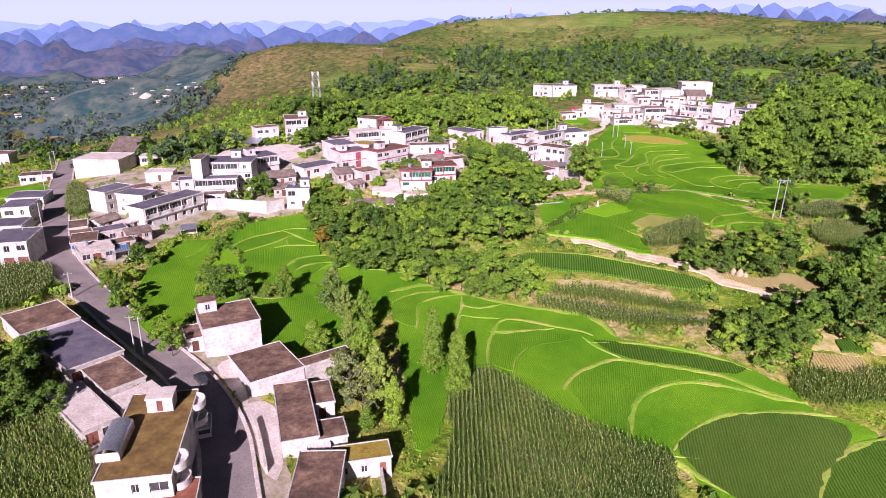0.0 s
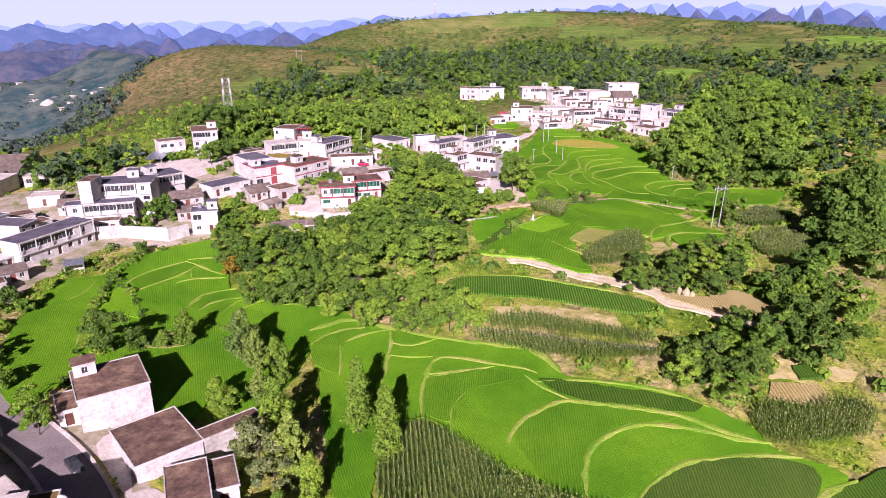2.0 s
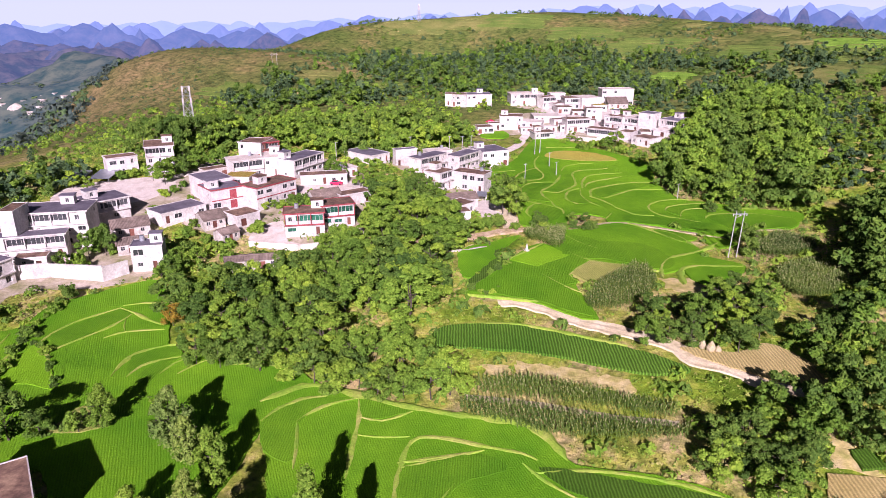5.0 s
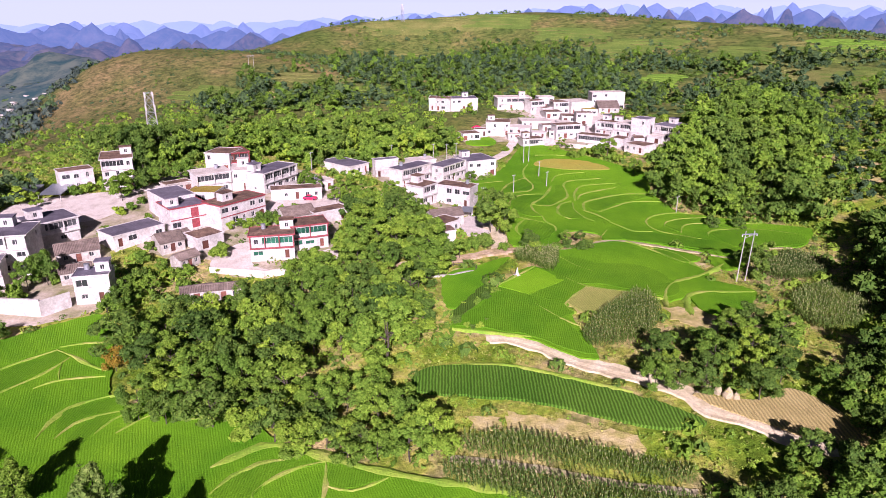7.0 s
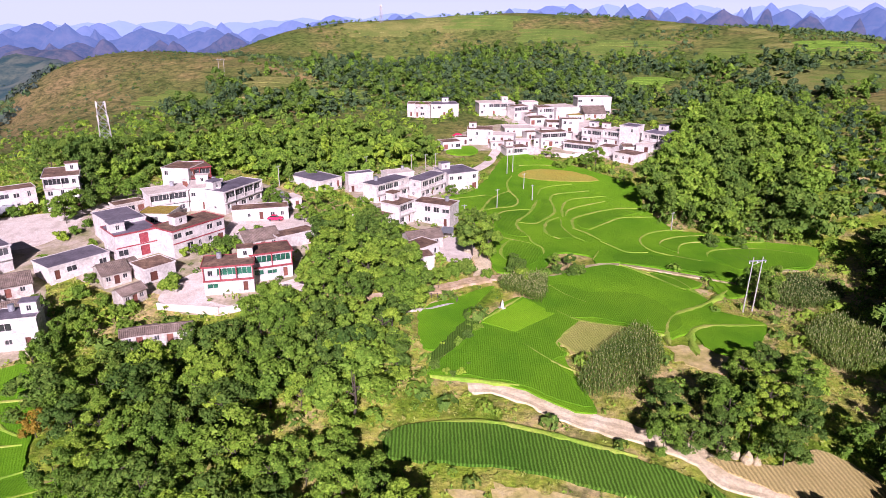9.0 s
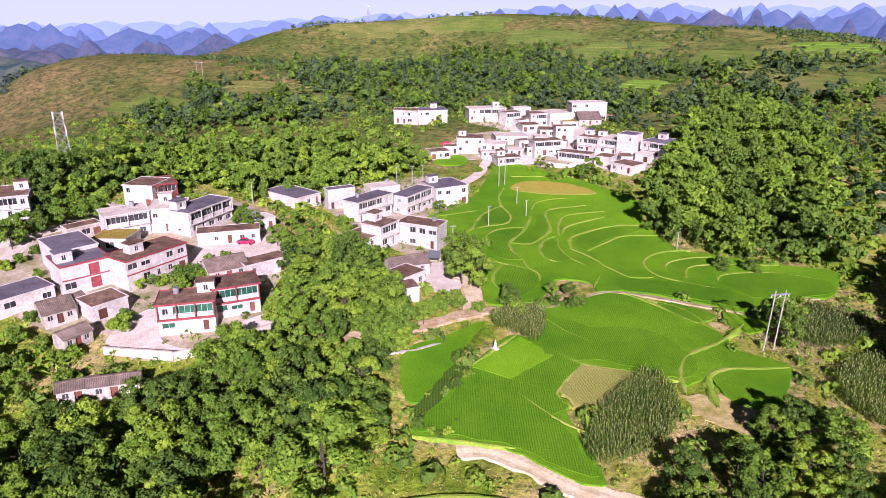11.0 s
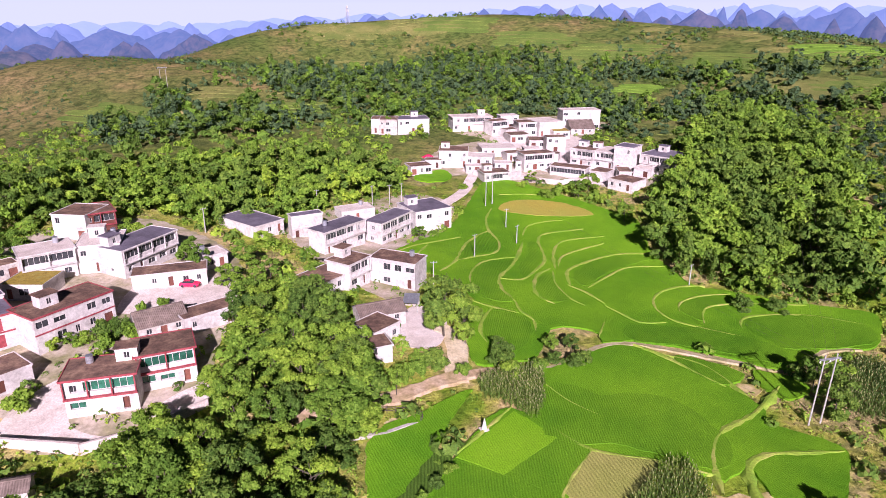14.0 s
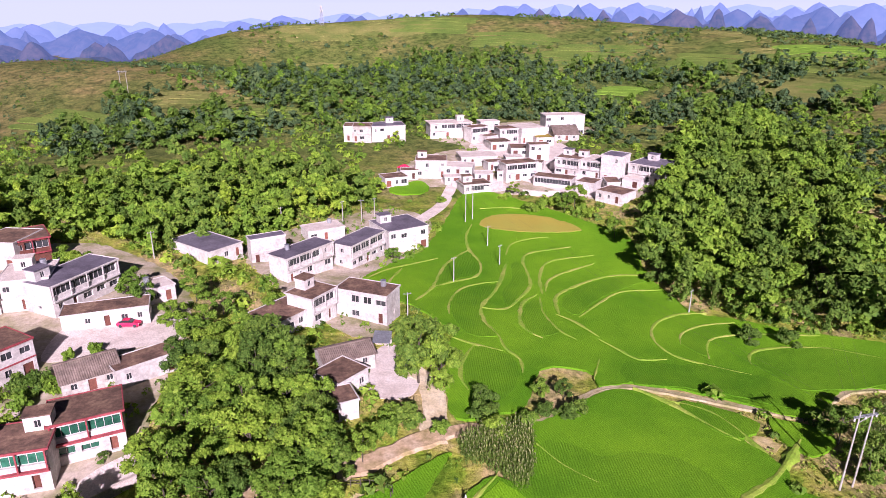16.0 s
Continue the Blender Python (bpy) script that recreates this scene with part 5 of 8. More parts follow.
bund([(12.1, 114.7), (13.2, 122.0), (17.0, 127.6)], 0.7)
bund([(21.5, 111.2), (22.4, 113.6), (26.1, 117.8), (33.1, 121.5), (36.9, 120.6), (45.1, 117.6), (52.7, 114.3), (58.3, 109.4), (63.9, 105.7)], 1.3)
bund([(30.9, 96.7), (32.2, 102.7), (35.0, 108.4), (40.2, 112.0), (45.9, 113.1), (53.6, 110.8), (59.6, 107.5), (64.8, 105.7)], 1.2)
bund([(37.2, 94.4), (40.8, 98.7), (47.7, 103.0), (54.0, 103.7), (62.7, 103.2), (68.0, 102.0)], 1.2)
bund([(28.3, 130.5), (31.1, 125.8), (34.9, 121.7)], 0.8)
bund([(29.1, 128.1), (39.5, 126.7), (51.8, 121.3), (58.6, 115.5)], 0.9)
bund([(56.4, 83.9), (61.4, 90.6), (68.1, 94.7), (73.6, 96.6)], 2.0)
bund([(20.8, 104.9), (25.9, 99.5), (31.5, 94.5), (36.6, 92.7), (39.8, 88.3), (43.0, 84.8)], 1.0)
bund([(36.7, 93.1), (42.9, 92.1)], 0.6)
crop([(38.2, 94.7), (41.9, 99.0), (48.0, 102.5), (53.8, 103.3), (62.5, 102.7), (68.7, 99.5), (64.4, 92.9), (57.5, 86.2), (53.1, 80.7), (43.0, 84.8)], "deep")
crop([(23.0, 112.1), (26.6, 117.4), (32.9, 120.7), (36.7, 119.8), (44.9, 117.1), (51.4, 113.5), (44.9, 113.5), (39.8, 112.6), (34.6, 108.8), (31.8, 102.7), (30.8, 97.7), (26.1, 100.7)], "mid")
crop([(30.5, 129.1), (39.3, 125.7), (51.5, 120.4), (57.7, 116.0), (53.0, 115.1), (45.3, 118.5), (36.0, 121.9)], "dark")
crop([(18.5, 172.1), (25.7, 173.5), (36.6, 170.4), (45.4, 164.8), (55.5, 157.7), (61.2, 152.4), (64.1, 148.2), (57.4, 148.2), (49.4, 152.5), (38.7, 159.6), (29.3, 163.2), (18.5, 166.9)], "rowed")
rice([(27.1, 187.5), (33.9, 194.8), (43.4, 206.1), (51.7, 213.8), (58.6, 207.6), (60.3, 199.1), (54.4, 191.9), (53.9, 180.5), (53.7, 170.1), (48.1, 173.5), (42.9, 179.8), (34.4, 184.0)])
crop([(41.2, 203.4), (52.9, 212.8), (58.2, 205.2), (47.2, 198.4)], "bright", True)
crop([(47.2, 198.4), (58.2, 205.2), (61.8, 201.7), (54.0, 192.9)], "mid", True)
crop([(34.4, 192.9), (40.5, 202.8), (47.2, 198.4), (54.0, 192.9), (55.0, 188.9), (48.7, 185.8), (42.3, 191.0), (38.0, 192.4)], "mid", True)
crop([(28.0, 191.5), (32.4, 197.8), (38.6, 205.2), (40.6, 203.1), (35.9, 197.2), (31.1, 192.2)], "deep")
crop([(54.5, 193.4), (61.9, 201.4), (71.2, 197.3), (63.3, 188.6), (60.2, 184.9), (57.4, 188.3)], "dry", True)
bund([(61.9, 201.4), (54.0, 192.9), (55.2, 188.7)], 0.7)
bund([(58.5, 206.2), (61.9, 201.4), (71.2, 197.3)], 0.7)
bare([(54.7, 193.4), (56.5, 196.0), (58.8, 194.5), (57.7, 189.1), (55.8, 188.8)])
footpath([(16.3, 216.3), (20.9, 218.0), (28.7, 218.3), (35.4, 220.0), (40.9, 222.7), (47.3, 224.3)], 2.4, M_REDSOIL)
corn([(21.5, 214.1), (24.7, 216.7), (30.0, 214.7), (30.4, 212.1), (22.1, 211.4)])
bare([(31.5, 213.2), (32.7, 214.8), (37.3, 214.0), (37.5, 212.9), (34.2, 211.8)])
bare([(94.2, 215.6), (100.1, 216.6), (99.4, 213.1), (94.3, 210.8)])
rice([(60.9, 222.4), (79.1, 231.1), (86.4, 228.5), (95.8, 211.2), (92.1, 202.7), (78.3, 193.5), (70.7, 198.1), (58.6, 207.6)])
rice([(77.6, 192.0), (83.8, 201.5), (92.0, 203.9), (100.7, 196.2), (98.4, 191.2), (89.1, 182.3), (83.0, 186.7), (83.8, 193.6)])
corn([(53.0, 177.9), (59.8, 187.1), (72.8, 196.7), (74.7, 190.2), (69.1, 179.1), (61.0, 174.1), (54.0, 174.2)])
rice([(28.9, 209.8), (39.0, 215.4), (47.3, 220.3), (44.0, 215.1), (33.1, 197.5), (27.9, 195.6)])
corn([(48.3, 221.1), (55.2, 224.2), (60.9, 222.4), (57.0, 211.8), (52.0, 214.8)])
corn([(24.6, 153.0), (34.2, 151.8), (42.5, 147.1), (50.1, 142.0), (57.1, 138.4), (54.4, 136.1), (46.6, 139.9), (34.5, 145.4), (24.5, 149.6)])
corn([(21.0, 147.7), (29.7, 144.7), (41.7, 138.9), (55.3, 133.2), (55.0, 130.9), (36.2, 135.3), (27.0, 140.3), (20.6, 144.7)])
footpath([(21.7, 149.3), (28.3, 147.0), (35.1, 144.2), (45.3, 139.0), (56.0, 134.7)], 1.0)
bare([(32.7, 158.7), (41.8, 154.4), (49.8, 148.5), (53.2, 144.9), (50.8, 143.5), (43.0, 148.7), (34.6, 153.5)])
corn([(109.9, 208.7), (125.9, 218.7), (127.5, 205.0), (113.4, 199.9)])
corn([(106.7, 190.0), (120.1, 194.8), (117.3, 178.5), (104.6, 172.1), (101.3, 178.2)])
bare([(26.5, 158.3), (31.4, 158.1), (31.7, 155.1), (26.8, 154.6)])
bare([(32.1, 157.2), (42.2, 154.2), (52.3, 147.6), (52.4, 145.5), (41.0, 150.2), (32.5, 154.2)])
bare([(75.6, 189.2), (82.5, 188.3), (86.5, 179.0), (79.9, 176.0), (74.9, 183.5)])
crop([(65.5, 156.0), (71.6, 147.6), (80.8, 139.6), (87.4, 138.3), (86.9, 145.3), (82.8, 154.2), (74.4, 152.4)], "stubble")
crop([(70.1, 116.3), (72.7, 120.3), (80.8, 118.0), (79.9, 113.3), (74.9, 113.6)], "stubble", True)
bare([(72.6, 121.5), (76.8, 126.1), (80.9, 126.4), (79.3, 121.8), (81.4, 118.8)])
bare([(83.0, 122.6), (86.3, 122.9), (89.9, 120.4), (86.8, 117.9), (83.5, 118.9)])
crop([(78.7, 123.8), (81.5, 124.0), (82.5, 119.8), (78.0, 120.1)], "dark", True)
bund([(57.9, 207.7), (62.2, 201.5), (70.4, 197.5), (77.9, 192.6)], 0.7)
bund([(76.2, 189.1), (79.5, 196.7), (84.7, 202.6), (93.3, 206.5), (103.5, 213.8)], 1.3)
bund([(79.7, 184.2), (82.9, 193.0), (87.8, 195.9), (95.8, 195.0), (100.4, 194.4)], 1.2)
footpath([(28.4, 195.3), (31.6, 198.9), (35.2, 202.9), (38.3, 208.1), (43.1, 215.1)], 0.9)
bund([(41.1, 204.0), (45.3, 207.4), (52.9, 214.1)], 0.8)
bund([(27.6, 186.3), (34.4, 184.0), (43.0, 180.3)], 0.8)
bund([(47.3, 194.2), (51.8, 185.7), (55.4, 181.5)], 0.6)
bund([(25.7, 173.5), (36.3, 171.4), (45.7, 165.7), (55.8, 158.5)], 1.0)
bund([(95.8, 211.2), (94.1, 223.6), (86.8, 229.4)], 0.8)
rice([(41.7, 287.3), (50.3, 299.6), (59.5, 308.5), (67.2, 322.1), (74.0, 336.4), (83.8, 356.6), (90.4, 362.3), (97.0, 356.3), (107.6, 339.7), (117.1, 320.7), (122.2, 308.3), (115.7, 286.1), (114.2, 275.0), (114.6, 260.7), (120.9, 255.2), (128.6, 247.0), (136.6, 240.3), (142.3, 233.6), (131.5, 222.8), (122.9, 225.2), (109.4, 219.1), (100.6, 226.5), (92.7, 231.8), (86.6, 235.1), (78.7, 234.9), (78.9, 240.2), (70.5, 242.1), (63.0, 230.5), (57.5, 228.7), (50.0, 229.6), (54.1, 251.0), (57.0, 258.3), (51.8, 271.5), (46.9, 276.5)])
crop([(83.0, 329.8), (88.9, 336.2), (98.2, 335.3), (107.1, 328.4), (111.4, 317.1), (99.8, 319.0), (88.8, 323.7)], "ochre")
rice([(61.3, 222.8), (65.4, 226.1), (77.4, 232.4), (84.1, 232.5), (88.8, 227.1), (91.6, 219.8), (94.2, 214.6), (94.4, 204.7), (85.8, 195.2), (53.7, 201.9)])
crop([(59.0, 266.7), (60.9, 274.6), (65.4, 281.6), (70.3, 284.0), (74.6, 283.7), (70.5, 276.8), (66.4, 270.2), (65.0, 263.0), (65.9, 255.8), (60.2, 256.9)], "mid")
crop([(58.7, 282.8), (64.9, 297.3), (73.0, 307.7), (74.0, 299.7), (72.4, 292.4), (64.0, 287.3)], "mid")
crop([(86.0, 269.9), (90.0, 276.1), (99.5, 282.2), (107.9, 283.3), (114.1, 280.3), (104.5, 276.7), (95.4, 271.8), (87.4, 264.4)], "mid")
crop([(72.7, 257.6), (75.0, 266.1), (78.6, 272.2), (81.8, 274.6), (79.6, 265.8), (80.1, 257.0), (75.5, 255.2)], "mid")
crop([(103.2, 247.9), (105.8, 251.1), (112.1, 253.6), (119.2, 252.9), (120.7, 249.1), (111.8, 249.0), (107.9, 246.1), (105.4, 241.8)], "mid")
crop([(54.7, 236.3), (55.0, 241.3), (56.9, 246.3), (60.4, 251.1), (64.8, 248.5), (66.3, 244.6), (65.0, 239.9), (61.7, 234.1), (57.6, 232.4)], "mid")
crop([(79.2, 286.4), (74.7, 279.4), (73.3, 270.9), (77.6, 276.3), (82.3, 283.1), (84.1, 289.7), (85.6, 297.5), (83.0, 297.9)], "mid")
crop([(60.7, 218.7), (65.5, 219.3), (71.8, 212.9), (75.9, 207.1), (70.7, 202.5), (56.5, 205.3)], "mid")
crop([(8.2, 120.7), (8.8, 131.1), (12.6, 133.1), (22.6, 133.2), (25.7, 129.5), (18.2, 127.6), (13.8, 122.1), (12.8, 117.8)], "mid")
crop([(27.9, 188.5), (36.4, 194.4), (46.3, 193.0), (51.7, 185.3), (52.8, 177.3), (53.2, 171.8), (48.5, 174.9), (43.1, 180.7), (34.6, 185.1)], "mid")
crop([(60.2, 208.2), (70.0, 215.3), (81.4, 213.1), (84.1, 199.7), (78.6, 194.1), (71.1, 199.1)], "mid")
crop([(90.8, 227.7), (98.0, 222.8), (99.5, 218.2), (93.3, 216.3), (90.2, 222.5)], "mid")
rice([(102.6, 220.1), (108.2, 216.3), (108.2, 211.5), (102.6, 209.8), (100.5, 214.8)])
crop([(113.6, 238.6), (120.0, 241.1), (131.3, 237.4), (136.9, 231.1), (132.7, 224.0), (116.5, 226.0), (113.7, 229.8)], "mid")
crop([(88.2, 242.5), (97.7, 239.9), (105.0, 238.0), (113.3, 227.9), (110.0, 221.1), (101.4, 227.7), (93.0, 232.2), (84.7, 235.8)], "mid")
corn([(48.6, 216.7), (50.6, 222.9), (56.3, 225.0), (61.8, 224.2), (56.4, 210.7), (54.0, 212.2), (53.0, 217.2)])
rice([(60.9, 368.8), (72.5, 375.9), (75.0, 367.2), (69.8, 361.9), (61.9, 362.6)])
bund([(41.7, 287.3), (49.0, 295.4), (58.0, 300.5), (64.1, 303.8)], 0.8)
bund([(46.5, 280.0), (48.5, 287.4), (53.0, 296.3)], 0.8)
bund([(52.4, 274.8), (58.0, 282.8), (65.4, 299.4), (74.4, 309.8)], 1.0)
bund([(58.0, 282.8), (63.8, 286.5), (70.9, 290.1), (74.6, 298.9), (74.4, 309.8), (76.5, 321.1), (80.7, 330.2)], 0.9)
bund([(58.4, 266.7), (59.9, 273.0), (64.7, 281.6), (70.6, 285.1), (76.0, 285.9)], 0.7)
bund([(81.5, 298.1), (76.3, 286.6), (71.3, 277.8), (66.9, 271.2), (65.1, 263.6), (66.3, 255.3)], 1.2)
bund([(66.7, 270.2), (72.1, 269.4), (77.7, 275.6), (82.6, 282.3), (84.8, 289.6), (86.7, 299.4), (91.2, 305.0), (103.6, 306.2)], 0.9)
bund([(83.4, 304.2), (87.7, 312.3), (94.9, 315.3), (100.0, 314.8)], 0.7)
bund([(82.4, 277.0), (77.2, 272.3), (73.4, 263.2), (73.3, 257.5), (75.2, 254.2)], 1.1)
bund([(83.8, 276.8), (87.8, 289.2), (94.3, 298.0), (107.1, 298.8)], 0.9)
bund([(85.2, 278.4), (88.6, 285.3), (95.1, 289.9), (104.7, 293.4)], 0.8)
bund([(82.5, 275.2), (80.2, 267.3), (80.0, 258.4), (82.1, 252.9)], 0.7)
bund([(83.5, 265.4), (85.6, 273.2), (89.3, 277.9), (100.3, 283.8), (108.5, 284.6), (115.0, 281.9)], 1.0)
bund([(82.8, 265.5), (85.6, 260.8), (87.5, 253.6)], 0.8)
bund([(87.4, 263.5), (95.4, 270.2), (103.7, 275.2), (113.4, 273.6)], 0.7)
bund([(98.2, 249.4), (100.0, 254.4), (104.2, 258.6), (110.3, 260.7), (116.6, 259.5)], 0.9)
bund([(98.2, 249.4), (98.8, 243.9), (103.1, 238.8), (109.2, 233.5)], 0.7)
bund([(102.8, 247.3), (105.6, 251.9), (112.0, 254.4), (119.7, 253.6)], 0.6)
bund([(105.0, 240.7), (107.9, 246.1), (111.5, 248.6), (119.9, 248.0), (132.2, 243.0)], 0.8)
bund([(111.7, 236.9), (113.3, 239.9), (117.9, 241.8), (128.6, 238.8), (136.9, 231.1)], 0.9)
bund([(66.3, 255.3), (65.9, 250.3), (67.3, 245.6), (66.0, 240.4)], 0.9)
bund([(56.3, 255.7), (60.1, 252.3), (65.0, 249.2)], 1.0)
bund([(60.1, 252.3), (56.3, 246.4), (54.2, 240.4), (54.5, 235.7)], 0.8)
bund([(83.1, 244.2), (78.6, 237.1)], 0.6)
bund([(86.9, 252.4), (89.3, 247.0), (91.0, 243.2), (96.7, 242.3)], 0.8)
bund([(87.2, 343.5), (94.8, 342.7), (101.6, 339.5)], 0.6)
bund([(84.6, 233.4), (88.8, 227.1), (91.6, 219.8), (93.8, 215.4)], 1.2)
bund([(61.1, 220.0), (63.4, 214.3), (66.8, 210.0)], 0.6)
crop([(147.2, 659.2), (157.3, 649.2), (166.5, 636.8), (164.3, 633.1), (155.8, 643.0), (147.0, 652.8)], "terrace")
crop([(151.8, 645.6), (161.2, 631.8), (169.6, 616.3), (167.1, 612.0), (159.4, 624.9), (151.4, 638.5)], "terrace")
crop([(136.2, 643.3), (147.0, 627.6), (157.0, 611.4), (154.1, 606.0), (144.7, 618.3), (135.4, 633.2)], "terrace")
crop([(215.0, 620.8), (229.1, 616.0), (241.7, 608.1), (239.2, 605.7), (227.5, 611.7), (215.0, 616.2)], "terrace")
crop([(226.6, 604.7), (237.5, 603.1), (247.0, 598.2), (244.8, 595.7), (235.8, 598.8), (226.1, 600.4)], "terrace")
crop([(208.2, 599.4), (221.4, 600.8), (233.1, 598.4), (230.7, 595.7), (219.6, 596.2), (207.8, 594.7)], "terrace")
crop([(212.3, 590.6), (225.3, 589.9), (236.6, 585.3), (234.2, 582.6), (223.4, 585.3), (211.8, 585.9)], "terrace")
crop([(357.8, 533.2), (368.1, 529.6), (376.8, 524.1), (373.4, 521.4), (364.9, 525.5), (356.1, 529.1)], "terrace")
crop([(357.6, 519.1), (365.8, 520.2), (372.5, 519.1), (369.6, 516.4), (362.8, 516.3), (355.6, 515.5)], "terrace")
crop([(351.6, 513.1), (362.7, 511.7), (372.6, 508.7), (369.5, 506.3), (359.8, 508.0), (350.0, 509.3)], "terrace")
crop([(311.4, 489.5), (327.0, 474.3), (340.5, 458.4), (336.9, 457.2), (324.3, 470.8), (310.7, 484.8)], "terrace")
crop([(308.5, 473.9), (323.0, 467.1), (336.0, 458.8), (332.8, 457.3), (320.3, 463.6), (307.2, 469.6)], "terrace")
crop([(311.9, 470.2), (318.8, 460.0), (323.7, 447.9), (320.7, 446.1), (316.0, 456.4), (310.3, 466.1)], "terrace")
crop([(291.8, 475.4), (307.2, 460.2), (320.2, 443.9), (316.6, 442.6), (304.4, 456.5), (291.0, 470.4)], "terrace")
crop([(295.6, 458.0), (306.0, 449.3), (314.3, 438.6), (311.1, 436.8), (303.0, 445.4), (293.9, 453.4)], "terrace")
crop([(287.1, 452.9), (298.3, 444.7), (307.3, 434.4), (304.0, 432.5), (295.2, 440.7), (285.3, 448.2)], "terrace")
crop([(31.3, 696.1), (51.7, 704.5), (72.4, 706.0), (70.1, 703.5), (51.5, 700.8), (33.1, 693.0)], "terrace")
crop([(39.3, 688.0), (59.5, 698.9), (79.7, 701.0), (77.4, 698.6), (59.1, 694.8), (41.0, 684.2)], "terrace")
crop([(40.2, 680.3), (52.8, 690.2), (65.3, 693.8), (63.8, 690.6), (52.4, 685.3), (41.1, 675.1)], "terrace")
crop([(185.7, 438.4), (198.1, 439.0), (207.7, 434.4), (204.1, 430.1), (194.7, 432.6), (184.1, 432.7)], "terrace")
crop([(179.0, 423.9), (188.7, 428.5), (196.5, 429.0), (193.4, 424.8), (185.6, 422.5), (177.2, 418.8)], "terrace")
crop([(176.5, 424.0), (181.4, 418.5), (184.2, 409.1), (181.6, 405.6), (178.7, 413.0), (174.8, 418.9)], "terrace")
crop([(56.2, 775.5), (84.3, 767.1), (111.1, 752.5), (108.0, 750.5), (83.7, 761.8), (58.6, 768.3)], "terrace")
crop([(62.2, 762.2), (81.9, 758.3), (101.0, 749.1), (98.7, 747.0), (81.5, 754.1), (63.8, 757.9)], "terrace")
crop([(43.3, 746.2), (68.2, 752.1), (93.1, 750.5), (90.3, 748.4), (67.9, 748.3), (45.5, 743.2)], "terrace")
crop([(39.1, 745.8), (61.3, 745.4), (83.2, 739.4), (80.7, 737.4), (61.0, 741.9), (41.2, 742.8)], "terrace")
crop([(302.3, 677.1), (323.9, 681.6), (300.2, 668.8)], "terrace")
crop([(298.2, 659.6), (323.1, 667.1), (317.4, 656.2), (297.2, 653.3)], "terrace")
crop([(286.5, 658.0), (300.3, 655.9), (312.0, 649.6), (308.4, 645.4), (297.4, 649.8), (285.5, 652.6)], "terrace")
crop([(343.3, 623.1), (355.7, 617.1), (363.7, 605.0), (358.4, 599.3), (350.0, 608.2), (340.3, 615.4)], "terrace")
crop([(348.5, 608.0), (355.6, 595.5), (359.7, 579.7), (356.0, 576.4), (351.4, 589.2), (345.8, 601.1)], "terrace")
crop([(337.5, 583.9), (352.3, 581.5), (366.1, 577.5), (362.0, 573.9), (348.9, 576.3), (336.0, 578.8)], "terrace")
crop([(-1.9, 527.1), (7.1, 527.7), (16.1, 524.9), (15.2, 521.2), (7.2, 522.6), (-0.8, 522.7)], "terrace")
crop([(-9.2, 517.9), (1.2, 519.2), (11.8, 517.6), (10.7, 514.1), (1.3, 514.5), (-8.0, 513.6)], "terrace")
crop([(-7.8, 506.0), (2.1, 510.6), (12.3, 512.4), (11.3, 509.1), (2.2, 505.9), (-6.6, 501.8)], "terrace")
crop([(-7.2, 500.0), (1.5, 502.3), (10.3, 501.8), (9.5, 498.6), (1.6, 497.7), (-6.1, 495.8)], "terrace")
crop([(286.6, 562.2), (295.9, 561.5), (303.6, 558.2), (301.5, 556.2), (293.8, 557.9), (285.5, 558.4)], "terrace")
crop([(290.1, 561.0), (296.1, 551.3), (300.3, 539.3), (298.1, 537.4), (294.0, 547.7), (289.1, 557.0)], "terrace")
crop([(284.8, 555.7), (290.9, 546.1), (295.3, 534.2), (293.1, 532.3), (288.9, 542.5), (283.8, 551.8)], "terrace")
crop([(126.9, 770.3), (149.7, 751.9), (171.2, 732.0), (168.1, 729.9), (148.6, 746.4), (128.1, 762.1)], "terrace")
crop([(126.5, 750.0), (148.1, 742.3), (168.7, 731.1), (165.9, 728.9), (147.3, 737.9), (128.0, 745.2)], "terrace")
crop([(115.0, 746.6), (140.1, 738.1), (164.0, 725.3), (161.0, 723.7), (139.4, 734.2), (116.9, 742.3)], "terrace")
crop([(115.4, 739.9), (131.1, 735.3), (146.0, 727.3), (144.0, 725.5), (130.4, 731.7), (116.5, 736.2)], "terrace")
crop([(216.8, 677.0), (229.1, 672.4), (240.3, 665.2), (238.0, 662.5), (227.6, 668.1), (216.7, 672.6)], "terrace")
crop([(206.1, 674.5), (218.6, 668.3), (230.1, 659.7), (227.8, 657.3), (217.2, 664.1), (206.2, 670.1)], "terrace")
crop([(196.9, 668.2), (210.3, 663.6), (222.9, 656.8), (220.5, 654.4), (208.9, 659.4), (197.0, 663.7)], "terrace")
crop([(193.7, 659.0), (207.6, 656.1), (220.6, 650.9), (218.3, 648.5), (206.2, 651.8), (193.8, 654.3)], "terrace")
crop([(333.2, 561.1), (343.9, 556.7), (353.0, 550.2), (350.1, 547.9), (341.2, 552.7), (331.9, 556.8)], "terrace")
crop([(334.0, 548.3), (342.9, 546.2), (350.3, 541.9), (347.7, 539.6), (340.4, 542.4), (332.5, 544.4)], "terrace")
crop([(330.9, 545.4), (337.4, 540.3), (342.3, 533.0), (339.9, 530.9), (335.0, 536.7), (329.4, 541.6)], "terrace")
bare([(37.7, 744.4), (58.1, 750.7), (62.7, 744.7), (42.3, 739.0)])
bare([(-44.6, 486.1), (-39.4, 490.5), (-29.4, 455.7), (-33.5, 447.4)])
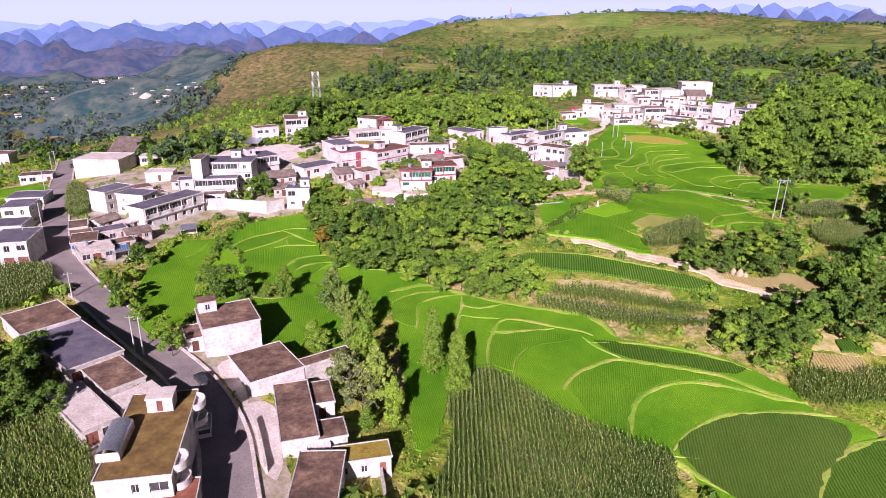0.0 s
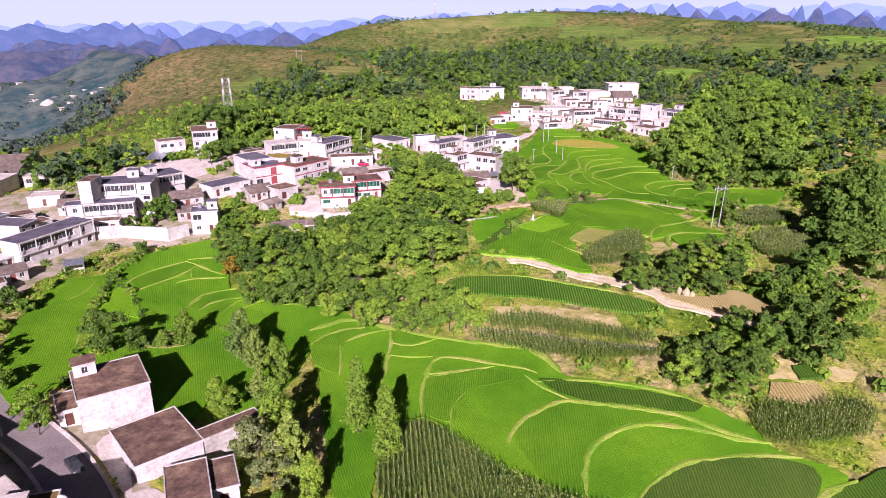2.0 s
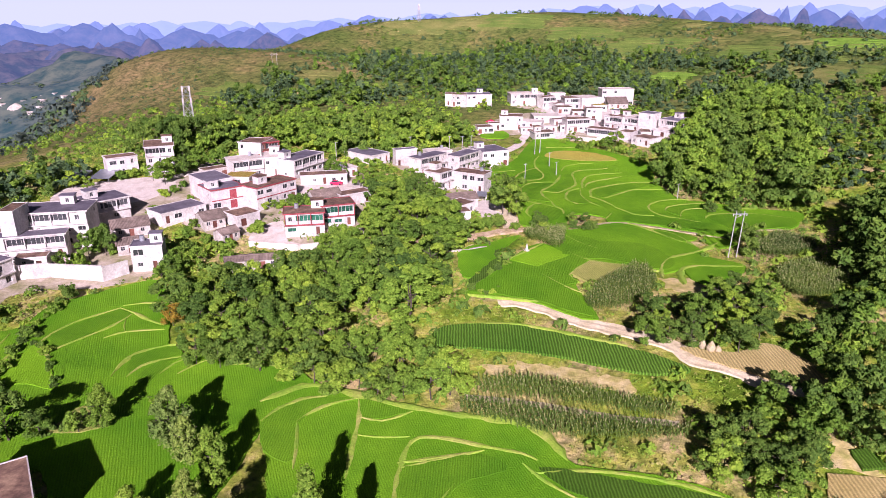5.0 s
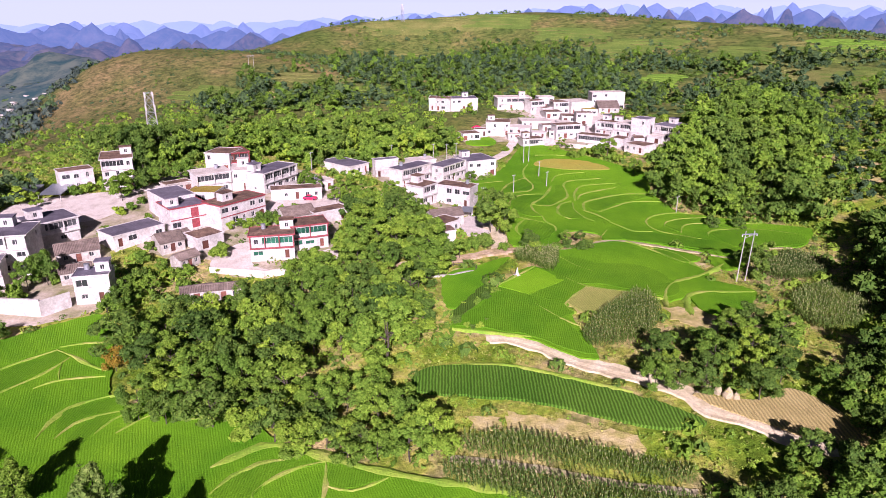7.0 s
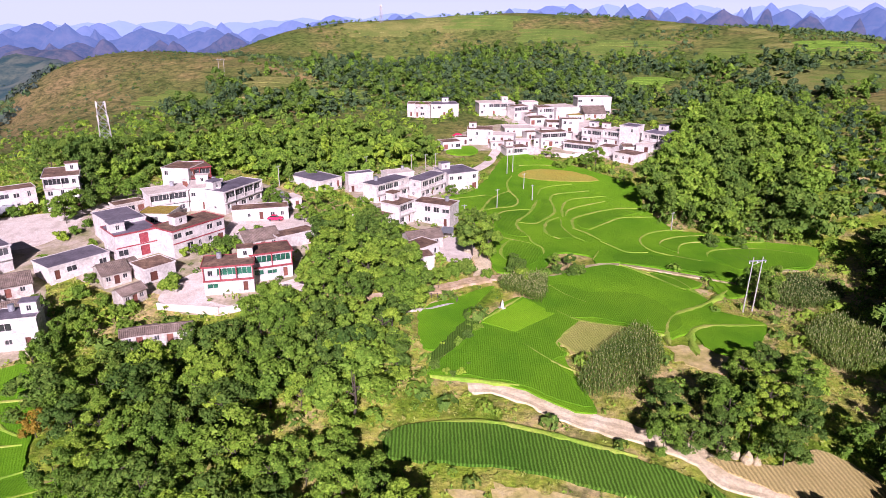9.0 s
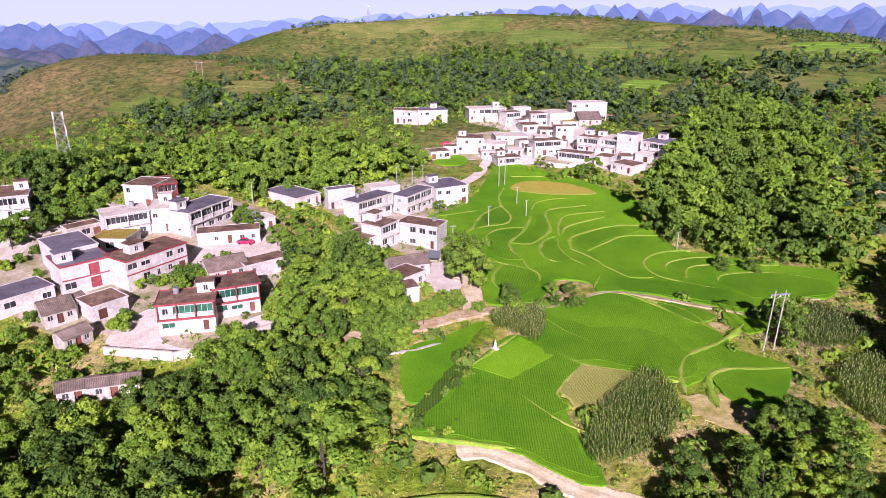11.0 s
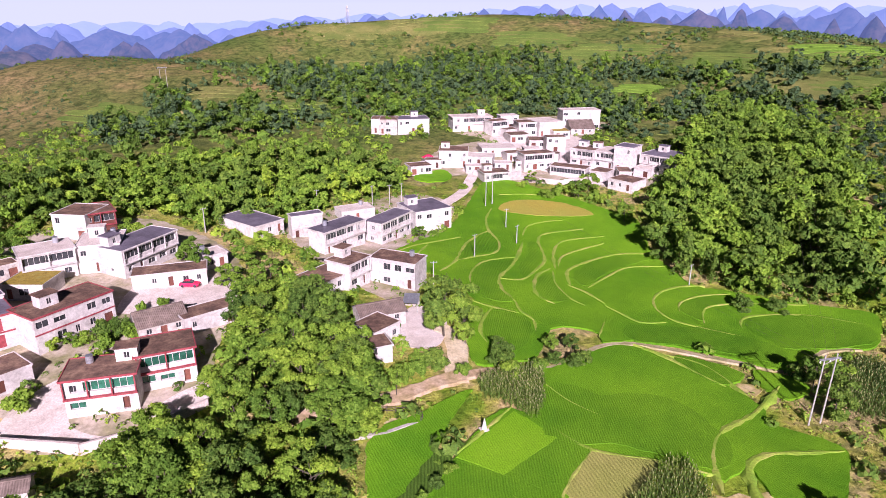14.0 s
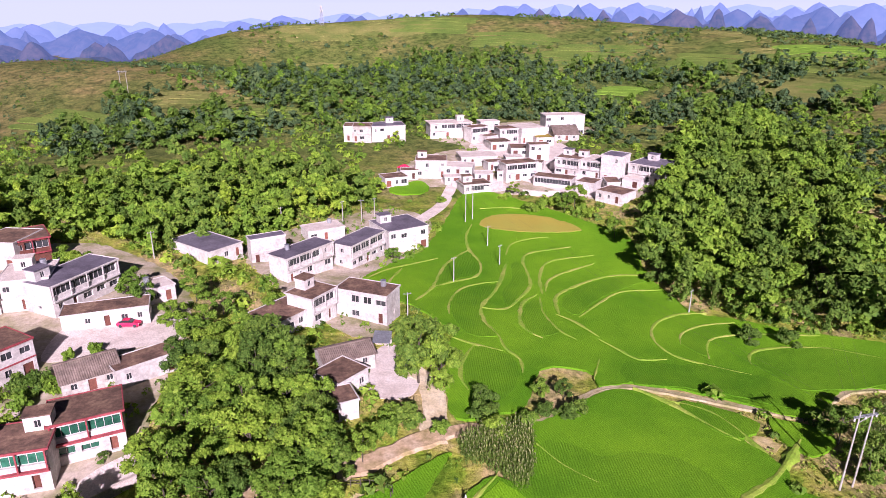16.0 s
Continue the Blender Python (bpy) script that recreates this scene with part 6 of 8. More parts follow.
def hill_plots(x, y, count, length, tone, depth=5.5):
    """Narrow cultivated shelves one above the other, each along the contour of the slope."""
    rng = random.Random(int(x * 3 + y))
    g = Vector((gz(x + 4, y) - gz(x - 4, y), gz(x, y + 4) - gz(x, y - 4)))
    g = g.normalized() if g.length > 0.05 else Vector((0, 1))
    along = Vector((g.y, -g.x))
    for k in range(count):
        mid = Vector((x, y)) + g * k * (depth + 2.0) + along * rng.uniform(-5, 5)
        half = length / 2 * rng.uniform(0.75, 1.1)
        upper = [mid + along * half * u + g * (depth * 0.5 + rng.uniform(-0.8, 0.8) - 2.5 * u * u) for u in (-1, -0.4, 0.3, 1)]
        lower = [mid + along * half * u - g * (depth * 0.5 + rng.uniform(-0.8, 0.8) + 2.5 * u * u) for u in (1, 0.3, -0.4, -1)]
        crop([(round(q.x, 1), round(q.y, 1)) for q in upper + lower], tone)


hill_plots(148, 584, 4, 40, "hillbright")
hill_plots(231, 528, 3, 28, "hillbright")
hill_plots(256, 495, 3, 26, "hillbright")
hill_plots(189, 427, 3, 44, "terrace")
hill_plots(292, 486, 5, 60, "terrace")
hill_plots(298, 453, 5, 60, "terrace")
hill_plots(323, 445, 5, 60, "hillgreen")
hill_plots(378, 513, 4, 70, "hillbright")
hill_plots(331, 515, 4, 50, "hillgreen")
hill_plots(223, 602, 4, 55, "hillgreen")
hill_plots(201, 664, 4, 60, "hillgreen")
hill_plots(252, 618, 3, 60, "hillgreen")
hill_plots(55, 742, 5, 70, "terrace")
hill_plots(104, 744, 5, 70, "terrace")
hill_plots(150, 727, 5, 70, "hillgreen")
hill_plots(17, 469, 4, 36, "hillgreen")
hill_plots(-24, 515, 3, 40, "terrace")
hill_plots(32, 551, 3, 40, "hillgreen")
hill_plots(-84, 487, 4, 50, "hillgreen")
hill_plots(300, 546, 4, 50, "hillgreen")
yard([(-66.8, 271.1), (-57.8, 281.0), (-49.8, 300.7), (-28.3, 313.6), (-11.3, 304.1), (3.1, 283.2), (5.1, 257.9), (2.3, 228.4), (2.4, 221.9), (-5.9, 219.5), (-13.6, 214.4), (-24.5, 216.7), (-28.4, 224.3), (-38.1, 225.1), (-50.3, 235.6), (-57.7, 241.5), (-63.5, 233.4), (-72.0, 231.0), (-78.9, 228.5), (-91.7, 257.5), (-74.2, 251.4)])
yard([(-114.8, 188.8), (-134.8, 240.4), (-120.4, 251.5), (-103.5, 253.9), (-89.4, 258.5), (-64.6, 248.3), (-51.1, 224.5), (-46.2, 204.6), (-57.6, 196.3), (-67.7, 195.1), (-75.2, 191.6), (-77.8, 176.5), (-80.4, 171.3), (-81.0, 155.7), (-94.8, 157.6)])
yard([(13.3, 311.0), (29.9, 331.6), (44.3, 343.1), (59.6, 348.4), (68.6, 337.0), (62.9, 317.6), (49.7, 295.4), (41.9, 289.2), (47.1, 278.2), (44.2, 258.9), (38.3, 256.8), (30.1, 267.7), (20.8, 287.2)])
yard([(59.3, 372.0), (78.1, 405.1), (100.7, 418.1), (88.9, 433.8), (112.2, 451.8), (154.3, 463.4), (171.5, 439.6), (143.4, 407.2), (152.8, 364.1), (163.5, 358.4), (145.9, 338.8), (129.6, 335.0), (120.2, 351.0), (100.8, 355.1), (87.7, 367.9)])
yard([(-51.1, 111.2), (-51.2, 118.6), (-40.0, 109.6), (-26.2, 87.3), (-22.4, 74.8), (-26.1, 74.1), (-29.5, 85.0), (-35.2, 96.8), (-42.4, 105.7)])
yard([(-80.7, 122.5), (-75.4, 123.5), (-59.6, 109.1), (-45.9, 97.8), (-39.6, 85.9), (-36.3, 83.6), (-33.7, 73.9), (-48.4, 71.5), (-52.4, 80.7), (-63.8, 94.1)])
courtyard([(-27.0, 219.8), (-25.7, 228.8), (-19.9, 233.4), (-16.9, 220.4), (-7.1, 216.7), (-4.1, 224.0), (2.3, 228.4), (3.1, 223.4), (-4.5, 219.4), (-13.7, 215.9)])
courtyard([(-95.6, 266.1), (-89.6, 274.7), (-65.1, 276.3), (-58.2, 269.7), (-60.5, 255.7), (-69.5, 250.6), (-90.5, 254.9)])
courtyard([(-43.4, 108.7), (-40.7, 111.7), (-34.3, 97.0), (-37.5, 99.9)])
courtyard([(-34.9, 95.9), (-30.3, 98.0), (-24.9, 81.8), (-26.9, 80.1)])
courtyard([(38.4, 247.8), (43.5, 254.0), (48.3, 247.0), (44.6, 236.0), (38.0, 236.8)])
courtyard([(-17.9, 255.3), (-14.4, 271.2), (3.3, 269.4), (5.1, 260.7), (-6.5, 256.7)])
courtyard([(81.0, 375.8), (94.8, 386.7), (103.5, 363.5), (97.9, 359.0), (87.0, 365.0)])
courtyard([(109.7, 382.4), (142.7, 418.8), (140.2, 348.2), (148.7, 343.8), (128.5, 341.3), (115.0, 359.5)])
courtyard([(103.1, 417.6), (119.5, 429.3), (134.1, 410.1), (128.8, 383.5), (114.4, 397.1)])

# ---- houses ----
house(-44.2, 118.7, 28, 10.5, 10.5, 2, style='blank', stair=(-0.6, 0.7))
block((-33.9, 107.5, 36), (-4.9, 4.9, -5.8, 5.8), 1, style='blank', base=gz(-33.9, 107.5))
block((-33.9, 107.5, 36), (5.12, 14.6, -5.8, -3.0), 1, style='blank', base=gz(-33.9, 107.5) - 0.01, wall=M_GREYWALL)
house(-50.3, 116.0, 28, 3.0, 6.2, 1, style='few', hh=2.7)
block((-56.6, 97.2, 48), (-3.1, 3.25, -5.1, 5.1), 1, wall=M_GREYWALL)
block((-56.6, 97.2, 48), (-3.1, 3.9, -10.4, -5.6), 1, wall=M_GREYWALL, roof=M_CONCRETE, hh=2.7)
block((-56.6, 97.2, 48), (-10.0, -4.7, -13.8, 1.0), 1, wall=M_GREYWALL, roof=M_CONCRETE, hh=2.8)
block((-23.3, 93.8, 18), (-4.95, 0.6, -8.45, 8.45), 1, style='blank')
block((-23.3, 93.8, 18), (0.62, 4.95, -8.45, -3.5), 1, style='blank')
block((-23.3, 93.8, 18), (0.62, 4.4, 1.5, 8.45), 1, style='few')
house(-18.6, 77.3, 3, 6.5, 10.6, 1, style='few')
house(-13.3, 84.0, 14, 8.2, 3.9, 1, roof=M_YELLOW)
house(-41.8, 78.4, 11, 9.2, 20.2, 2, style='few', roof=M_ROOF_MOSS)
house(-67.7, 106.0, 50, 9.3, 18.4, 1, roof=M_ROOF_BLUE, wall=M_GREYWALL)
house(-79.1, 115.2, 48, 10.1, 11.6, 1)
house(-37.8, 66.6, 13, 11.4, 10.4, 1, style='few', roof=M_ROOF_RED)
house(-135.3, 254.1, -2, 17.8, 13.1, 2, style='blank', roof=M_CONCRETE)
gable(-135.0, 277.5, -3, 11.3, 19.6, 2, wall=M_PLASTER)
house(-85.3, 191.1, 62, 21.5, 6.7, 2, style='gallery', roof=M_ROOF_BLUE, label='long two-storey white house with open upper gallery')
house(-97.0, 197.3, 76, 6.8, 9.5, 2, roof=M_ROOF_BLUE)
house(-107.1, 201.8, 67, 10.7, 7.0, 2, roof=M_ROOF_BLUE)
house(-103.8, 175.1, 29, 4.5, 7.5, 1)
house(-93.6, 172.2, 40, 7.9, 4.8, 1, roof=M_ROOF_BLUE, wall=M_GREYWALL)
house(-96.1, 163.8, 25, 6.1, 8.3, 1, wall=M_GREYWALL)
house(-90.2, 157.3, 37, 7.9, 6.7, 1, wall=M_GREYWALL, roof=M_CONCRETE)
house(-107.7, 154.3, 13, 8.8, 11.7, 2, roof=M_ROOF_BLUE, style='garage')
house(-116.3, 165.5, 13, 8.1, 8.0, 2, roof=M_ROOF_BLUE)
house(-125.7, 185.3, 13, 7.4, 9.0, 2, roof=M_ROOF_BLUE)
house(-138.5, 209.7, 12, 11.0, 9.2, 1, roof=M_ROOF_BLUE)
house(-164.1, 255.7, 22, 11.4, 6.7, 1)
house(-238.8, 347.9, 8, 8.2, 9.0, 2)
house(-80.3, 213.4, 11, 18.1, 4.5, 2, style='gallery', roof=M_ROOF_BLUE)
house(-83.2, 215.6, 0, 3.5, 8.0, 4, style='blank')
house(-76.6, 223.6, 6, 17.0, 10.3, 3, style='gallery', roof=M_ROOF_BLUE)
house(-70.8, 239.1, 41, 11.1, 9.6, 2, style='gallery', roof=M_ROOF_BLUE)
house(-49.4, 207.2, 7, 7.2, 5.5, 2, roof=M_ROOF_BLUE, style='few')
house(-67.2, 285.8, 16, 9.1, 13.0, 3, style='gallery', stair=(0.7, 0.2))
house(-80.2, 284.2, 32, 9.8, 6.1, 2)
gable(-60.4, 227.8, 25, 9.4, 7.1, 1)
shed(-82.9, 275.7, 0, 6.6, 11.6, 1)
shed(-93.1, 280.4, -1, 6.7, 6.9, 1)
house(-50.2, 238.0, 44, 13.9, 8.1, 1, roof=M_ROOF_BLUE)
gable(-39.7, 231.8, 33, 6.0, 7.0, 1)
house(-31.0, 233.1, 42, 7.3, 6.9, 1, style='few')
house(-38.9, 246.4, 34, 10.1, 9.5, 2, roof=M_ROOF_BLUE, trim=M_RED, bay=1.6, stair=(-0.9, -0.2), label='two-storey white house with red-lined eaves and red door bay')
house(-43.7, 254.9, 35, 8.8, 12.8, 2, roof=M_ROOF_BLUE)
house(-25.4, 249.1, 48, 15.5, 7.9, 2, trim=M_RED, stair=(-0.35, 0.1), roof=M_ROOF, label='two-storey white house with dark red eaves band')
house(-36.6, 275.1, 27, 10.5, 7.9, 2, style='gallery', roof=M_CONCRETE)
house(-26.2, 280.1, 5, 9.1, 10.4, 2, style='few', roof=M_CONCRETE, stair=(-0.2, 0.4))
house(-36.7, 301.7, -18, 9.1, 10.0, 2, style='few')
house(-33.1, 302.7, 24, 7.0, 10.3, 2, trim=M_RED, wall=M_DOOR, style='gallery', label='small two-storey house with dark red timber front')
house(-12.7, 226.0, 4, 10.7, 7.0, 2, style='gallery', trim=M_RED, frame_mat=M_GREEN, label='two-storey white house with red eaves and green glazed gallery', stair=(0.85, 0.85))
house(-4.3, 231.6, 14, 9.3, 6.9, 2, style='gallery', trim=M_RED, frame_mat=M_GREEN, label='two-storey white house with red eaves and green glazed gallery')
house(-18.4, 279.9, 57, 16.5, 7.6, 2, style='gallery', roof=M_ROOF_BLUE, stair=(-0.7, 0.5))
house(-9.8, 269.0, 7, 15.4, 5.5, 1, label='long low white house with brown flat roof')
gable(-8.4, 247.8, 24, 8.9, 7.7, 1)
house(0.3, 248.9, 30, 10.6, 5.0, 1)
house(28.1, 293.9, 42, 15.0, 6.0, 2, style='gallery', roof=M_ROOF_BLUE, stair=False)
house(43.0, 304.0, 48, 14.8, 5.8, 2, style='gallery', roof=M_ROOF_BLUE, stair=False)
house(55.5, 316.6, 19, 12.3, 12.2, 2, roof=M_ROOF_BLUE, style='few', stair=(-0.5, 0.5))
house(34.6, 322.2, 17, 10.7, 6.6, 1, roof=M_CONCRETE)
house(41.0, 268.1, -34, 11.9, 6.4, 2, stair=False)
house(29.4, 266.8, 47, 7.4, 6.5, 2, style='gallery', stair=(0.1, 0.7))
house(23.3, 264.1, 42, 11.1, 8.3, 1)
house(4.9, 306.9, 41, 9.7, 16.1, 1, roof=M_ROOF_BLUE)
house(19.8, 303.0, 17, 8.8, 3.5, 2, roof=M_ROOF_BLUE, style='few')
gable(34.3, 247.3, 14, 9.4, 6.1, 1)
house(33.0, 240.0, 39, 6.9, 6.3, 1)
house(31.9, 232.7, 12, 5.4, 4.9, 1)
shed(41.8, 252.4, -16, 3.4, 3.8, 1)
house(69.9, 435.8, 0, 14.7, 11.6, 2, roof=M_ROOF_BLUE)
house(53.0, 436.0, -10, 3.7, 9.9, 2)
house(98.6, 437.4, 1, 19.3, 9.7, 2, style='gallery', roof=M_CONCRETE, trim=M_CONCRETE)
house(108.9, 427.3, 18, 9.1, 6.6, 2, style='gallery')
house(123.2, 423.0, 0, 11.9, 8.7, 2, style='gallery')
house(131.3, 423.6, 11, 12.4, 12.8, 2, style='few', roof=M_CONCRETE)
house(151.5, 431.5, -3, 18.7, 8.6, 3, roof=M_CONCRETE)
house(136.1, 416.2, -5, 7.7, 9.5, 1, roof=M_YELLOW)
house(79.1, 383.6, -13, 11.6, 10.3, 2, stair=(-0.6, 0.3))
house(100.2, 395.2, -4, 14.4, 11.4, 1, roof=M_CONCRETE)
house(90.1, 383.4, -22, 10.8, 9.1, 1, roof=M_CONCRETE)
house(90.1, 362.4, 6, 9.9, 7.0, 1, style='gallery', stair=(-0.5, 0.3))
house(63.1, 374.1, 10, 8.6, 7.3, 1)
house(109.5, 371.4, 8, 12.6, 6.6, 2, style='gallery')
house(119.5, 359.5, -39, 13.8, 6.1, 1, style='gallery')
block((136.4, 363.7, -49), (-12.8, -3.0, -6.0, 4.5), 2, style='gallery', roof=M_ROOF_BLUE, stair=(-0.6, 0.4))
block((136.4, 363.7, -49), (-2.8, 5.0, -5.0, 6.0), 2, style='gallery', roof=M_CONCRETE)
block((136.4, 363.7, -49), (5.3, 12.8, -6.0, 2.5), 3, style='few', roof=M_ROOF_BLUE)
house(132.0, 368.7, -42, 13.2, 9.3, 2, style='gallery')
house(132.6, 337.4, -58, 9.8, 9.1, 1)
house(152.7, 349.6, -56, 12.1, 13.3, 2, roof=M_ROOF_BLUE, style='gallery', stair=(-0.3, 0.5))
gable(149.2, 424.2, -7, 11.3, 13.4, 1)
gable(-33.4, 221.6, 47, 5.5, 4.2, 1)
gable(-37.0, 234.1, 51, 3.9, 4.4, 1)
house(-46.9, 274.0, 38, 8.2, 4.4, 1, wall=M_GREYWALL)
house(-36.6, 266.2, -11, 8.6, 8.0, 1, roof=M_YELLOW)
house(-2.2, 279.1, 32, 5.3, 5.5, 1, roof=M_CONCRETE)
house(135.8, 347.5, -15, 4.5, 8.3, 1)
house(114.8, 413.3, 2, 9.1, 9.1, 1)
house(105.5, 374.1, -22, 5.2, 9.5, 1)
house(59.0, 435.2, -11, 8.3, 11.4, 2, wall=M_GREYWALL)
house(128.6, 350.2, -47, 6.4, 7.8, 1)
house(120.3, 402.0, -13, 7.0, 9.9, 1)
house(113.1, 424.0, -67, 8.7, 7.4, 1)
house(-95.4, 207.8, 53, 4.2, 5.3, 1)
house(-76.8, 207.4, 9, 6.9, 3.9, 1)
gable(-21.7, 205.6, 6, 8.1, 3.5, 1)
gable(-27.5, 205.0, 14, 6.5, 3.5, 1)

house(-100.5, 170.2, 32, 5.2, 4.6, 1, wall=M_GREYWALL, hh=2.5)
house(-87.2, 164.6, 36, 6.4, 4.2, 1, wall=M_GREYWALL, hh=2.4)
gable(-86.5, 172.8, 40, 6.2, 4.4, 1)
gable(-99.6, 181.6, 62, 6.8, 4.6, 1)
house(-92.6, 180.2, 62, 5.4, 4.2, 1, hh=2.6, roof=M_CONCRETE)
shed(-84.2, 158.4, 36, 4.2, 3.4, 1)
shed(-74.6, 178.6, 20, 4.6, 3.2, 1)
house(-113.8, 213.6, 66, 8.2, 6.0, 1, roof=M_ROOF_BLUE)
house(-104.2, 214.0, 40, 7.6, 5.6, 1, wall=M_GREYWALL)
gable(-92.0, 223.6, 12, 8.6, 6.0, 1)
house(-104.4, 232.8, 8, 9.4, 6.2, 1, roof=M_CONCRETE)
gable(-56.8, 216.4, 20, 6.4, 4.8, 1)
house(-120.2, 262.6, 10, 8.8, 5.8, 1, roof=M_CONCRETE, wall=M_GREYWALL)
house(96.8, 373.4, -10, 6.6, 5.2, 1, roof=M_CONCRETE, hh=2.6)
house(104.4, 384.8, 6, 7.2, 5.4, 1)
house(113.4, 388.6, -8, 6.6, 6.0, 1, roof=M_CONCRETE)
house(118.6, 379.2, -30, 7.4, 5.0, 1)
house(125.0, 392.2, -6, 8.2, 6.0, 2)
house(84.4, 372.8, -6, 5.6, 4.8, 1, roof=M_CONCRETE, hh=2.5)
house(70.2, 381.0, -10, 6.4, 5.2, 1)
house(127.8, 376.8, -42, 5.0, 4.6, 1, roof=M_CONCRETE)
house(143.8, 346.4, -54, 6.2, 5.4, 1, roof=M_CONCRETE)
house(117.2, 437.0, 2, 9.0, 6.4, 2, roof=M_CONCRETE)

# ---- woods ----
grove([(-38.8, 181.9), (-34.9, 190.3), (-27.5, 196.8), (-15.3, 200.8), (-3.5, 207.5), (4.1, 218.6), (7.9, 250.3), (20.7, 259.7), (30.1, 236.2), (29.3, 213.3), (22.1, 196.6), (25.2, 186), (21.0, 181), (15.5, 177), (8.5, 178), (0.4, 178), (-10.4, 172), (-22.4, 171.9), (-30.1, 172.1)], 5.4, 6, 10.5, ('broad', 'broad', 'light', 'dark'), 1)
grove([(-32.9, 165.1), (-30.7, 173.7), (-15.9, 173.1), (0.4, 168.2), (8.5, 168.9), (14.3, 164.7), (20.8, 152.9), (19.0, 145.3), (13.0, 144.4), (4.6, 150.0), (-6.1, 155.1), (-9.9, 157.5), (-22.6, 159.5)], 5.0, 6, 9.5, ('broad', 'broad', 'light'), 2)
woodland([(102.5, 256.9), (116.7, 291.5), (140.2, 322.5), (180.2, 378.3), (223.8, 417.2), (246, 424), (205, 322), (158, 256), (146, 233), (131.5, 237.7), (116.8, 247.9), (107.4, 252.0)], 6.4, 8, 16, 3, detail='near', mats=(M_LEAF, M_LEAF, M_LEAF_DARK))
woodland([(247, 425), (270.4, 429.7), (271.6, 376.3), (286.4, 348.1), (172, 236), (158, 250), (207, 322)], 7.5, 5, 9.5, 13, thin=-0.25, mats=(M_LEAF, M_LEAF_LIGHT, M_LEAF_FAR_HAZE))
grove([(59.6, 168.8), (66.1, 170.8), (69.2, 167.9), (85.0, 177.6), (93.6, 173.5), (88.1, 160.0), (76.9, 150.9), (65.3, 151.7), (63.1, 157.3), (59.0, 164.8)], 5.0, 4.5, 8, ('broad', 'dark', 'broad'), 4)
woodland([(66.1, 129.7), (80.1, 145.6), (95.4, 161.2), (111.4, 168.4), (109.4, 158.8), (79.9, 124.1)], 5.2, 6, 10, 5, detail='near')
woodland([(75.4, 137.1), (86.1, 143.5), (113.1, 152.2), (88.2, 119.5), (76.6, 124.6), (73.5, 133.6)], 5.2, 6, 9, 6, detail='near')
woodland([(124.2, 186.2), (158.0, 229.5), (173.4, 221.6), (114.8, 149.0), (111.6, 162.3)], 5.6, 10, 16, 7, detail='near', mats=(M_LEAF_DARK, M_LEAF, M_LEAF_DARK))
grove([(54.2, 128.3), (53.7, 123.2), (60.6, 118.3), (64.9, 114.1), (69.3, 114.9), (72.3, 120.6), (67.8, 126.4), (61.4, 131.3)], 4.0, 5.0, 7.6, ('dark', 'dark', 'broad'), 8)
woodland([(-77.7, 338.5), (-60.6, 364.6), (-25.4, 368.8), (19.4, 398.0), (57.7, 367.2), (47.9, 326.3), (18.6, 307.0), (-3.2, 302.7), (-9.8, 307.6), (-37.7, 311.2), (-50.9, 306.6), (-60.8, 295.7)], 5.8, 7, 12, 9, mats=(M_LEAF_DARK, M_LEAF_LIGHT, M_LEAF))
woodland([(-22.7, 543.5), (86.7, 690.9), (177.9, 669.6), (247.4, 603.2), (263.9, 547.6), (350.8, 529.6), (362.3, 479.2), (303.1, 410.8), (244.0, 448.1), (165.6, 390.5), (153.1, 464.6), (87.3, 449.2), (43.4, 435.6), (-7.6, 421.7), (-48.6, 393.5), (-85.3, 473.5), (-60.8, 519.3)], 7.0, 6, 11, 10, thin=-0.16, detail='far', mats=(M_LEAF_DARK, M_LEAF, M_LEAF_FAR_HAZE))
woodland([(-527.7, 770.9), (-209.8, 347.7), (-144.0, 299.6), (-139.4, 348.5), (-92.0, 283.7), (-86.7, 252.1), (-101.9, 235.2), (-123.8, 256.1), (-147.6, 249.8), (-507.2, 734.9)], 7.0, 5, 9, 11, thin=-0.2, detail='far', mats=(M_LEAF_DARK, M_LEAF, M_LEAF_FAR_HAZE))
grove([(-76.7, 100.5), (-72.7, 103.4), (-61.1, 88.0), (-62.3, 83.0), (-68.8, 80.6), (-81.9, 99.7)], 5.0, 6, 9, ('dark', 'broad', 'dark'), 12)

# ---- single trees ----
hedge([(-57.5, 136.6), (-58.5, 142.6), (-61.2, 150.4), (-61.6, 156.8), (-62.9, 166.1), (-63.3, 173.8), (-63.7, 180.8), (-61.6, 186.8)], 2.6, 1.6, 3.2, 40)
hedge([(-61.0, 170.0), (-57.6, 166.3), (-53.9, 159.4), (-51.0, 154.2)], 2.2, 1.2, 2.4, 41)
hedge([(-34.6, 152.2), (-31.2, 144.6), (-28.8, 137.8)], 2.2, 0.9, 1.6, 42)
hedge([(-55.8, 134.9), (-52.8, 137.7), (-49.8, 141.0), (-44.5, 141.5)], 2.4, 1.4, 3.0, 43)
hedge([(26.8, 187.3), (29.4, 189.1), (32.3, 185.3), (35.2, 188.1)], 2.0, 1.0, 2.0, 44)
hedge([(29.0, 192.5), (32.1, 195.9), (36.1, 200.6), (39.3, 203.7)], 1.5, 0.7, 1.3, 45)
tree(-26.7, 137.7, 11.8, 'poplar', 1.0)
tree(-23.4, 133.6, 9.5, 'poplar', 1.05)
tree(-18.6, 128.7, 10.5, 'poplar', 1.0)
tree(-20.8, 122.5, 8.0, 'poplar', 1.0)
tree(-16.4, 110.5, 12.5, 'poplar', 0.9)
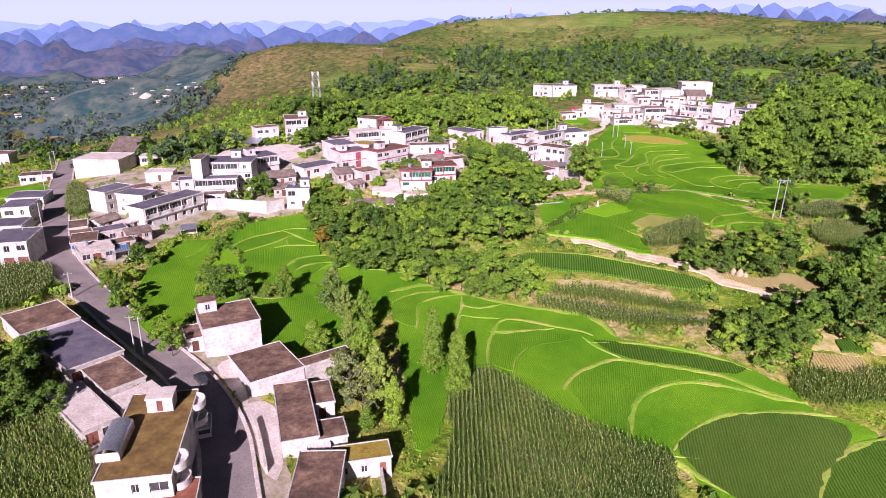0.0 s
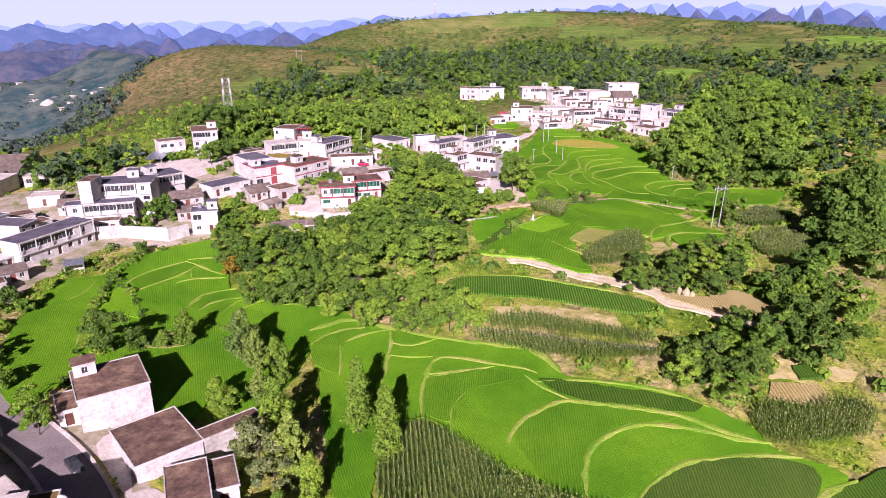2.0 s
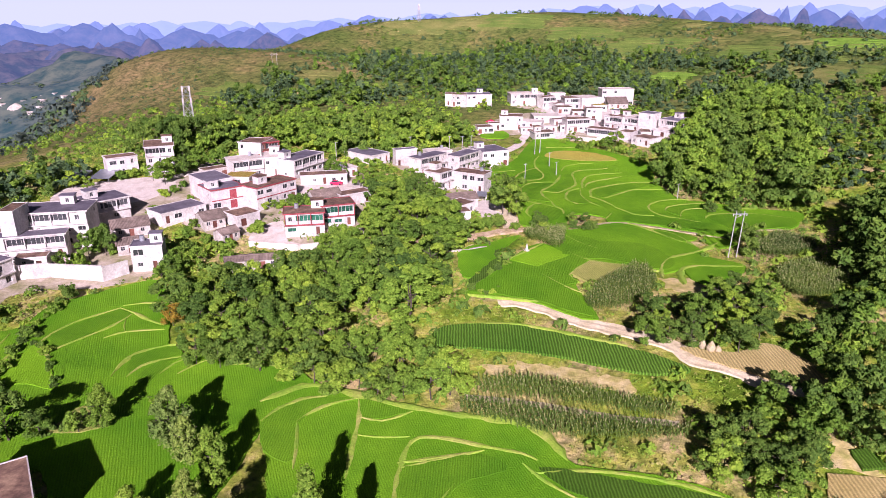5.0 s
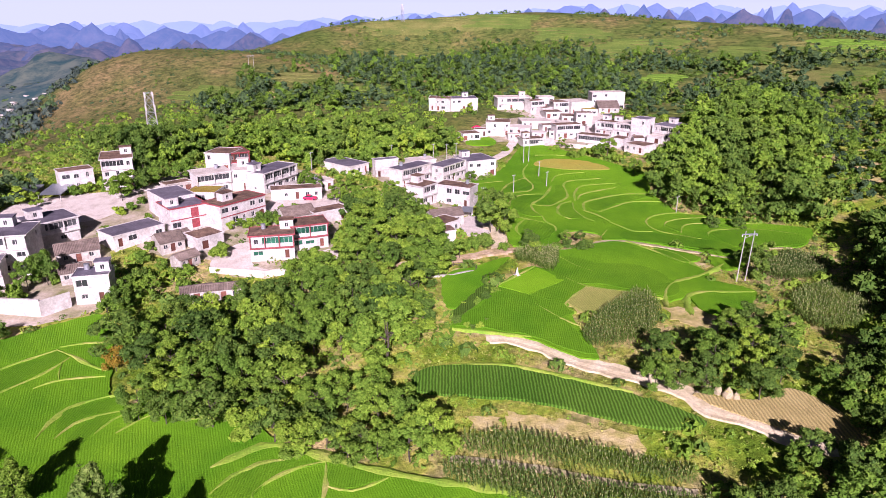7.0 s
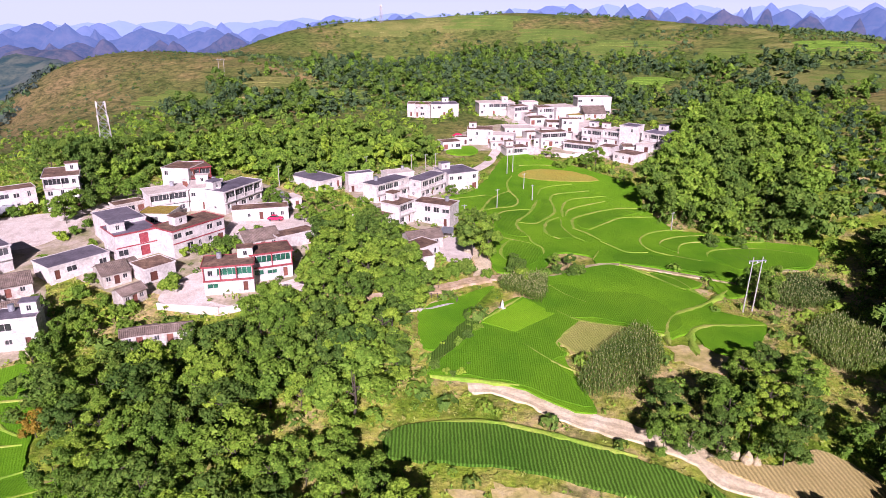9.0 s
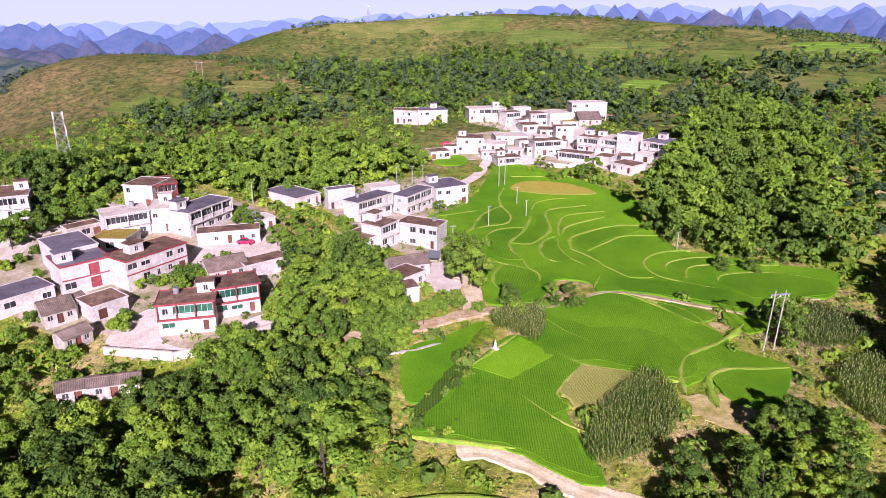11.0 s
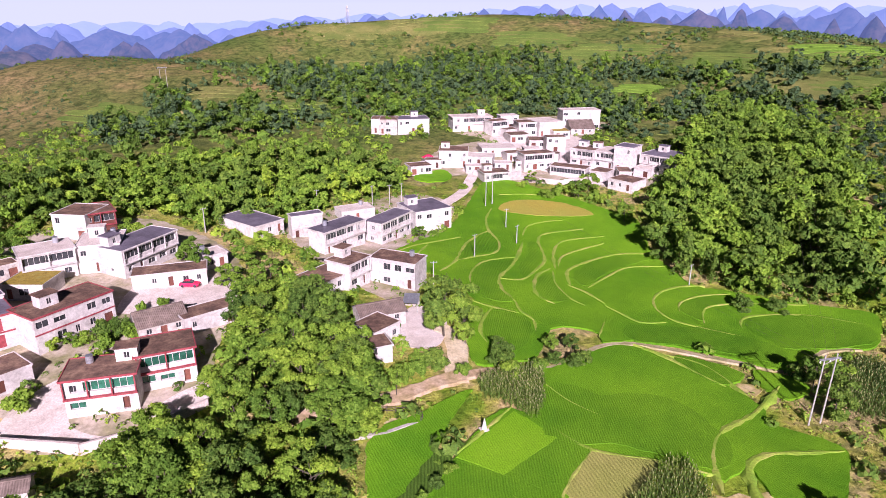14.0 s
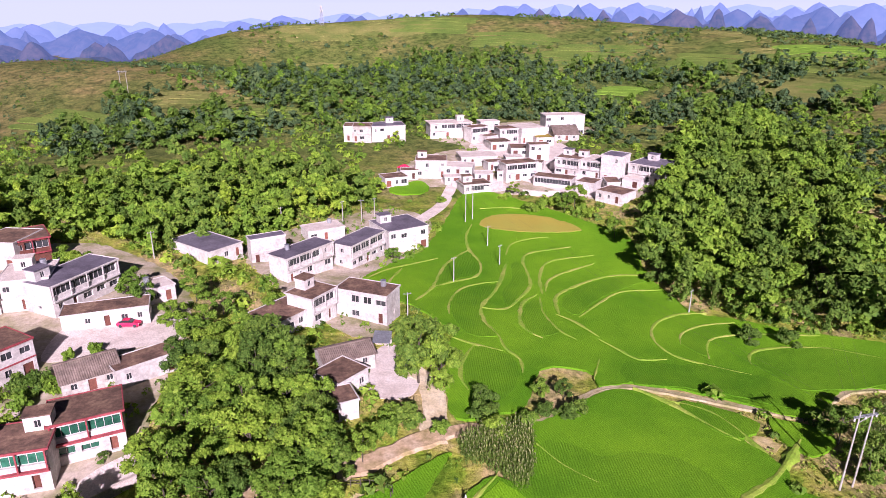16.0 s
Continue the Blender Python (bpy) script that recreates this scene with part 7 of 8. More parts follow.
tree(-13.1, 102.4, 12.0, 'poplar', 0.85)
tree(-9.6, 95.7, 10.0, 'poplar', 0.9)
tree(-17.9, 104.5, 10.0, 'dull', 1.05)
tree(-15.4, 99.6, 8.0, 'dull', 1.0)
tree(-28.0, 121.0, 6.5, 'poplar', 1.2)
tree(-25.5, 119.0, 6.0, 'light', 1.0)
tree(-13.8, 93.9, 5.0, 'poplar', 1.3)
tree(-3.6, 115.0, 14.5, 'tall', 0.95)
tree(1.0, 107.8, 14.2, 'tall', 0.95)
tree(-51.3, 138.5, 9.3, 'dark', 1.1)
tree(-47.6, 140.3, 5.5, 'broad', 1.1)
tree(-38.9, 142.8, 8.3, 'poplar', 1.1)
tree(-42.0, 141.0, 5.0, 'light', 1.2)
tree(-55.0, 114.1, 7)
tree(-71.5, 131.8, 6)
tree(-64.2, 123.3, 5)
tree(46.4, 239.5, 13)
tree(49.8, 237.2, 13)
tree(55.4, 231.9, 4)
tree(66.6, 232.5, 4)
tree(70.6, 232.1, 4)
tree(-7.1, 280.2, 7)
tree(5.6, 276.5, 7)
tree(11.6, 269.5, 6)
tree(21.4, 268.4, 5)
tree(43.6, 303.0, 5)
tree(51.4, 301.0, 5)
tree(7.9, 255.1, 7)
tree(30.1, 218.9, 8)
tree(39.8, 228.8, 4)
tree(-65.6, 217.5, 6)
tree(-61.1, 267.1, 8)
tree(-57.2, 275.8, 7)
tree(-16.4, 244.7, 4)
tree(-23.2, 243.4, 3)
tree(117.7, 336.6, 8)
tree(102.6, 354.8, 5)
tree(72.4, 427.3, 6)
tree(58.6, 434.8, 8)
tree(106.1, 203.6, 8)
tree(-43.8, 223.3, 4.6, 'shrub')
tree(-38.6, 220.5, 3.4, 'shrub')
tree(-34.4, 215.9, 3.4, 'shrub')
tree(-32.0, 217.1, 3.4, 'shrub')
tree(-65.2, 211.0, 8.0, 'broad')
tree(-62.1, 213.7, 8.0, 'broad')
tree(-41.9, 208.9, 4.6, 'shrub')
tree(-43.1, 199.5, 5.8, 'broad')
tree(-44.1, 197.1, 5.8, 'broad')
tree(-39.7, 193.4, 5.8, 'broad')
tree(-60.2, 214.7, 3.4, 'shrub')
tree(-40.5, 214.9, 3.4, 'shrub')
tree(-66.7, 207.6, 4.6, 'shrub')
tree(-26.1, 225.2, 4.6, 'shrub')
tree(-26.0, 242.3, 3.4, 'shrub')
tree(-20.9, 243.3, 3.4, 'shrub')
tree(-17.5, 245.5, 4.6, 'shrub')
tree(-15.2, 245.9, 4.6, 'shrub')
tree(-12.9, 244.7, 3.4, 'shrub')
tree(-15.7, 234.6, 4.6, 'shrub')
tree(-13.1, 254.9, 2.9, 'shrub')
tree(-9.3, 256.3, 2.9, 'shrub')
tree(21.4, 273.0, 5.8, 'broad')
tree(34.9, 243.0, 3.4, 'shrub')
tree(36.1, 224.5, 4.6, 'shrub')
tree(39.2, 225.4, 4.6, 'shrub')
tree(42.3, 227.8, 4.6, 'shrub')
tree(34.4, 220.2, 5.8, 'broad')
tree(30.2, 217.2, 6.9, 'broad')
tree(-76.6, 136.9, 5.8, 'broad')
tree(-69.0, 130.0, 5.8, 'broad')
tree(-71.0, 128.7, 4.6, 'shrub')
tree(-63.6, 122.9, 4.6, 'shrub')
tree(-52.2, 110.3, 5.8, 'broad')
tree(-80.7, 159.5, 4.6, 'shrub')
tree(-74.8, 154.2, 4.6, 'shrub')
tree(-74.3, 159.4, 3.4, 'shrub')
tree(-75.7, 168.2, 3.4, 'shrub')
tree(-53.8, 125.1, 3.4, 'shrub')
tree(-63.7, 215.1, 8.0, 'broad')
tree(-69.0, 204.0, 5.8, 'broad')
tree(-64.8, 204.6, 4.6, 'shrub')
tree(-62.3, 189.7, 4.6, 'shrub')
tree(-123.9, 183.5, 6.9, 'broad')
tree(-72.9, 97.1, 8.0, 'broad')
tree(-2.6, 204.8, 9.2, 'broad')
tree(0.0, 200.6, 9.2, 'broad')
tree(4.3, 208.3, 9.2, 'broad')
tree(55.0, 227.2, 4.6, 'shrub')
tree(61.7, 225.9, 3.4, 'shrub')
tree(65.4, 227.4, 3.4, 'shrub')
tree(69.0, 226.3, 3.4, 'shrub')
tree(34.7, 196.1, 2.3, 'shrub')
tree(37.1, 198.4, 2.3, 'shrub')
tree(39.6, 200.9, 2.3, 'shrub')
tree(-59.6, 152.0, 2.9, 'shrub')
tree(-61.9, 159.5, 2.9, 'shrub')
tree(-57.7, 145.0, 2.9, 'shrub')
tree(-56.5, 140.0, 2.9, 'shrub')
tree(-63.1, 165.7, 2.9, 'shrub')
tree(-62.8, 172.5, 2.9, 'shrub')
tree(117.6, 246.0, 4.6, 'shrub')
tree(124.2, 242.5, 4.6, 'shrub')
tree(59.7, 158.4, 6.9, 'broad')
tree(64.5, 162.9, 5.8, 'broad')
tree(47.1, 224.9, 3.4, 'shrub')
tree(57.3, 231.6, 3.4, 'shrub')
tree(108.9, 211.8, 8.0, 'broad')
tree(115.0, 213.6, 6.9, 'broad')
tree(23.5, 210.0, 8.0, 'broad')
tree(26.0, 214.6, 8.0, 'broad')
tree(117.9, 308.0, 6.9, 'broad')
tree(112.6, 333.3, 6.9, 'broad')
tree(106.9, 338.5, 4.6, 'shrub')
tree(102.5, 337.2, 4.6, 'shrub')
tree(117.4, 326.3, 4.6, 'shrub')
tree(97.1, 350.4, 3.4, 'shrub')
tree(111.3, 339.7, 4.6, 'shrub')
tree(75.7, 352.3, 3.4, 'shrub')
tree(55.7, 223.4, 4.6, 'shrub')
tree(60.9, 224.5, 3.4, 'shrub')
tree(71.4, 227.1, 3.4, 'shrub')
tree(-62.3, 273.5, 7.7, 'broad')
tree(-59.8, 276.2, 7.7, 'broad')
tree(-66.3, 272.1, 5.5, 'broad')
tree(-74.9, 277.4, 4.4, 'shrub')
tree(-77.4, 275.1, 4.4, 'shrub')
tree(-59.7, 286.0, 8.8, 'broad')
tree(-84.9, 265.6, 5.5, 'broad')
tree(-91.4, 270.2, 6.6, 'broad')
tree(-53.4, 281.6, 8.8, 'broad')
tree(-48.3, 281.4, 7.7, 'broad')
tree(-45.5, 284.8, 7.7, 'broad')
tree(-55.8, 282.7, 5.5, 'broad')
tree(-54.3, 263.1, 3.3, 'shrub')
tree(-56.2, 258.5, 3.3, 'shrub')
tree(-58.5, 255.5, 3.3, 'shrub')
tree(-49.5, 250.3, 2.8, 'shrub')
tree(-20.0, 289.0, 7.7, 'broad')
tree(-17.0, 289.8, 6.6, 'broad')
tree(-23.6, 293.5, 6.6, 'broad')
tree(-8.2, 279.0, 5.5, 'broad')
tree(-3.9, 273.4, 6.6, 'broad')
tree(2.7, 264.8, 6.6, 'broad')
tree(5.3, 259.7, 6.6, 'broad')
tree(9.1, 261.7, 6.6, 'broad')
tree(-28.7, 290.5, 4.4, 'shrub')
tree(15.8, 254.3, 7.7, 'broad')
tree(19.2, 243.7, 8.8, 'broad')
tree(23.8, 243.2, 8.8, 'broad')
tree(-16.8, 241.6, 3.9, 'shrub')
tree(-13.9, 245.7, 3.9, 'shrub')
tree(-26.1, 227.5, 3.3, 'shrub')
tree(-43.8, 230.5, 3.3, 'shrub')
tree(-51.4, 219.3, 4.4, 'shrub')
tree(-43.1, 207.9, 5.5, 'broad')
tree(-37.8, 207.4, 5.5, 'broad')
tree(-30.9, 208.5, 4.4, 'shrub')
tree(-42.2, 200.1, 6.6, 'broad')
tree(-42.0, 213.9, 4.4, 'shrub')
tree(-70, 312, 15.0, 'dark')
tree(-63, 309, 15.0, 'dark')
tree(-57, 314, 15.0, 'dark')
tree(-77, 317, 15.0, 'dark')
tree(-50, 318, 15.0, 'dark')
tree(-84, 322, 15.0, 'dark')
tree(-67, 317, 15, 'dark')
tree(-61, 318, 14, 'dark')
tree(-72, 319, 14, 'dark')
tree(-37.0, 178.5, 6, 'rust')
tree(-4.7, 211.5, 8, 'feather')
tree(-2.5, 211.6, 9, 'feather')
tree(-0.0, 210.7, 8, 'feather')
tree(2.1, 209.0, 7, 'feather')

# ---- poles ----
pole(79.4, 333.0, 11)
pole(82.2, 335.0, 11)
pole(64.2, 286.5, 7)
pole(80.5, 312.2, 6.5)
pole(79.6, 297.9, 6)
pole(113.2, 261.1, 6)
pole(-58.9, 109.7, 8)
pole(-57.3, 109.6, 8)
pole(-82.5, 131.9, 6)
pole(-108.3, 158.5, 8)
pole(-119.3, 183.3, 7)
pole(-144.6, 227.8, 8)
pole(-183.7, 297.7, 8)
pole(-184.4, 302.5, 8)
pole(48.7, 263.5, 7)
pole(-6.8, 302.5, 7)
pole(23.4, 326.9, 7)
pole(41.3, 335.0, 7)
pole(47.2, 336.8, 7)
pole(51.5, 338.9, 7)

# ---- far valley houses ----
far_house(-446, 894)
far_house(-468, 912)
far_house(-497, 960)
far_house(-348, 926)
far_house(-398, 921)
far_house(-426, 924)
far_house(-454, 903)
far_house(-497, 962)
far_house(-506, 959)
far_house(-421, 895)
far_house(-458, 971)
far_house(-440, 892)
far_house(-480, 919)
far_house(-432, 913)
far_house(-437, 911)
far_house(-414, 911)
far_house(-352, 899)
far_house(-515, 1015)
far_house(-348, 903)
far_house(-451, 895)
far_house(-400, 902)
far_house(-365, 925)
far_house(-429, 898)
far_house(-465, 908)
far_house(-473, 913)
far_house(-375, 883)
far_house(-380, 868)
far_house(-559, 917)
far_house(-459, 876)
far_house(-533, 817)
far_house(-456, 858)
far_house(-544, 900)
far_house(-577, 872)
far_house(-521, 878)
far_house(-930, 1729)
far_house(-931, 1758)
far_house(-490, 953)
far_house(-866, 1746)
far_house(-480, 984)
far_house(-474, 895)
far_house(-464, 890)
far_house(-452, 895)
far_house(-438, 944)
far_house(-416, 939)
far_house(-402, 923)
far_house(-398, 935)
far_house(-382, 914)
far_house(-381, 930)
far_house(-367, 913)
far_house(-351, 902)
far_house(-347, 913)
far_house(-336, 892)
far_house(-368, 939)
far_house(-376, 896)
far_house(-750, 1985)
far_house(-754, 2043)
far_house(-724, 2005)
far_house(-721, 2044)
far_house(-685, 1988)
far_house(-1348, 2137)
far_house(-483, 836)
far_house(-479, 842)
far_house(-579, 913)


# ---- other things ----
def rod(bm, a, b, r, seg=6):
    a, b = Vector(a), Vector(b)
    d = (b - a)
    m = Matrix.Translation((a + b) / 2) @ d.to_track_quat("Z", "Y").to_matrix().to_4x4()
    bmesh.ops.create_cone(bm, cap_ends=True, segments=seg, radius1=r, radius2=r, depth=d.length, matrix=m)


def h_frame(x, y, rot, h, gap, lean=0.0):
    ob = new("power_pole")
    ob.matrix_world = pose(x, y, gz(x, y), 0, lean, rot)
    tagged(ob, "pair of tall concrete poles joined by a steel crossarm", "power pole", "power poles")
    for s in (-1, 1):
        bm = bmesh.new()
        bmesh.ops.create_cone(bm, cap_ends=True, segments=12, radius1=0.16, radius2=0.11, depth=h + 0.8, matrix=Matrix.Translation((s * gap / 2, 0, h / 2 - 0.4)))
        part("shaft", bm, M_POLE, ob)
    arm = part("crossarm", boxes((-gap / 2 - 0.9, gap / 2 + 0.9, -0.2, -0.1, h - 0.9, h - 0.75), (-gap / 2 - 0.9, gap / 2 + 0.9, 0.1, 0.2, h - 0.9, h - 0.75)), M_STEEL, ob)
    for u in (-gap / 2 - 0.8, 0, gap / 2 + 0.8):
        ib = bmesh.new()
        for k in range(3):
            bmesh.ops.create_cone(ib, cap_ends=True, segments=10, radius1=0.14, radius2=0.08, depth=0.12, matrix=Matrix.Translation((u, 0, h - 1.0 - 0.15 * k)))
        part("insulator", ib, M_PLASTER, arm)
    bm = bmesh.new()
    rod(bm, (-gap / 2, 0, h * 0.86), (gap / 2, 0, h * 0.93), 0.05)
    part("brace", bm, M_POLE, ob)


def wire(points, sag=1.2):
    cu = bpy.data.curves.new("power_line", "CURVE")
    cu.dimensions, cu.bevel_depth, cu.bevel_resolution = "3D", 0.015, 0
    path = [Vector(points[0])]
    for a, b in zip(points, points[1:]):
        a, b = Vector(a), Vector(b)
        path += [a.lerp(b, k / 8) - Vector((0, 0, sag * 4 * k / 8 * (1 - k / 8))) for k in range(1, 9)]
    sp = cu.splines.new("POLY")
    sp.points.add(len(path) - 1)
    for q, p in zip(sp.points, path):
        q.co = (*p, 1)
    ob = new("power_line_curve", cu)
    me = bpy.data.meshes.new_from_object(ob)
    bpy.data.objects.remove(ob)
    me.materials.append(M_BARK)
    tagged(new("power_line", me), "thin sagging overhead power line", "power line", "power lines")


def lattice_tower(x, y, z, h, base, top):
    ob = new("lattice_tower")
    ob.matrix_world = pose(x, y, z, 0, 0, 20)
    tagged(ob, "pale steel lattice telecom tower on the hillside", "tower")

    def corner(k, u):
        w = (base + (top - base) * u) / 2
        return Vector((w * (-1 if k in (0, 3) else 1), w * (-1 if k < 2 else 1), h * u))

    for k in range(4):
        bm = bmesh.new()
        rod(bm, corner(k, 0), corner(k, 1), 0.11)
        part("leg", bm, M_POLE, ob)
    for k in range(4):
        for i in range(7):
            a, b = i / 7, (i + 1) / 7
            for p, q in ((corner(k, a), corner((k + 1) % 4, b)), (corner((k + 1) % 4, a), corner(k, b)), (corner(k, b), corner((k + 1) % 4, b))):
                bm = bmesh.new()
                rod(bm, p, q, 0.065, 4)
                part("brace", bm, M_STEEL, ob)
    for u in (0.78, 0.97):
        for k in range(4):
            c = corner(k, u)
            part("antenna", boxes((c.x - 0.22, c.x + 0.22, c.y - 0.12, c.y + 0.12, c.z - 1.0, c.z + 1.0)), M_PLASTER, ob)


def arc_box(bm, length, r, thick, seg=12):
    """A half-barrel sheet along y."""
    rows = []
    for i in range(seg + 1):
        a = math.pi * i / seg
        rows.append([bm.verts.new((q * math.cos(a), y, q * math.sin(a) * 0.6)) for q in (r, r - thick) for y in (-length / 2, length / 2)])
    for p, q in zip(rows, rows[1:]):
        bm.faces.new((p[0], q[0], q[1], p[1]))
        bm.faces.new((p[2], p[3], q[3], q[2]))
        bm.faces.new((p[0], p[2], q[2], q[0]))
        bm.faces.new((p[1], q[1], q[3], p[3]))


def barrel_roof(x, y, z, rot, w, length):
    ob = new("barrel_canopy")
    ob.matrix_world = pose(x, y, z, 0, 0, rot)
    tagged(ob, "shiny curved sheet-metal canopy on a flat roof", "canopy")
    bm = bmesh.new()
    arc_box(bm, length, w / 2, 0.04)
    bm.transform(Matrix.Translation((0, 0, 1.0)))
    part("sheet", bm, M_STEEL, ob)
    for s in (-1, 1):
        part("side_wall", boxes((s * (w / 2 - 0.08) - 0.07, s * (w / 2 - 0.08) + 0.07, -length / 2, length / 2, 0, 1.0)), M_PLASTER, ob)
    part("end_wall", boxes((-w / 2 + 0.15, w / 2 - 0.15, -length / 2 + 0.02, -length / 2 + 0.14, 0, 1.3)), M_PLASTER, ob)


def roof_room(x, y, z, rot, w, d, h):
    ob = new("roof_room")
    ob.matrix_world = pose(x, y, z, 0, 0, rot)
    tagged(ob, "small white box room standing on a flat roof", "roof room")
    bm = bmesh.new()
    fm = Matrix.Translation((0, -d / 2, 0))
    wall_face(bm, fm, w, 0, h, [(-0.4, 0.4, 0.1, 1.9)], 0.2)
    for m, l in ((Matrix.Translation((w / 2, 0, 0)) @ pose(0, 0, 0, 0, 0, 90), d), (Matrix.Translation((-w / 2, 0, 0)) @ pose(0, 0, 0, 0, 0, -90), d), (Matrix.Translation((0, d / 2, 0)) @ pose(0, 0, 0, 0, 0, 180), w)):
        wall_face(bm, m, l, 0, h, [], 0.2)
    part("wall", bm, M_PLASTER, ob)
    part("door", boxes((-0.4, 0.4, -d / 2 + 0.12, -d / 2 + 0.18, 0.1, 1.9)), M_DOOR, ob)
    part("roof", boxes((-w / 2 - 0.15, w / 2 + 0.15, -d / 2 - 0.15, d / 2 + 0.15, h + 0.002, h + 0.16)), M_CONCRETE, ob)


def car(x, y, rot, paint, label):
    ob = new("car")
    ob.matrix_world = pose(x, y, gz(x, y) + 0.23, 0, 0, rot)
    tagged(ob, label, "car", "parked vehicles")

    def loft(sections):
        bm = bmesh.new()
        rings = []
        for yy, w, z0, z1 in sections:
            rings.append([bm.verts.new(p) for p in ((-w, yy, z0), (-w * 1.03, yy, (z0 + z1) / 2), (-w * 0.93, yy, z1), (w * 0.93, yy, z1), (w * 1.03, yy, (z0 + z1) / 2), (w, yy, z0))])
        for p, q in zip(rings, rings[1:]):
            for k in range(6):
                bm.faces.new((p[k], p[(k + 1) % 6], q[(k + 1) % 6], q[k]))
        bm.faces.new(rings[0][::-1])
        bm.faces.new(rings[-1])
        return bm

    part("body", loft([(-2.15, 0.7, 0.35, 0.7), (-1.9, 0.84, 0.25, 0.82), (-0.9, 0.88, 0.22, 0.95), (1.0, 0.88, 0.22, 0.98), (1.9, 0.84, 0.28, 0.92), (2.15, 0.7, 0.4, 0.75)]), paint, ob)
    part("glasshouse", loft([(-0.95, 0.74, 0.94, 0.96), (-0.35, 0.68, 0.94, 1.4), (1.0, 0.68, 0.94, 1.42), (1.7, 0.72, 0.94, 0.96)]), M_GLASS, ob)
    part("roof", boxes((-0.6, 0.6, -0.3, 0.95, 1.4, 1.45)), paint, ob)
    for sx in (-0.8, 0.8):
        for sy in (-1.35, 1.35):
            bm = bmesh.new()
            bmesh.ops.create_cone(bm, cap_ends=True, segments=16, radius1=0.32, radius2=0.32, depth=0.2, matrix=Matrix.Translation((sx, sy, 0.32)) @ pose(0, 0, 0, 0, 90, 0))
            part("wheel", bm, M_GLASS, ob)
    for sx in (-0.55, 0.55):
        part("headlight", boxes((sx - 0.16, sx + 0.16, -2.14, -2.0, 0.6, 0.74)), M_FRAME, ob)


def truck(x, y, rot):
    ob = new("truck")
    ob.matrix_world = pose(x, y, gz(x, y) + 0.23, 0, 0, rot)
    tagged(ob, "small light-grey flatbed truck parked by the shop", "truck", "parked vehicles")
    part("cab", boxes((-0.95, 0.95, -2.9, -1.4, 0.55, 2.15)), M_FRAME, ob)
    part("windscreen", boxes((-0.82, 0.82, -2.93, -2.87, 1.3, 2.0)), M_GLASS, ob)
    part("load_bed", boxes((-1.05, 1.05, -1.3, 3.0, 0.75, 0.9)), M_STEEL, ob)
    for b in ((-1.05, -0.98, -1.3, 3.0, 0.9, 1.35), (0.98, 1.05, -1.3, 3.0, 0.9, 1.35), (-0.98, 0.98, 2.93, 3.0, 0.9, 1.35), (-0.98, 0.98, -1.3, -1.23, 0.9, 1.6)):
        part("side_board", boxes(b), M_FRAME, ob)
    for sx in (-0.85, 0.85):
        for sy in (-2.1, 1.9):
            bm = bmesh.new()
            bmesh.ops.create_cone(bm, cap_ends=True, segments=16, radius1=0.4, radius2=0.4, depth=0.25, matrix=Matrix.Translation((sx, sy, 0.4)) @ pose(0, 0, 0, 0, 90, 0))
            part("wheel", bm, M_GLASS, ob)


def straw_stack(x, y, s):
    ob = new("straw_stack")
    ob.matrix_world = pose(x, y, gz(x, y) + 0.1, 0, 0, 40 * s)
    tagged(ob, "cone-shaped stack of pale dry straw by the track", "straw stack", "straw stacks")
    bm = bmesh.new()
    rng = random.Random(int(x * 10))
    rings = []
    for u, r in ((0, 0.8), (0.35, 0.95), (0.7, 0.6), (0.9, 0.25), (1, 0.06)):
        rings.append([bm.verts.new((r * s * math.cos(6.283 * k / 12) * rng.uniform(0.88, 1.1), r * s * math.sin(6.283 * k / 12) * rng.uniform(0.88, 1.1), u * 2.2 * s)) for k in range(12)])
    for p, q in zip(rings, rings[1:]):
        for k in range(12):
            bm.faces.new((p[k], p[(k + 1) % 12], q[(k + 1) % 12], q[k]))
    bm.faces.new(rings[-1])
    part("straw", bm, M_STRAW, ob)
    tb = bmesh.new()
    bmesh.ops.create_cone(tb, cap_ends=True, segments=10, radius1=0.66 * s, radius2=0.6 * s, depth=0.12, matrix=Matrix.Translation((0, 0, 1.5 * s)))
    part("binding", tb, M_DRY, ob)


def marker(x, y):
    """A small white pointed monument among the paddies."""
    ob = new("stone_marker")
    ob.matrix_world = pose(x, y, gz(x, y) + 0.1, 0, 0, 10)
    tagged(ob, "small white pointed stone marker between paddies", "monument")
    part("base", boxes((-0.7, 0.7, -0.7, 0.7, -0.3, 0.4)), M_CONCRETE, ob)
    bm = bmesh.new()
    bmesh.ops.create_cone(bm, cap_ends=True, segments=8, radius1=0.5, radius2=0.06, depth=1.9, matrix=Matrix.Translation((0, 0, 1.352)))
    part("cone", bm, M_PLASTER, ob)


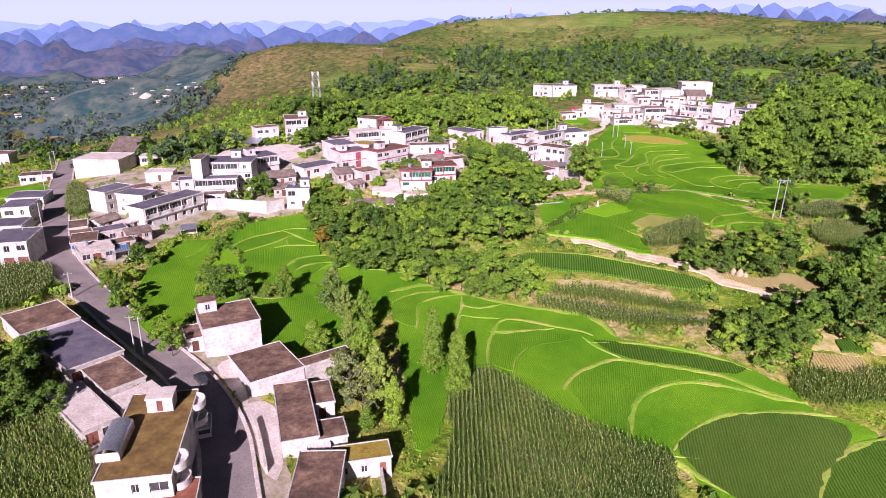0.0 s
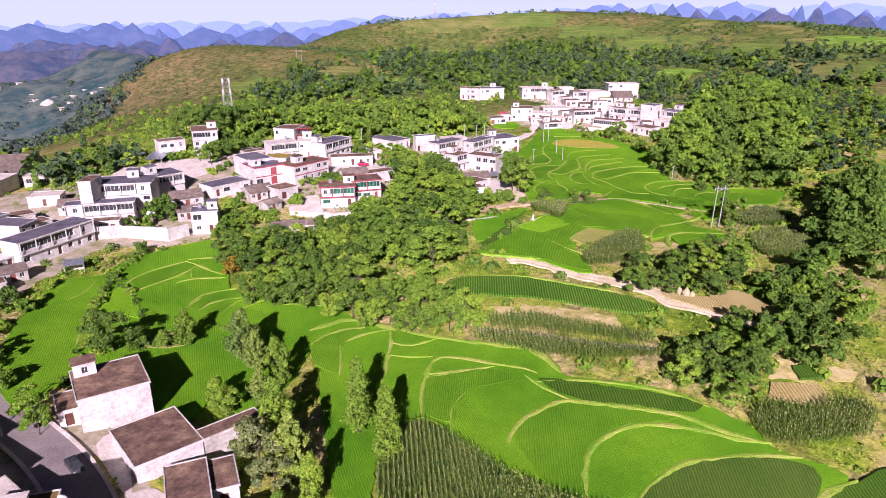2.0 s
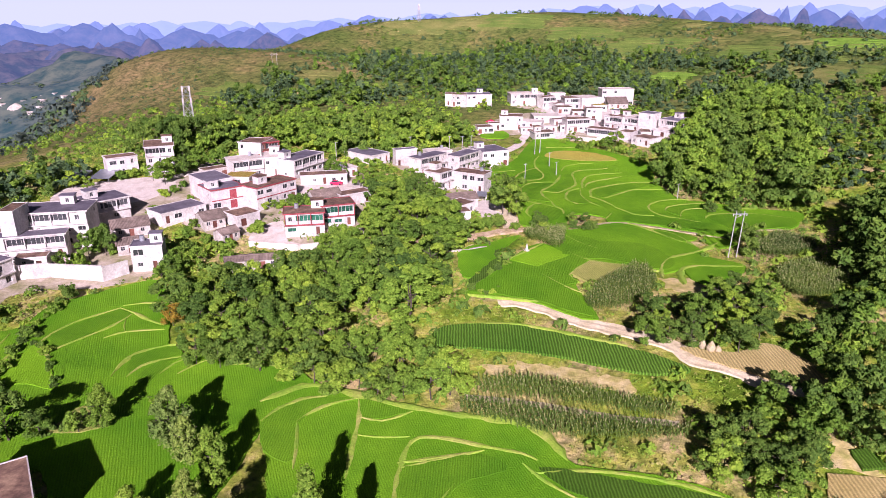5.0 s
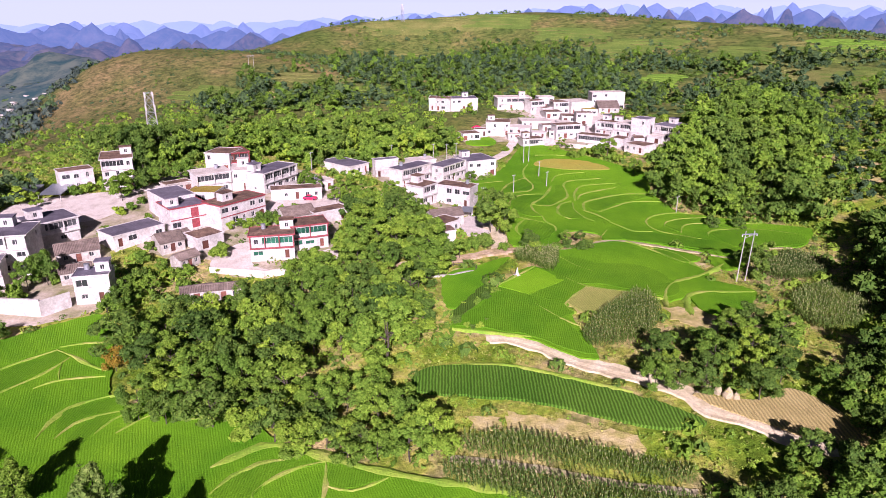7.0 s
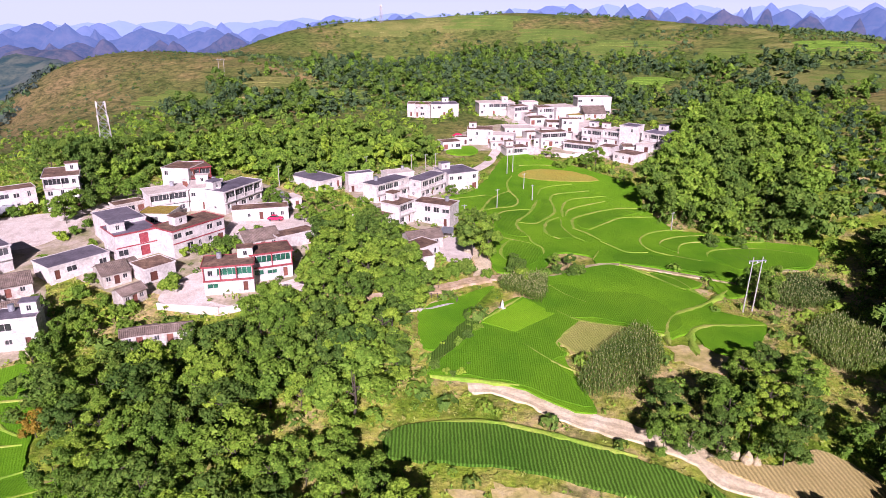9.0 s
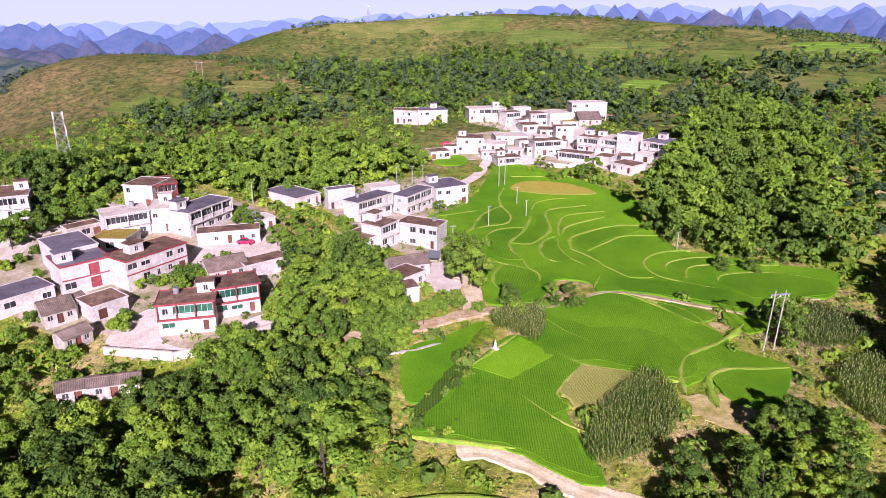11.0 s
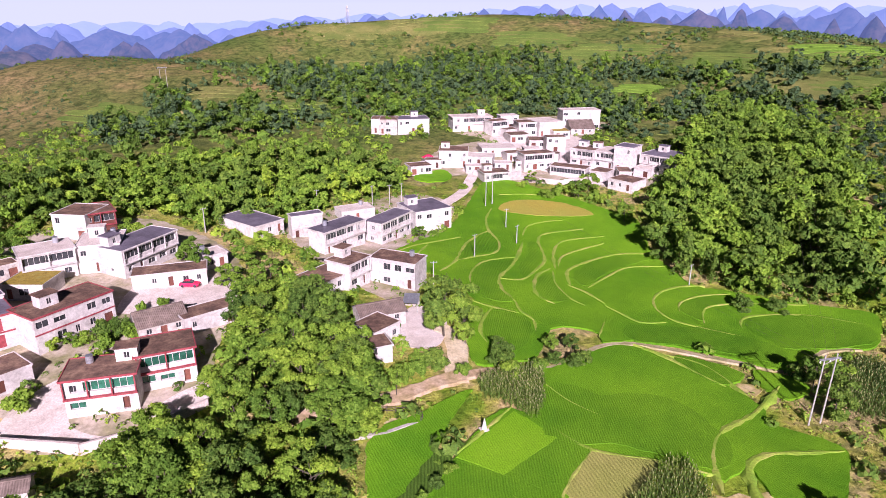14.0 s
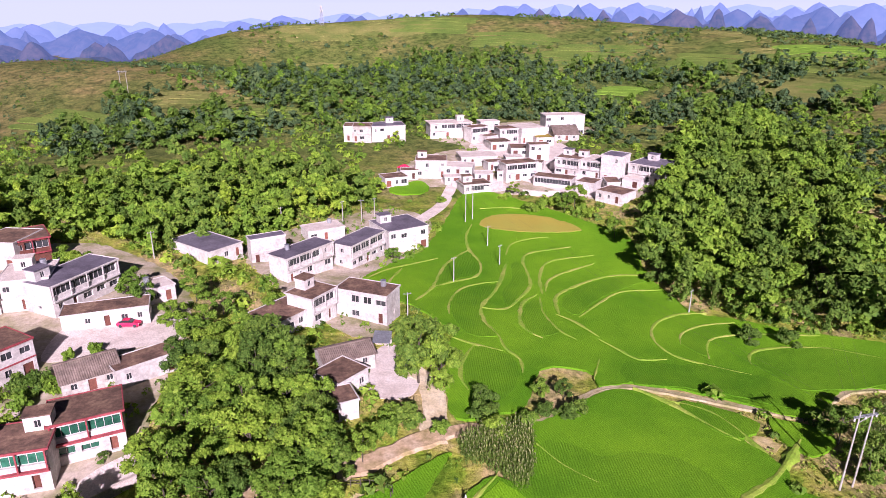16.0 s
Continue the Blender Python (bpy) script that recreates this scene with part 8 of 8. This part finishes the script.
def parasol(x, y, s=1.0):
    ob = new("canopy_tent")
    ob.matrix_world = pose(x, y, gz(x, y), 0, 0, 20)
    tagged(ob, "bright red cloth canopy over a yard", "canopy", "red canopies")
    for sx in (-1, 1):
        for sy in (-1, 1):
            bm = bmesh.new()
            rod(bm, (sx * 1.9 * s, sy * 1.6 * s, -0.4), (sx * 1.9 * s, sy * 1.6 * s, 2.6), 0.06)
            part("post", bm, M_STEEL, ob)
    bm = bmesh.new()
    n = 10
    rows = []
    for i in range(n + 1):
        u = -1 + 2 * i / n
        rows.append([bm.verts.new((u * 2.3 * s, v * 2.0 * s, 2.5 + 1.2 * (1 - u * u) * (1 - v * v))) for v in (-1, -0.5, 0, 0.5, 1)])
    for p, q in zip(rows, rows[1:]):
        for k in range(4):
            bm.faces.new((p[k], q[k], q[k + 1], p[k + 1]))
    cl = part("cloth", bm, M_REDCLOTH, ob)
    sd = cl.modifiers.new("thickness", "SOLIDIFY")
    sd.thickness = 0.04


def garden_wall(pts, h, mat, label, thick=0.3):
    for (xa, ya), (xb, yb) in zip(pts, pts[1:]):
        ob = new("garden_wall")
        l = math.hypot(xb - xa, yb - ya)
        z = min(gz(xa, ya), gz(xb, yb))
        dz = abs(gz(xa, ya) - gz(xb, yb))
        ob.matrix_world = pose((xa + xb) / 2, (ya + yb) / 2, z, 0, 0, math.degrees(math.atan2(yb - ya, xb - xa)))
        tagged(ob, label, "wall", "garden walls")
        part("masonry", boxes((-l / 2, l / 2, -thick / 2, thick / 2, -0.8, h + dz)), mat, ob)
        part("coping", boxes((-l / 2, l / 2, -thick / 2 - 0.08, thick / 2 + 0.08, h + dz + 0.002, h + dz + 0.12)), mat, ob)


h_frame(101.7, 202.5, 5, 13.0, 2.4, 2)
h_frame(-56.4, 529.6, 20, 14.0, 3.2)
top = [(101.7 + u, 202.5, gz(101.7, 202.5) + 12.0) for u in (-2.0, 0.0, 2.0)]
for (x, y, z), (xb, yb) in zip(top, ((190, 330), (192, 329), (194, 328))):
    wire([(x, y, z), (xb, yb, gz(xb, yb) + 13)], 2.5)
wire([(79.4, 333.0, gz(79.4, 333) + 10.6), (101, 202.5, gz(101, 202.5) + 11.6)], 2.0)
wire([(82.2, 335.0, gz(82.2, 335) + 10.6), (103, 202.5, gz(103, 202.5) + 11.6)], 2.0)
wire([(-58.9, 109.7, gz(-58.9, 109.7) + 7.7), (-82.5, 131.8, gz(-82.5, 131.8) + 5.7), (-108.2, 158.4, gz(-108.2, 158.4) + 7.7)], 0.6)
lattice_tower(-65, 322, gz(-65, 322) - 0.3, 24.0, 4.5, 2.6)
lattice_tower(62, 770, gz(62, 770), 16.0, 3.0, 1.0)

z_shop = gz(-41.8, 78.4) + 2 * 3.1 + 0.24
barrel_roof(-45.1, 75.2, z_shop, 11, 3.0, 7.5)
roof_room(-42.6, 84.5, z_shop, 11, 3.6, 3.0, 2.2)
def round_balcony(x, y, z, rot, r, h):
    """A half-round balcony with a solid white parapet."""
    ob = new("balcony")
    ob.matrix_world = pose(x, y, z, 0, 0, rot)
    tagged(ob, "half-round white plastered balcony on a shop wall", "balcony", "shop balconies")
    for name, rings in (("floor", ((0.0, 0.0), (r, 0.0), (r, 0.18), (0.0, 0.18))), ("parapet", ((r, 0.19), (r, h), (r - 0.16, h), (r - 0.16, 0.19)))):
        bm = bmesh.new()
        rows = []
        for i in range(15):
            a = -math.pi / 2 + math.pi * i / 14
            rows.append([bm.verts.new((q * math.cos(a) * 0.8, q * math.sin(a), zz)) for q, zz in rings])
        for p, q in zip(rows, rows[1:]):
            for k in range(4):
                bm.faces.new((p[k], q[k], q[(k + 1) % 4], p[(k + 1) % 4]))
        part(name, bm, M_PLASTER, ob)


sx, sy, st = -41.8, 78.4, radians(11)
for u in (-7.4, 6.6):
    px, py = sx + 4.85 * math.cos(st) - u * math.sin(st), sy + 4.85 * math.sin(st) + u * math.cos(st)
    round_balcony(px, py, gz(sx, sy) + 3.1, 11, 1.9, 1.1)
    round_balcony(px, py, gz(sx, sy) + 5.9, 11, 1.9, 1.1)
shed(-48.9, 117.2, 28, 3.6, 4.4, 1, M_STEEL, "lean-to porch with sheet roof beside a white house")
shed(-19.8, 84.6, 14, 3.4, 4.0, 1, M_CONCRETE, "small pale sheet-roofed porch between houses")
car(-44.0, 102.6, 40, M_GLASS, "dark car standing on the village road")
truck(-38.5, 88.5, 20)
car(-5.5, 266.0, 80, M_REDCLOTH, "red car in a yard of broken concrete")
for x, y, s in ((68.4, 156.6, 0.95), (69.9, 155.4, 0.8), (70.9, 153.9, 1.0), (72.0, 153.2, 0.7)):
    straw_stack(x, y, s)
marker(46.9, 209.0)
parasol(68.9, 386.0)
parasol(150.0, 357.0, 1.1)
garden_wall([(-86, 199.0), (-70.8, 201.8), (-57.9, 199.2), (-53.5, 203.5)], 3.4, M_PLASTER, "long white plastered compound wall above the paddies")
garden_wall([(-27.0, 217.6), (-13.7, 213.6), (-4.0, 216.8), (3.5, 222.0)], 1.4, M_CONCRETE, "pale concrete retaining wall of a house terrace")
garden_wall([(83.6, 368.2), (89.2, 361.6), (95.3, 358.7), (101.3, 363.2)], 2.2, M_PLASTER, "white plastered terrace wall below the upper village")
garden_wall([(105.5, 353.7), (112.8, 348.1), (120.5, 346.7)], 1.8, M_CONCRETE, "pale terrace wall below upper village houses")
garden_wall([(-31.9, 92.6), (-29.3, 86.6), (-26.8, 80.3)], 0.9, M_CONCRETE, "low concrete wall along the road")
garden_wall([(-11.5, 88.5), (-9.0, 76.0)], 1.6, M_GREYWALL, "grey garden wall behind a house")
shed(-84.5, 158.5, 30, 4.0, 3.0, 1, M_TARP, "small shed under a blue tarpaulin")
shed(-95.5, 159.5, 30, 3.0, 3.0, 1, M_TARP, "small shed under a blue tarpaulin")

def rail_fence(pts):
    """A dark wooden fence: posts with two rails."""
    ob = new("fence")
    x0, y0 = pts[0]
    z0 = gz(x0, y0)
    ob.matrix_world = pose(x0, y0, z0)
    tagged(ob, "dark weathered wooden fence beside an earth track", "fence")
    line = smooth_line(pts, False, 1.2)
    for a, b in zip(line, line[1:] + [None]):
        za = gz(a.x, a.y) - z0
        part("post", boxes((a.x - x0 - 0.06, a.x - x0 + 0.06, a.y - y0 - 0.06, a.y - y0 + 0.06, za - 0.3, za + 1.25)), M_BARK, ob)
        if b is not None:
            zb = gz(b.x, b.y) - z0
            for h in (0.5, 1.05):
                bm = bmesh.new()
                rod(bm, (a.x - x0, a.y - y0, za + h), (b.x - x0, b.y - y0, zb + h), 0.05)
                part("rail", bm, M_BARK, ob)


rail_fence([(27.5, 217.9), (30.9, 216.1), (34.8, 215.6), (37.7, 213.9), (37.3, 212.6)])
garden_wall([(21.3, 210.1), (26.5, 210.3), (31.8, 210.7), (36.7, 212.5)], 0.35, M_GREYWALL, "low grey stone wall along a ditch", 0.5)

# gravel heap far down the valley
heap = bmesh.new()
heap_rng = random.Random(9)
heap_rings = []
for u in (0.0, 0.2, 0.4, 0.6, 0.8, 1.0):
    rr = 1.5 + 17 * u ** 0.9
    heap_rings.append([heap.verts.new((-403 + rr * math.cos(6.2832 * k / 26) * heap_rng.uniform(0.9, 1.1), 888 + rr * math.sin(6.2832 * k / 26) * heap_rng.uniform(0.9, 1.1), gz(-403, 888) + 6.5 - 13 * u ** 1.1)) for k in range(26)])
heap.faces.new(heap_rings[0])
for p, q in zip(heap_rings, heap_rings[1:]):
    for k in range(26):
        heap.faces.new((p[k], q[k], q[(k + 1) % 26], p[(k + 1) % 26]))
part("gravel_mound", heap, M_GRAVEL, None)
tagged(bpy.data.objects["gravel_mound"], "pale heap of quarry gravel in the far valley", "gravel heap")

# ---- wild growth, last ----
tufts(-110, 145, 60, 345, 1.5, 0.5, 1.1, 31, 9, 0.135, -1.0, (M_LEAF_LIGHT, M_LEAF, M_DRY, M_BUND), "rough green weeds, dry grass and low scrub", "scrub")
tufts(-230, 330, 60, 480, 5.5, 1.3, 3.4, 32, 34, 0.13, -0.7, (M_LEAF, M_LEAF_LIGHT, M_LEAF_DARK), "low leafy bushes on rough ground", "bushes")
tufts(-60, 640, 440, 640, 6.0, 1.4, 4.2, 33, 16, 0.17, -0.6, (M_LEAF_FAR_HAZE, M_LEAF_FAR_HAZE, M_LEAF_DARK), "bushes and small trees over the hill slopes", "bushes")
tufts(-60, 640, 640, 830, 8.5, 1.4, 4.0, 37, 16, 0.17, 0.3, (M_LEAF_FAR_HAZE, M_LEAF_DARK), "scattered bushes on the grassy hilltop", "bushes")
tufts(-300, -60, 400, 760, 6.0, 0.8, 2.0, 34, 12, 0.17, -0.2, (M_LEAF_FAR_HAZE, M_LEAF_FAR_HAZE, M_LEAF_DARK), "scattered low bushes on a dry grassy hillside", "bushes")
tufts(-900, -180, 400, 1150, 7.5, 3.0, 7.5, 35, 22, 0.15, -1.4, (M_LEAF_VALLEY_HAZE, M_LEAF_VALLEY_HAZE, M_LEAF_VALLEY_HAZE, M_LEAF_FAR_HAZE), "dark trees and hedges down the far valley", "bushes")
tufts(-140, 165, 180, 450, 3.4, 0.6, 2.2, 36, 18, 0.13, 0.25, (M_LEAF, M_LEAF_LIGHT, M_LEAF_DARK), "weeds and bushes in village yards", "bushes", False)
